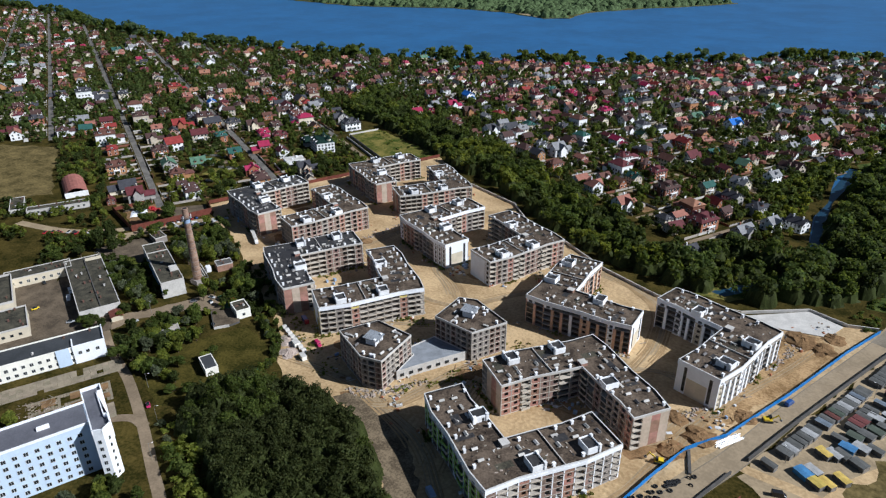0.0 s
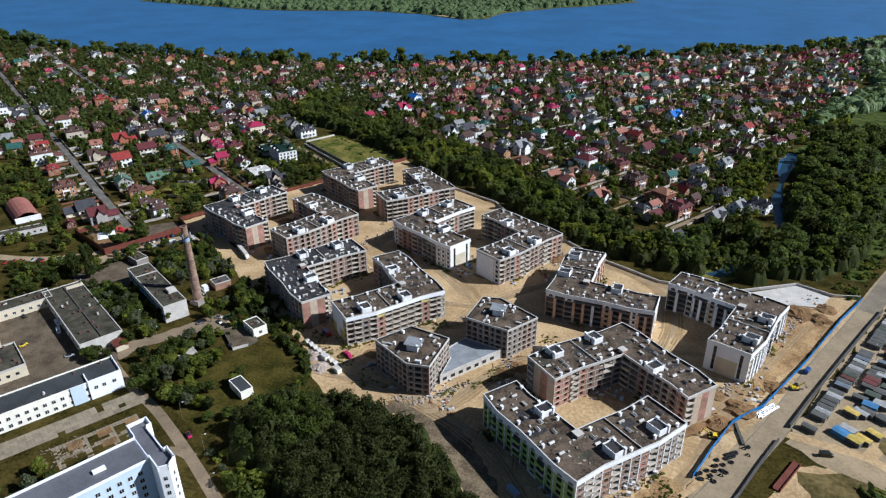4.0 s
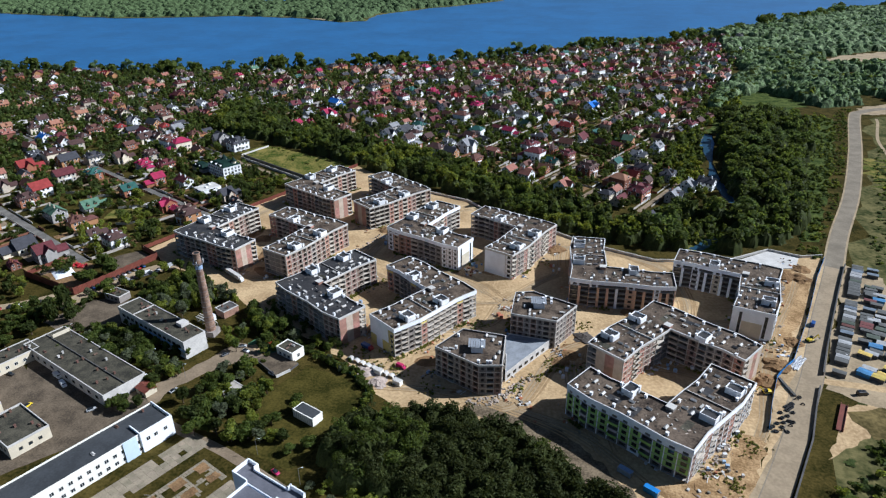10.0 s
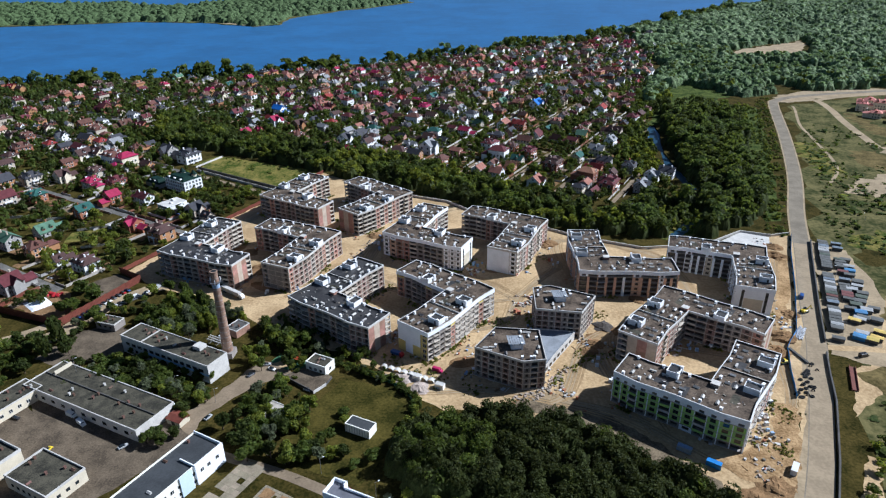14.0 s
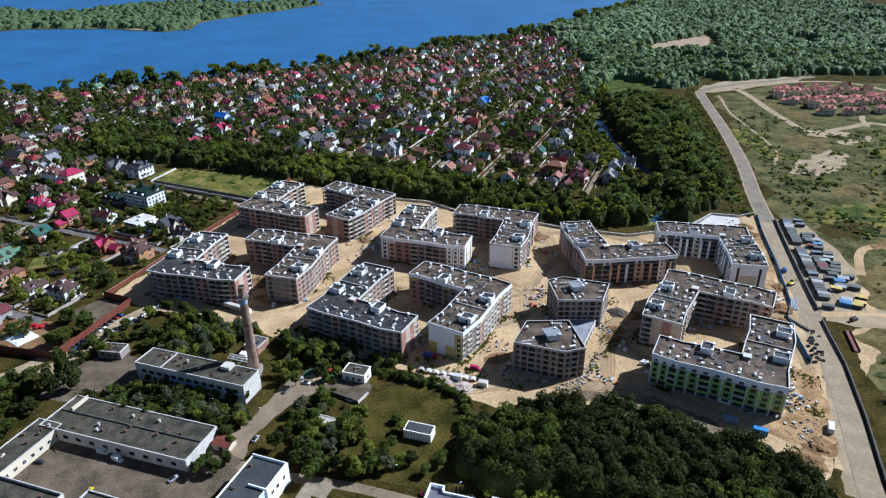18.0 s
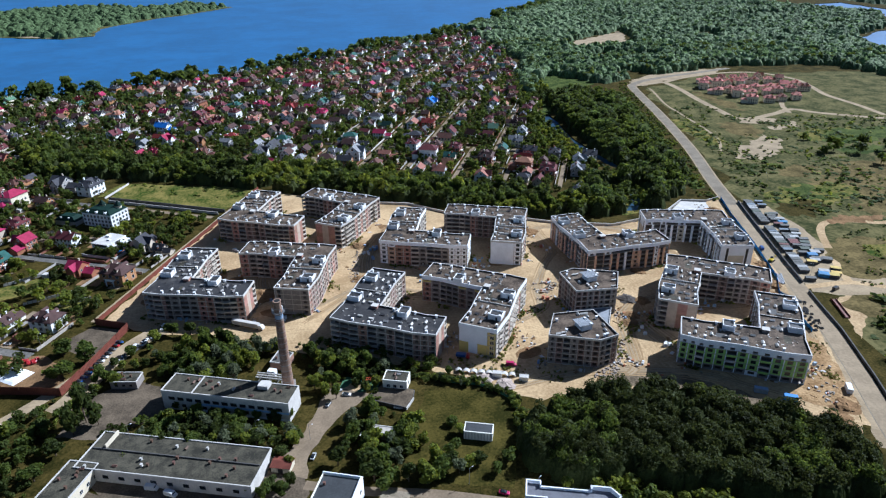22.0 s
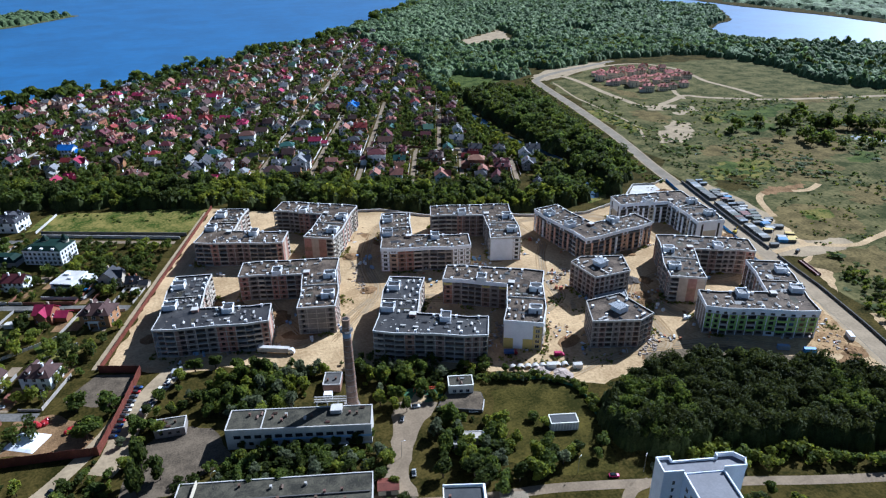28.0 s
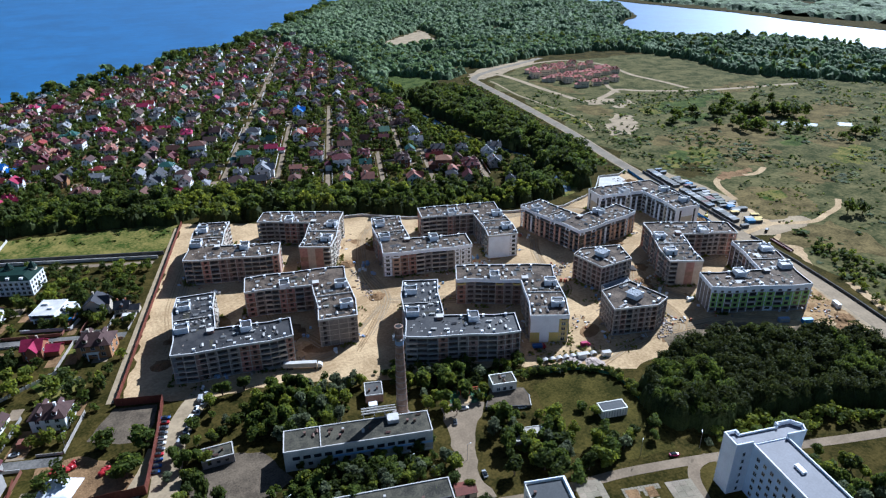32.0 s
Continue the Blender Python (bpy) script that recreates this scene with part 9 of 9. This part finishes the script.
TREEZ = [([(-168, 300), (-152, 328), (-120, 314), (-85, 294), (-62, 284), (-66, 274), (-92, 286), (-98, 300), (-118, 304), (-130, 284), (-152, 288)], 5.2, 2.6, 4.4, 6, 11),
         ([(-172, 256), (-160, 264), (-104, 243), (-96, 234), (-110, 233), (-174, 250)], 4.9, 2.4, 4.0, 4.5, 8),
         ([(-78, 252), (-58, 244), (-48, 236), (-46, 222), (-60, 208), (-74, 214), (-84, 228), (-88, 240)], 6.2, 2.8, 4.6, 6, 10),
         ([(-70, 204), (-46, 212), (-30, 206), (-34, 198), (-60, 200)], 6.0, 2.8, 4.4, 6, 9),
         ([(-110, 218), (-98, 212), (-104, 204), (-116, 206)], 5.5, 2.6, 3.8, 5, 8),
         ([(-80, 262), (-60, 262), (-64, 274), (-90, 284), (-98, 262)], 8.0, 2.4, 3.8, 5, 9),
         ([(12, 150), (28, 158), (40, 140), (30, 110), (8, 120)], 7.0, 3.0, 4.6, 6, 10),
         ([(-60, 150), (-34, 140), (-40, 110), (-66, 120)], 9.0, 2.4, 3.8, 4, 8),
         ([(-206, 296), (-186, 310), (-176, 330), (-166, 334), (-170, 312), (-192, 286)], 7.5, 2.4, 3.8, 5, 8),
         ([(-52, 284), (-14, 268), (-6, 256), (-20, 258), (-44, 270)], 7.0, 1.4, 2.6, 2.5, 4.5)]
WAYS = [[(-98, 214), (-80, 246), (-75, 262)], [(-98, 210), (-58, 197), (-12, 180)], [(-206, 300), (-182, 340)], [(-190, 262), (-175, 290)]]
for poly, st, r0, r1, h0, h1 in TREEZ:
    for x, y, r, h, _ in fill(poly, st, r0, r1, h0, h1, lambda x, y: not any(near_line(x, y, w, 5.0) for w in WAYS) and not any(math.hypot(x - a, y - b) < d for a, b, d in ((-104, 274, 6), (-52, 266, 8), (-22, 222, 8), (-60, 235, 7), (-107, 296, 7), (-54, 255, 7)))):
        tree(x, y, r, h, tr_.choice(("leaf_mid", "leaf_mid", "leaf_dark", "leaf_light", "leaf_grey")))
for x, y, r, h, leaf in ((-207, 322, 7.0, 11, "leaf_mid"), (-214, 312, 5, 8, "leaf_mid"), (-195, 270, 4.4, 23, "leaf_dark"), (-198, 262, 4.4, 17, "leaf_dark"), (-32, 232, 3.4, 5, "leaf_mid"), (-26, 206, 4, 6, "leaf_dark"), (-36, 214, 4.2, 7, "leaf_mid"), (-172, 238, 3.6, 6.5, "leaf_mid"), (-96, 196, 2.2, 3.6, "leaf_dark"), (-88, 176, 2.0, 3.2, "leaf_mid"),
                         (-120, 210, 3.4, 5.5, "leaf_mid"), (-74, 284, 5.5, 10, "leaf_mid"), (-66, 290, 5, 9, "leaf_mid"), (-84, 290, 5, 10, "leaf_mid"), (-56, 280, 4.2, 7, "leaf_grey"), (-92, 300, 4.6, 8, "leaf_mid")):
    tree(x, y, r, h, leaf)
for x, y, r, h, leaf in ((-222, 330, 6.0, 10, "leaf_mid"), (-198, 306, 4.2, 6.5, "leaf_mid"), (-192, 312, 3.6, 6, "leaf_dark"), (-186, 322, 4.0, 7, "leaf_mid"), (-176, 332, 4.2, 8, "leaf_light"), (-190, 300, 3.6, 6, "leaf_mid"), (-202, 280, 4, 6, "leaf_light"), (-168, 338, 4.6, 8, "leaf_mid"), (-158, 336, 4.2, 8, "leaf_dark"), (-196, 292, 3.0, 5, "leaf_light"), (-212, 268, 4.2, 7, "leaf_dark"), (-182, 308, 3.4, 5.5, "leaf_dark"),
                         (-84, 218, 4.6, 9, "leaf_dark"), (-70, 206, 5.6, 11, "leaf_dark"), (-72, 213, 5.4, 10, "leaf_dark"), (-66, 200, 4.8, 9, "leaf_mid"), (-49, 202, 5.2, 8, "leaf_light"), (-42, 204, 5.0, 8, "leaf_mid"), (-54, 226, 4.8, 8, "leaf_dark"), (-50, 231, 4.4, 7, "leaf_mid"), (-57, 219, 5.0, 8, "leaf_dark"), (-155, 256, 4.6, 8, "leaf_mid"), (-140, 248, 4.4, 7, "leaf_dark"), (-130, 252, 4.4, 7, "leaf_mid"), (-111, 211, 4.2, 6, "leaf_dark"), (-206, 236, 4.8, 8, "leaf_mid"), (-202, 250, 4.8, 8, "leaf_dark"),
                         (-116, 226, 3.6, 6, "leaf_mid"), (-108, 228, 3.8, 6.5, "leaf_dark"), (-104, 222, 3.2, 5, "leaf_light"), (-150, 298, 3.6, 6.5, "leaf_mid"), (-142, 300, 4.0, 7, "leaf_dark"), (-30, 226, 3.6, 5, "leaf_light"), (-20, 200, 3.2, 5, "leaf_mid"), (-14, 205, 3.8, 6, "leaf_mid"), (-42, 206, 4.2, 7, "leaf_mid"),
                         (-217, 307, 6.6, 12, "leaf_mid"), (-189, 267, 4.2, 13, "leaf_dark"), (-155, 271, 2.8, 5.0, "leaf_mid"), (-146, 265, 3.2, 6.0, "leaf_light"), (-133, 259, 2.6, 5.0, "leaf_dark"), (-126, 256, 3.4, 6.5, "leaf_light"), (-118, 254, 3.0, 5.5, "leaf_mid"), (-110, 251, 3.6, 7.0, "leaf_dark"), (-104, 252, 3.4, 6.5, "leaf_mid"), (-139, 262, 2.4, 4.5, "leaf_mid")):
    tree(x, y, r, h, leaf)
wood("meadow_bushes", LOWP_, fill([(-246, 606), (-133, 570), (-146, 545), (-250, 590)], 5.5, 0.8, 2.4, 0.6, 1.8, lambda x, y: noise.noise(Vector((x / 13, y / 13, 9))) > 0.08), [M["leaf_mid"], M["leaf_light"], M["bark"]], "low green bushes in the rough meadow", "bushes", 0.35)
THICK = [[(-232, 276), (-226, 298), (-211, 288), (-202, 254), (-206, 226), (-218, 229)], [(-206, 294), (-198, 296), (-190, 274), (-195, 262)], [(-79, 284), (-62, 290), (-50, 272), (-51, 241), (-50, 218), (-68, 212), (-76, 222), (-72, 246)], [(-176, 316), (-150, 332), (-120, 318), (-120, 290), (-150, 290)],
         [(-190, 262), (-160, 270), (-102, 246), (-96, 234), (-110, 233), (-180, 252)], [(-99, 316), (-65, 314), (-46, 296), (-30, 282), (-30, 272), (-60, 276), (-96, 290)]]
KEEP = ((-104, 274, 7), (-52, 266, 9), (-22, 222, 8), (-60, 235, 8), (-107, 296, 8), (-54, 255, 9), (-84, 268, 9), (-76, 258, 8), (-78, 246, 7))
thick = [q for p in THICK for q in fill(p, 4.6, 1.3, 3.4, 1.8, 6.5, lambda x, y: not any(near_line(x, y, w, 5.5) for w in WAYS + [[(-300, 252), (-262, 262), (-236, 276), (-214, 300)], [(-212, 280), (-206, 290), (-197, 316), (-184, 336)]]) and not any(math.hypot(x - a, y - b) < d for a, b, d in KEEP) and noise.noise(Vector((x / 9, y / 9, 12))) > -0.22)]
wood("field_edge_trees", MIDP, fill([(-487, 373), (-459, 399), (-368, 361), (-258, 296), (-286, 297), (-320, 318), (-345, 304), (-400, 330)], 6.6, 1.6, 4.2, 2.5, 7.5, lambda x, y: free(x, y, 1) and not any(near_line(x, y, s_, 6) for s_ in STREETS) and not (-362 < x < -312 and 300 < y < 328)) + fill([(-363, 262), (-360, 270), (-332, 276), (-318, 262), (-311, 246)], 6.5, 1.6, 3.6, 2.5, 6), [M["leaf_dark"], M["leaf_mid"], M["leaf_light"], M["bark"]], "trees and shrubs between the dry field and the street", "trees", 0.42)
wood("undergrowth", MIDP, thick, [M["leaf_dark"], M["leaf_mid"], M["leaf_light"], M["bark"]], "dark overgrown shrubs between works buildings", "bushes", 0.42)
wood("hedge", MIDP, [(x + tr_.uniform(-2.2, 2.2), y + tr_.uniform(-2.2, 2.2), tr_.uniform(1.3, 2.6), tr_.uniform(1.8, 4.2), 0) for x, y in smooth_line([(-52, 274), (-40, 269), (-26, 263), (-12, 258), (-4, 249), (1, 239), (-2, 224)], 7) for _ in range(2)], [M["leaf_mid"], M["leaf_dark"], M["leaf_light"], M["bark"]], "ragged hedge of bushes round the lawn", "bushes", 0.42)
# weeds on the site
weeds = [(x + tr_.gauss(0, w_), y + tr_.gauss(0, w_), tr_.uniform(0.35, 1.0), tr_.uniform(0.3, 1.2), 0) for x, y, w_, n_ in ((58, 306, 2.5, 30), (38, 318, 3, 40), (26, 322, 2.5, 40), (46, 300, 2.5, 18), (88, 288, 3, 40), (96, 330, 3, 22), (-4, 292, 3, 36), (-16, 334, 2.5, 18), (-32, 352, 3, 24), (148, 232, 3, 36), (160, 226, 2.5, 40), (170, 250, 3, 40), (128, 300, 3, 18), (-150, 470, 3, 20), (-60, 330, 3, 26), (-76, 372, 3, 20), (64, 402, 3, 20), (8, 262, 3, 22), (26, 256, 3, 22), (-176, 350, 3, 18)) for _ in range(n_)]
for k_, ft in enumerate(FEET):
    lp = inset(ft, -3.6)
    for e, ((x0, y0), (x1, y1)) in enumerate(zip(lp, lp[1:] + lp[:1])):
        for i in range(int(math.hypot(x1 - x0, y1 - y0) / 0.55)):
            t = tr_.random()
            x, y = x0 + (x1 - x0) * t, y0 + (y1 - y0) * t
            if noise.noise(Vector((x / 16, y / 16, 3.0 + k_))) > 0.17:
                weeds.append((x + tr_.gauss(0, 0.9), y + tr_.gauss(0, 0.9), tr_.uniform(0.4, 1.15), tr_.uniform(0.35, 1.5), 0))
weeds += fill([(63, 262), (80, 296), (88, 300), (84, 284), (68, 259)], 1.9, 0.4, 1.1, 0.3, 1.3, lambda x, y: noise.noise(Vector((x / 7, y / 7, 2))) > -0.05)
weeds += fill([(-22, 282), (8, 268), (0, 262), (-24, 276)], 2.2, 0.5, 1.4, 0.5, 1.6, lambda x, y: tr_.random() < 0.6)
wood("site_weeds", LOWP_, weeds, [M["leaf_weed"], M["leaf_light"], M["leaf_weed"], M["leaf_mid"], M["bark"]], "yellow-green weeds along walls and tracks", "weeds", 0.35)
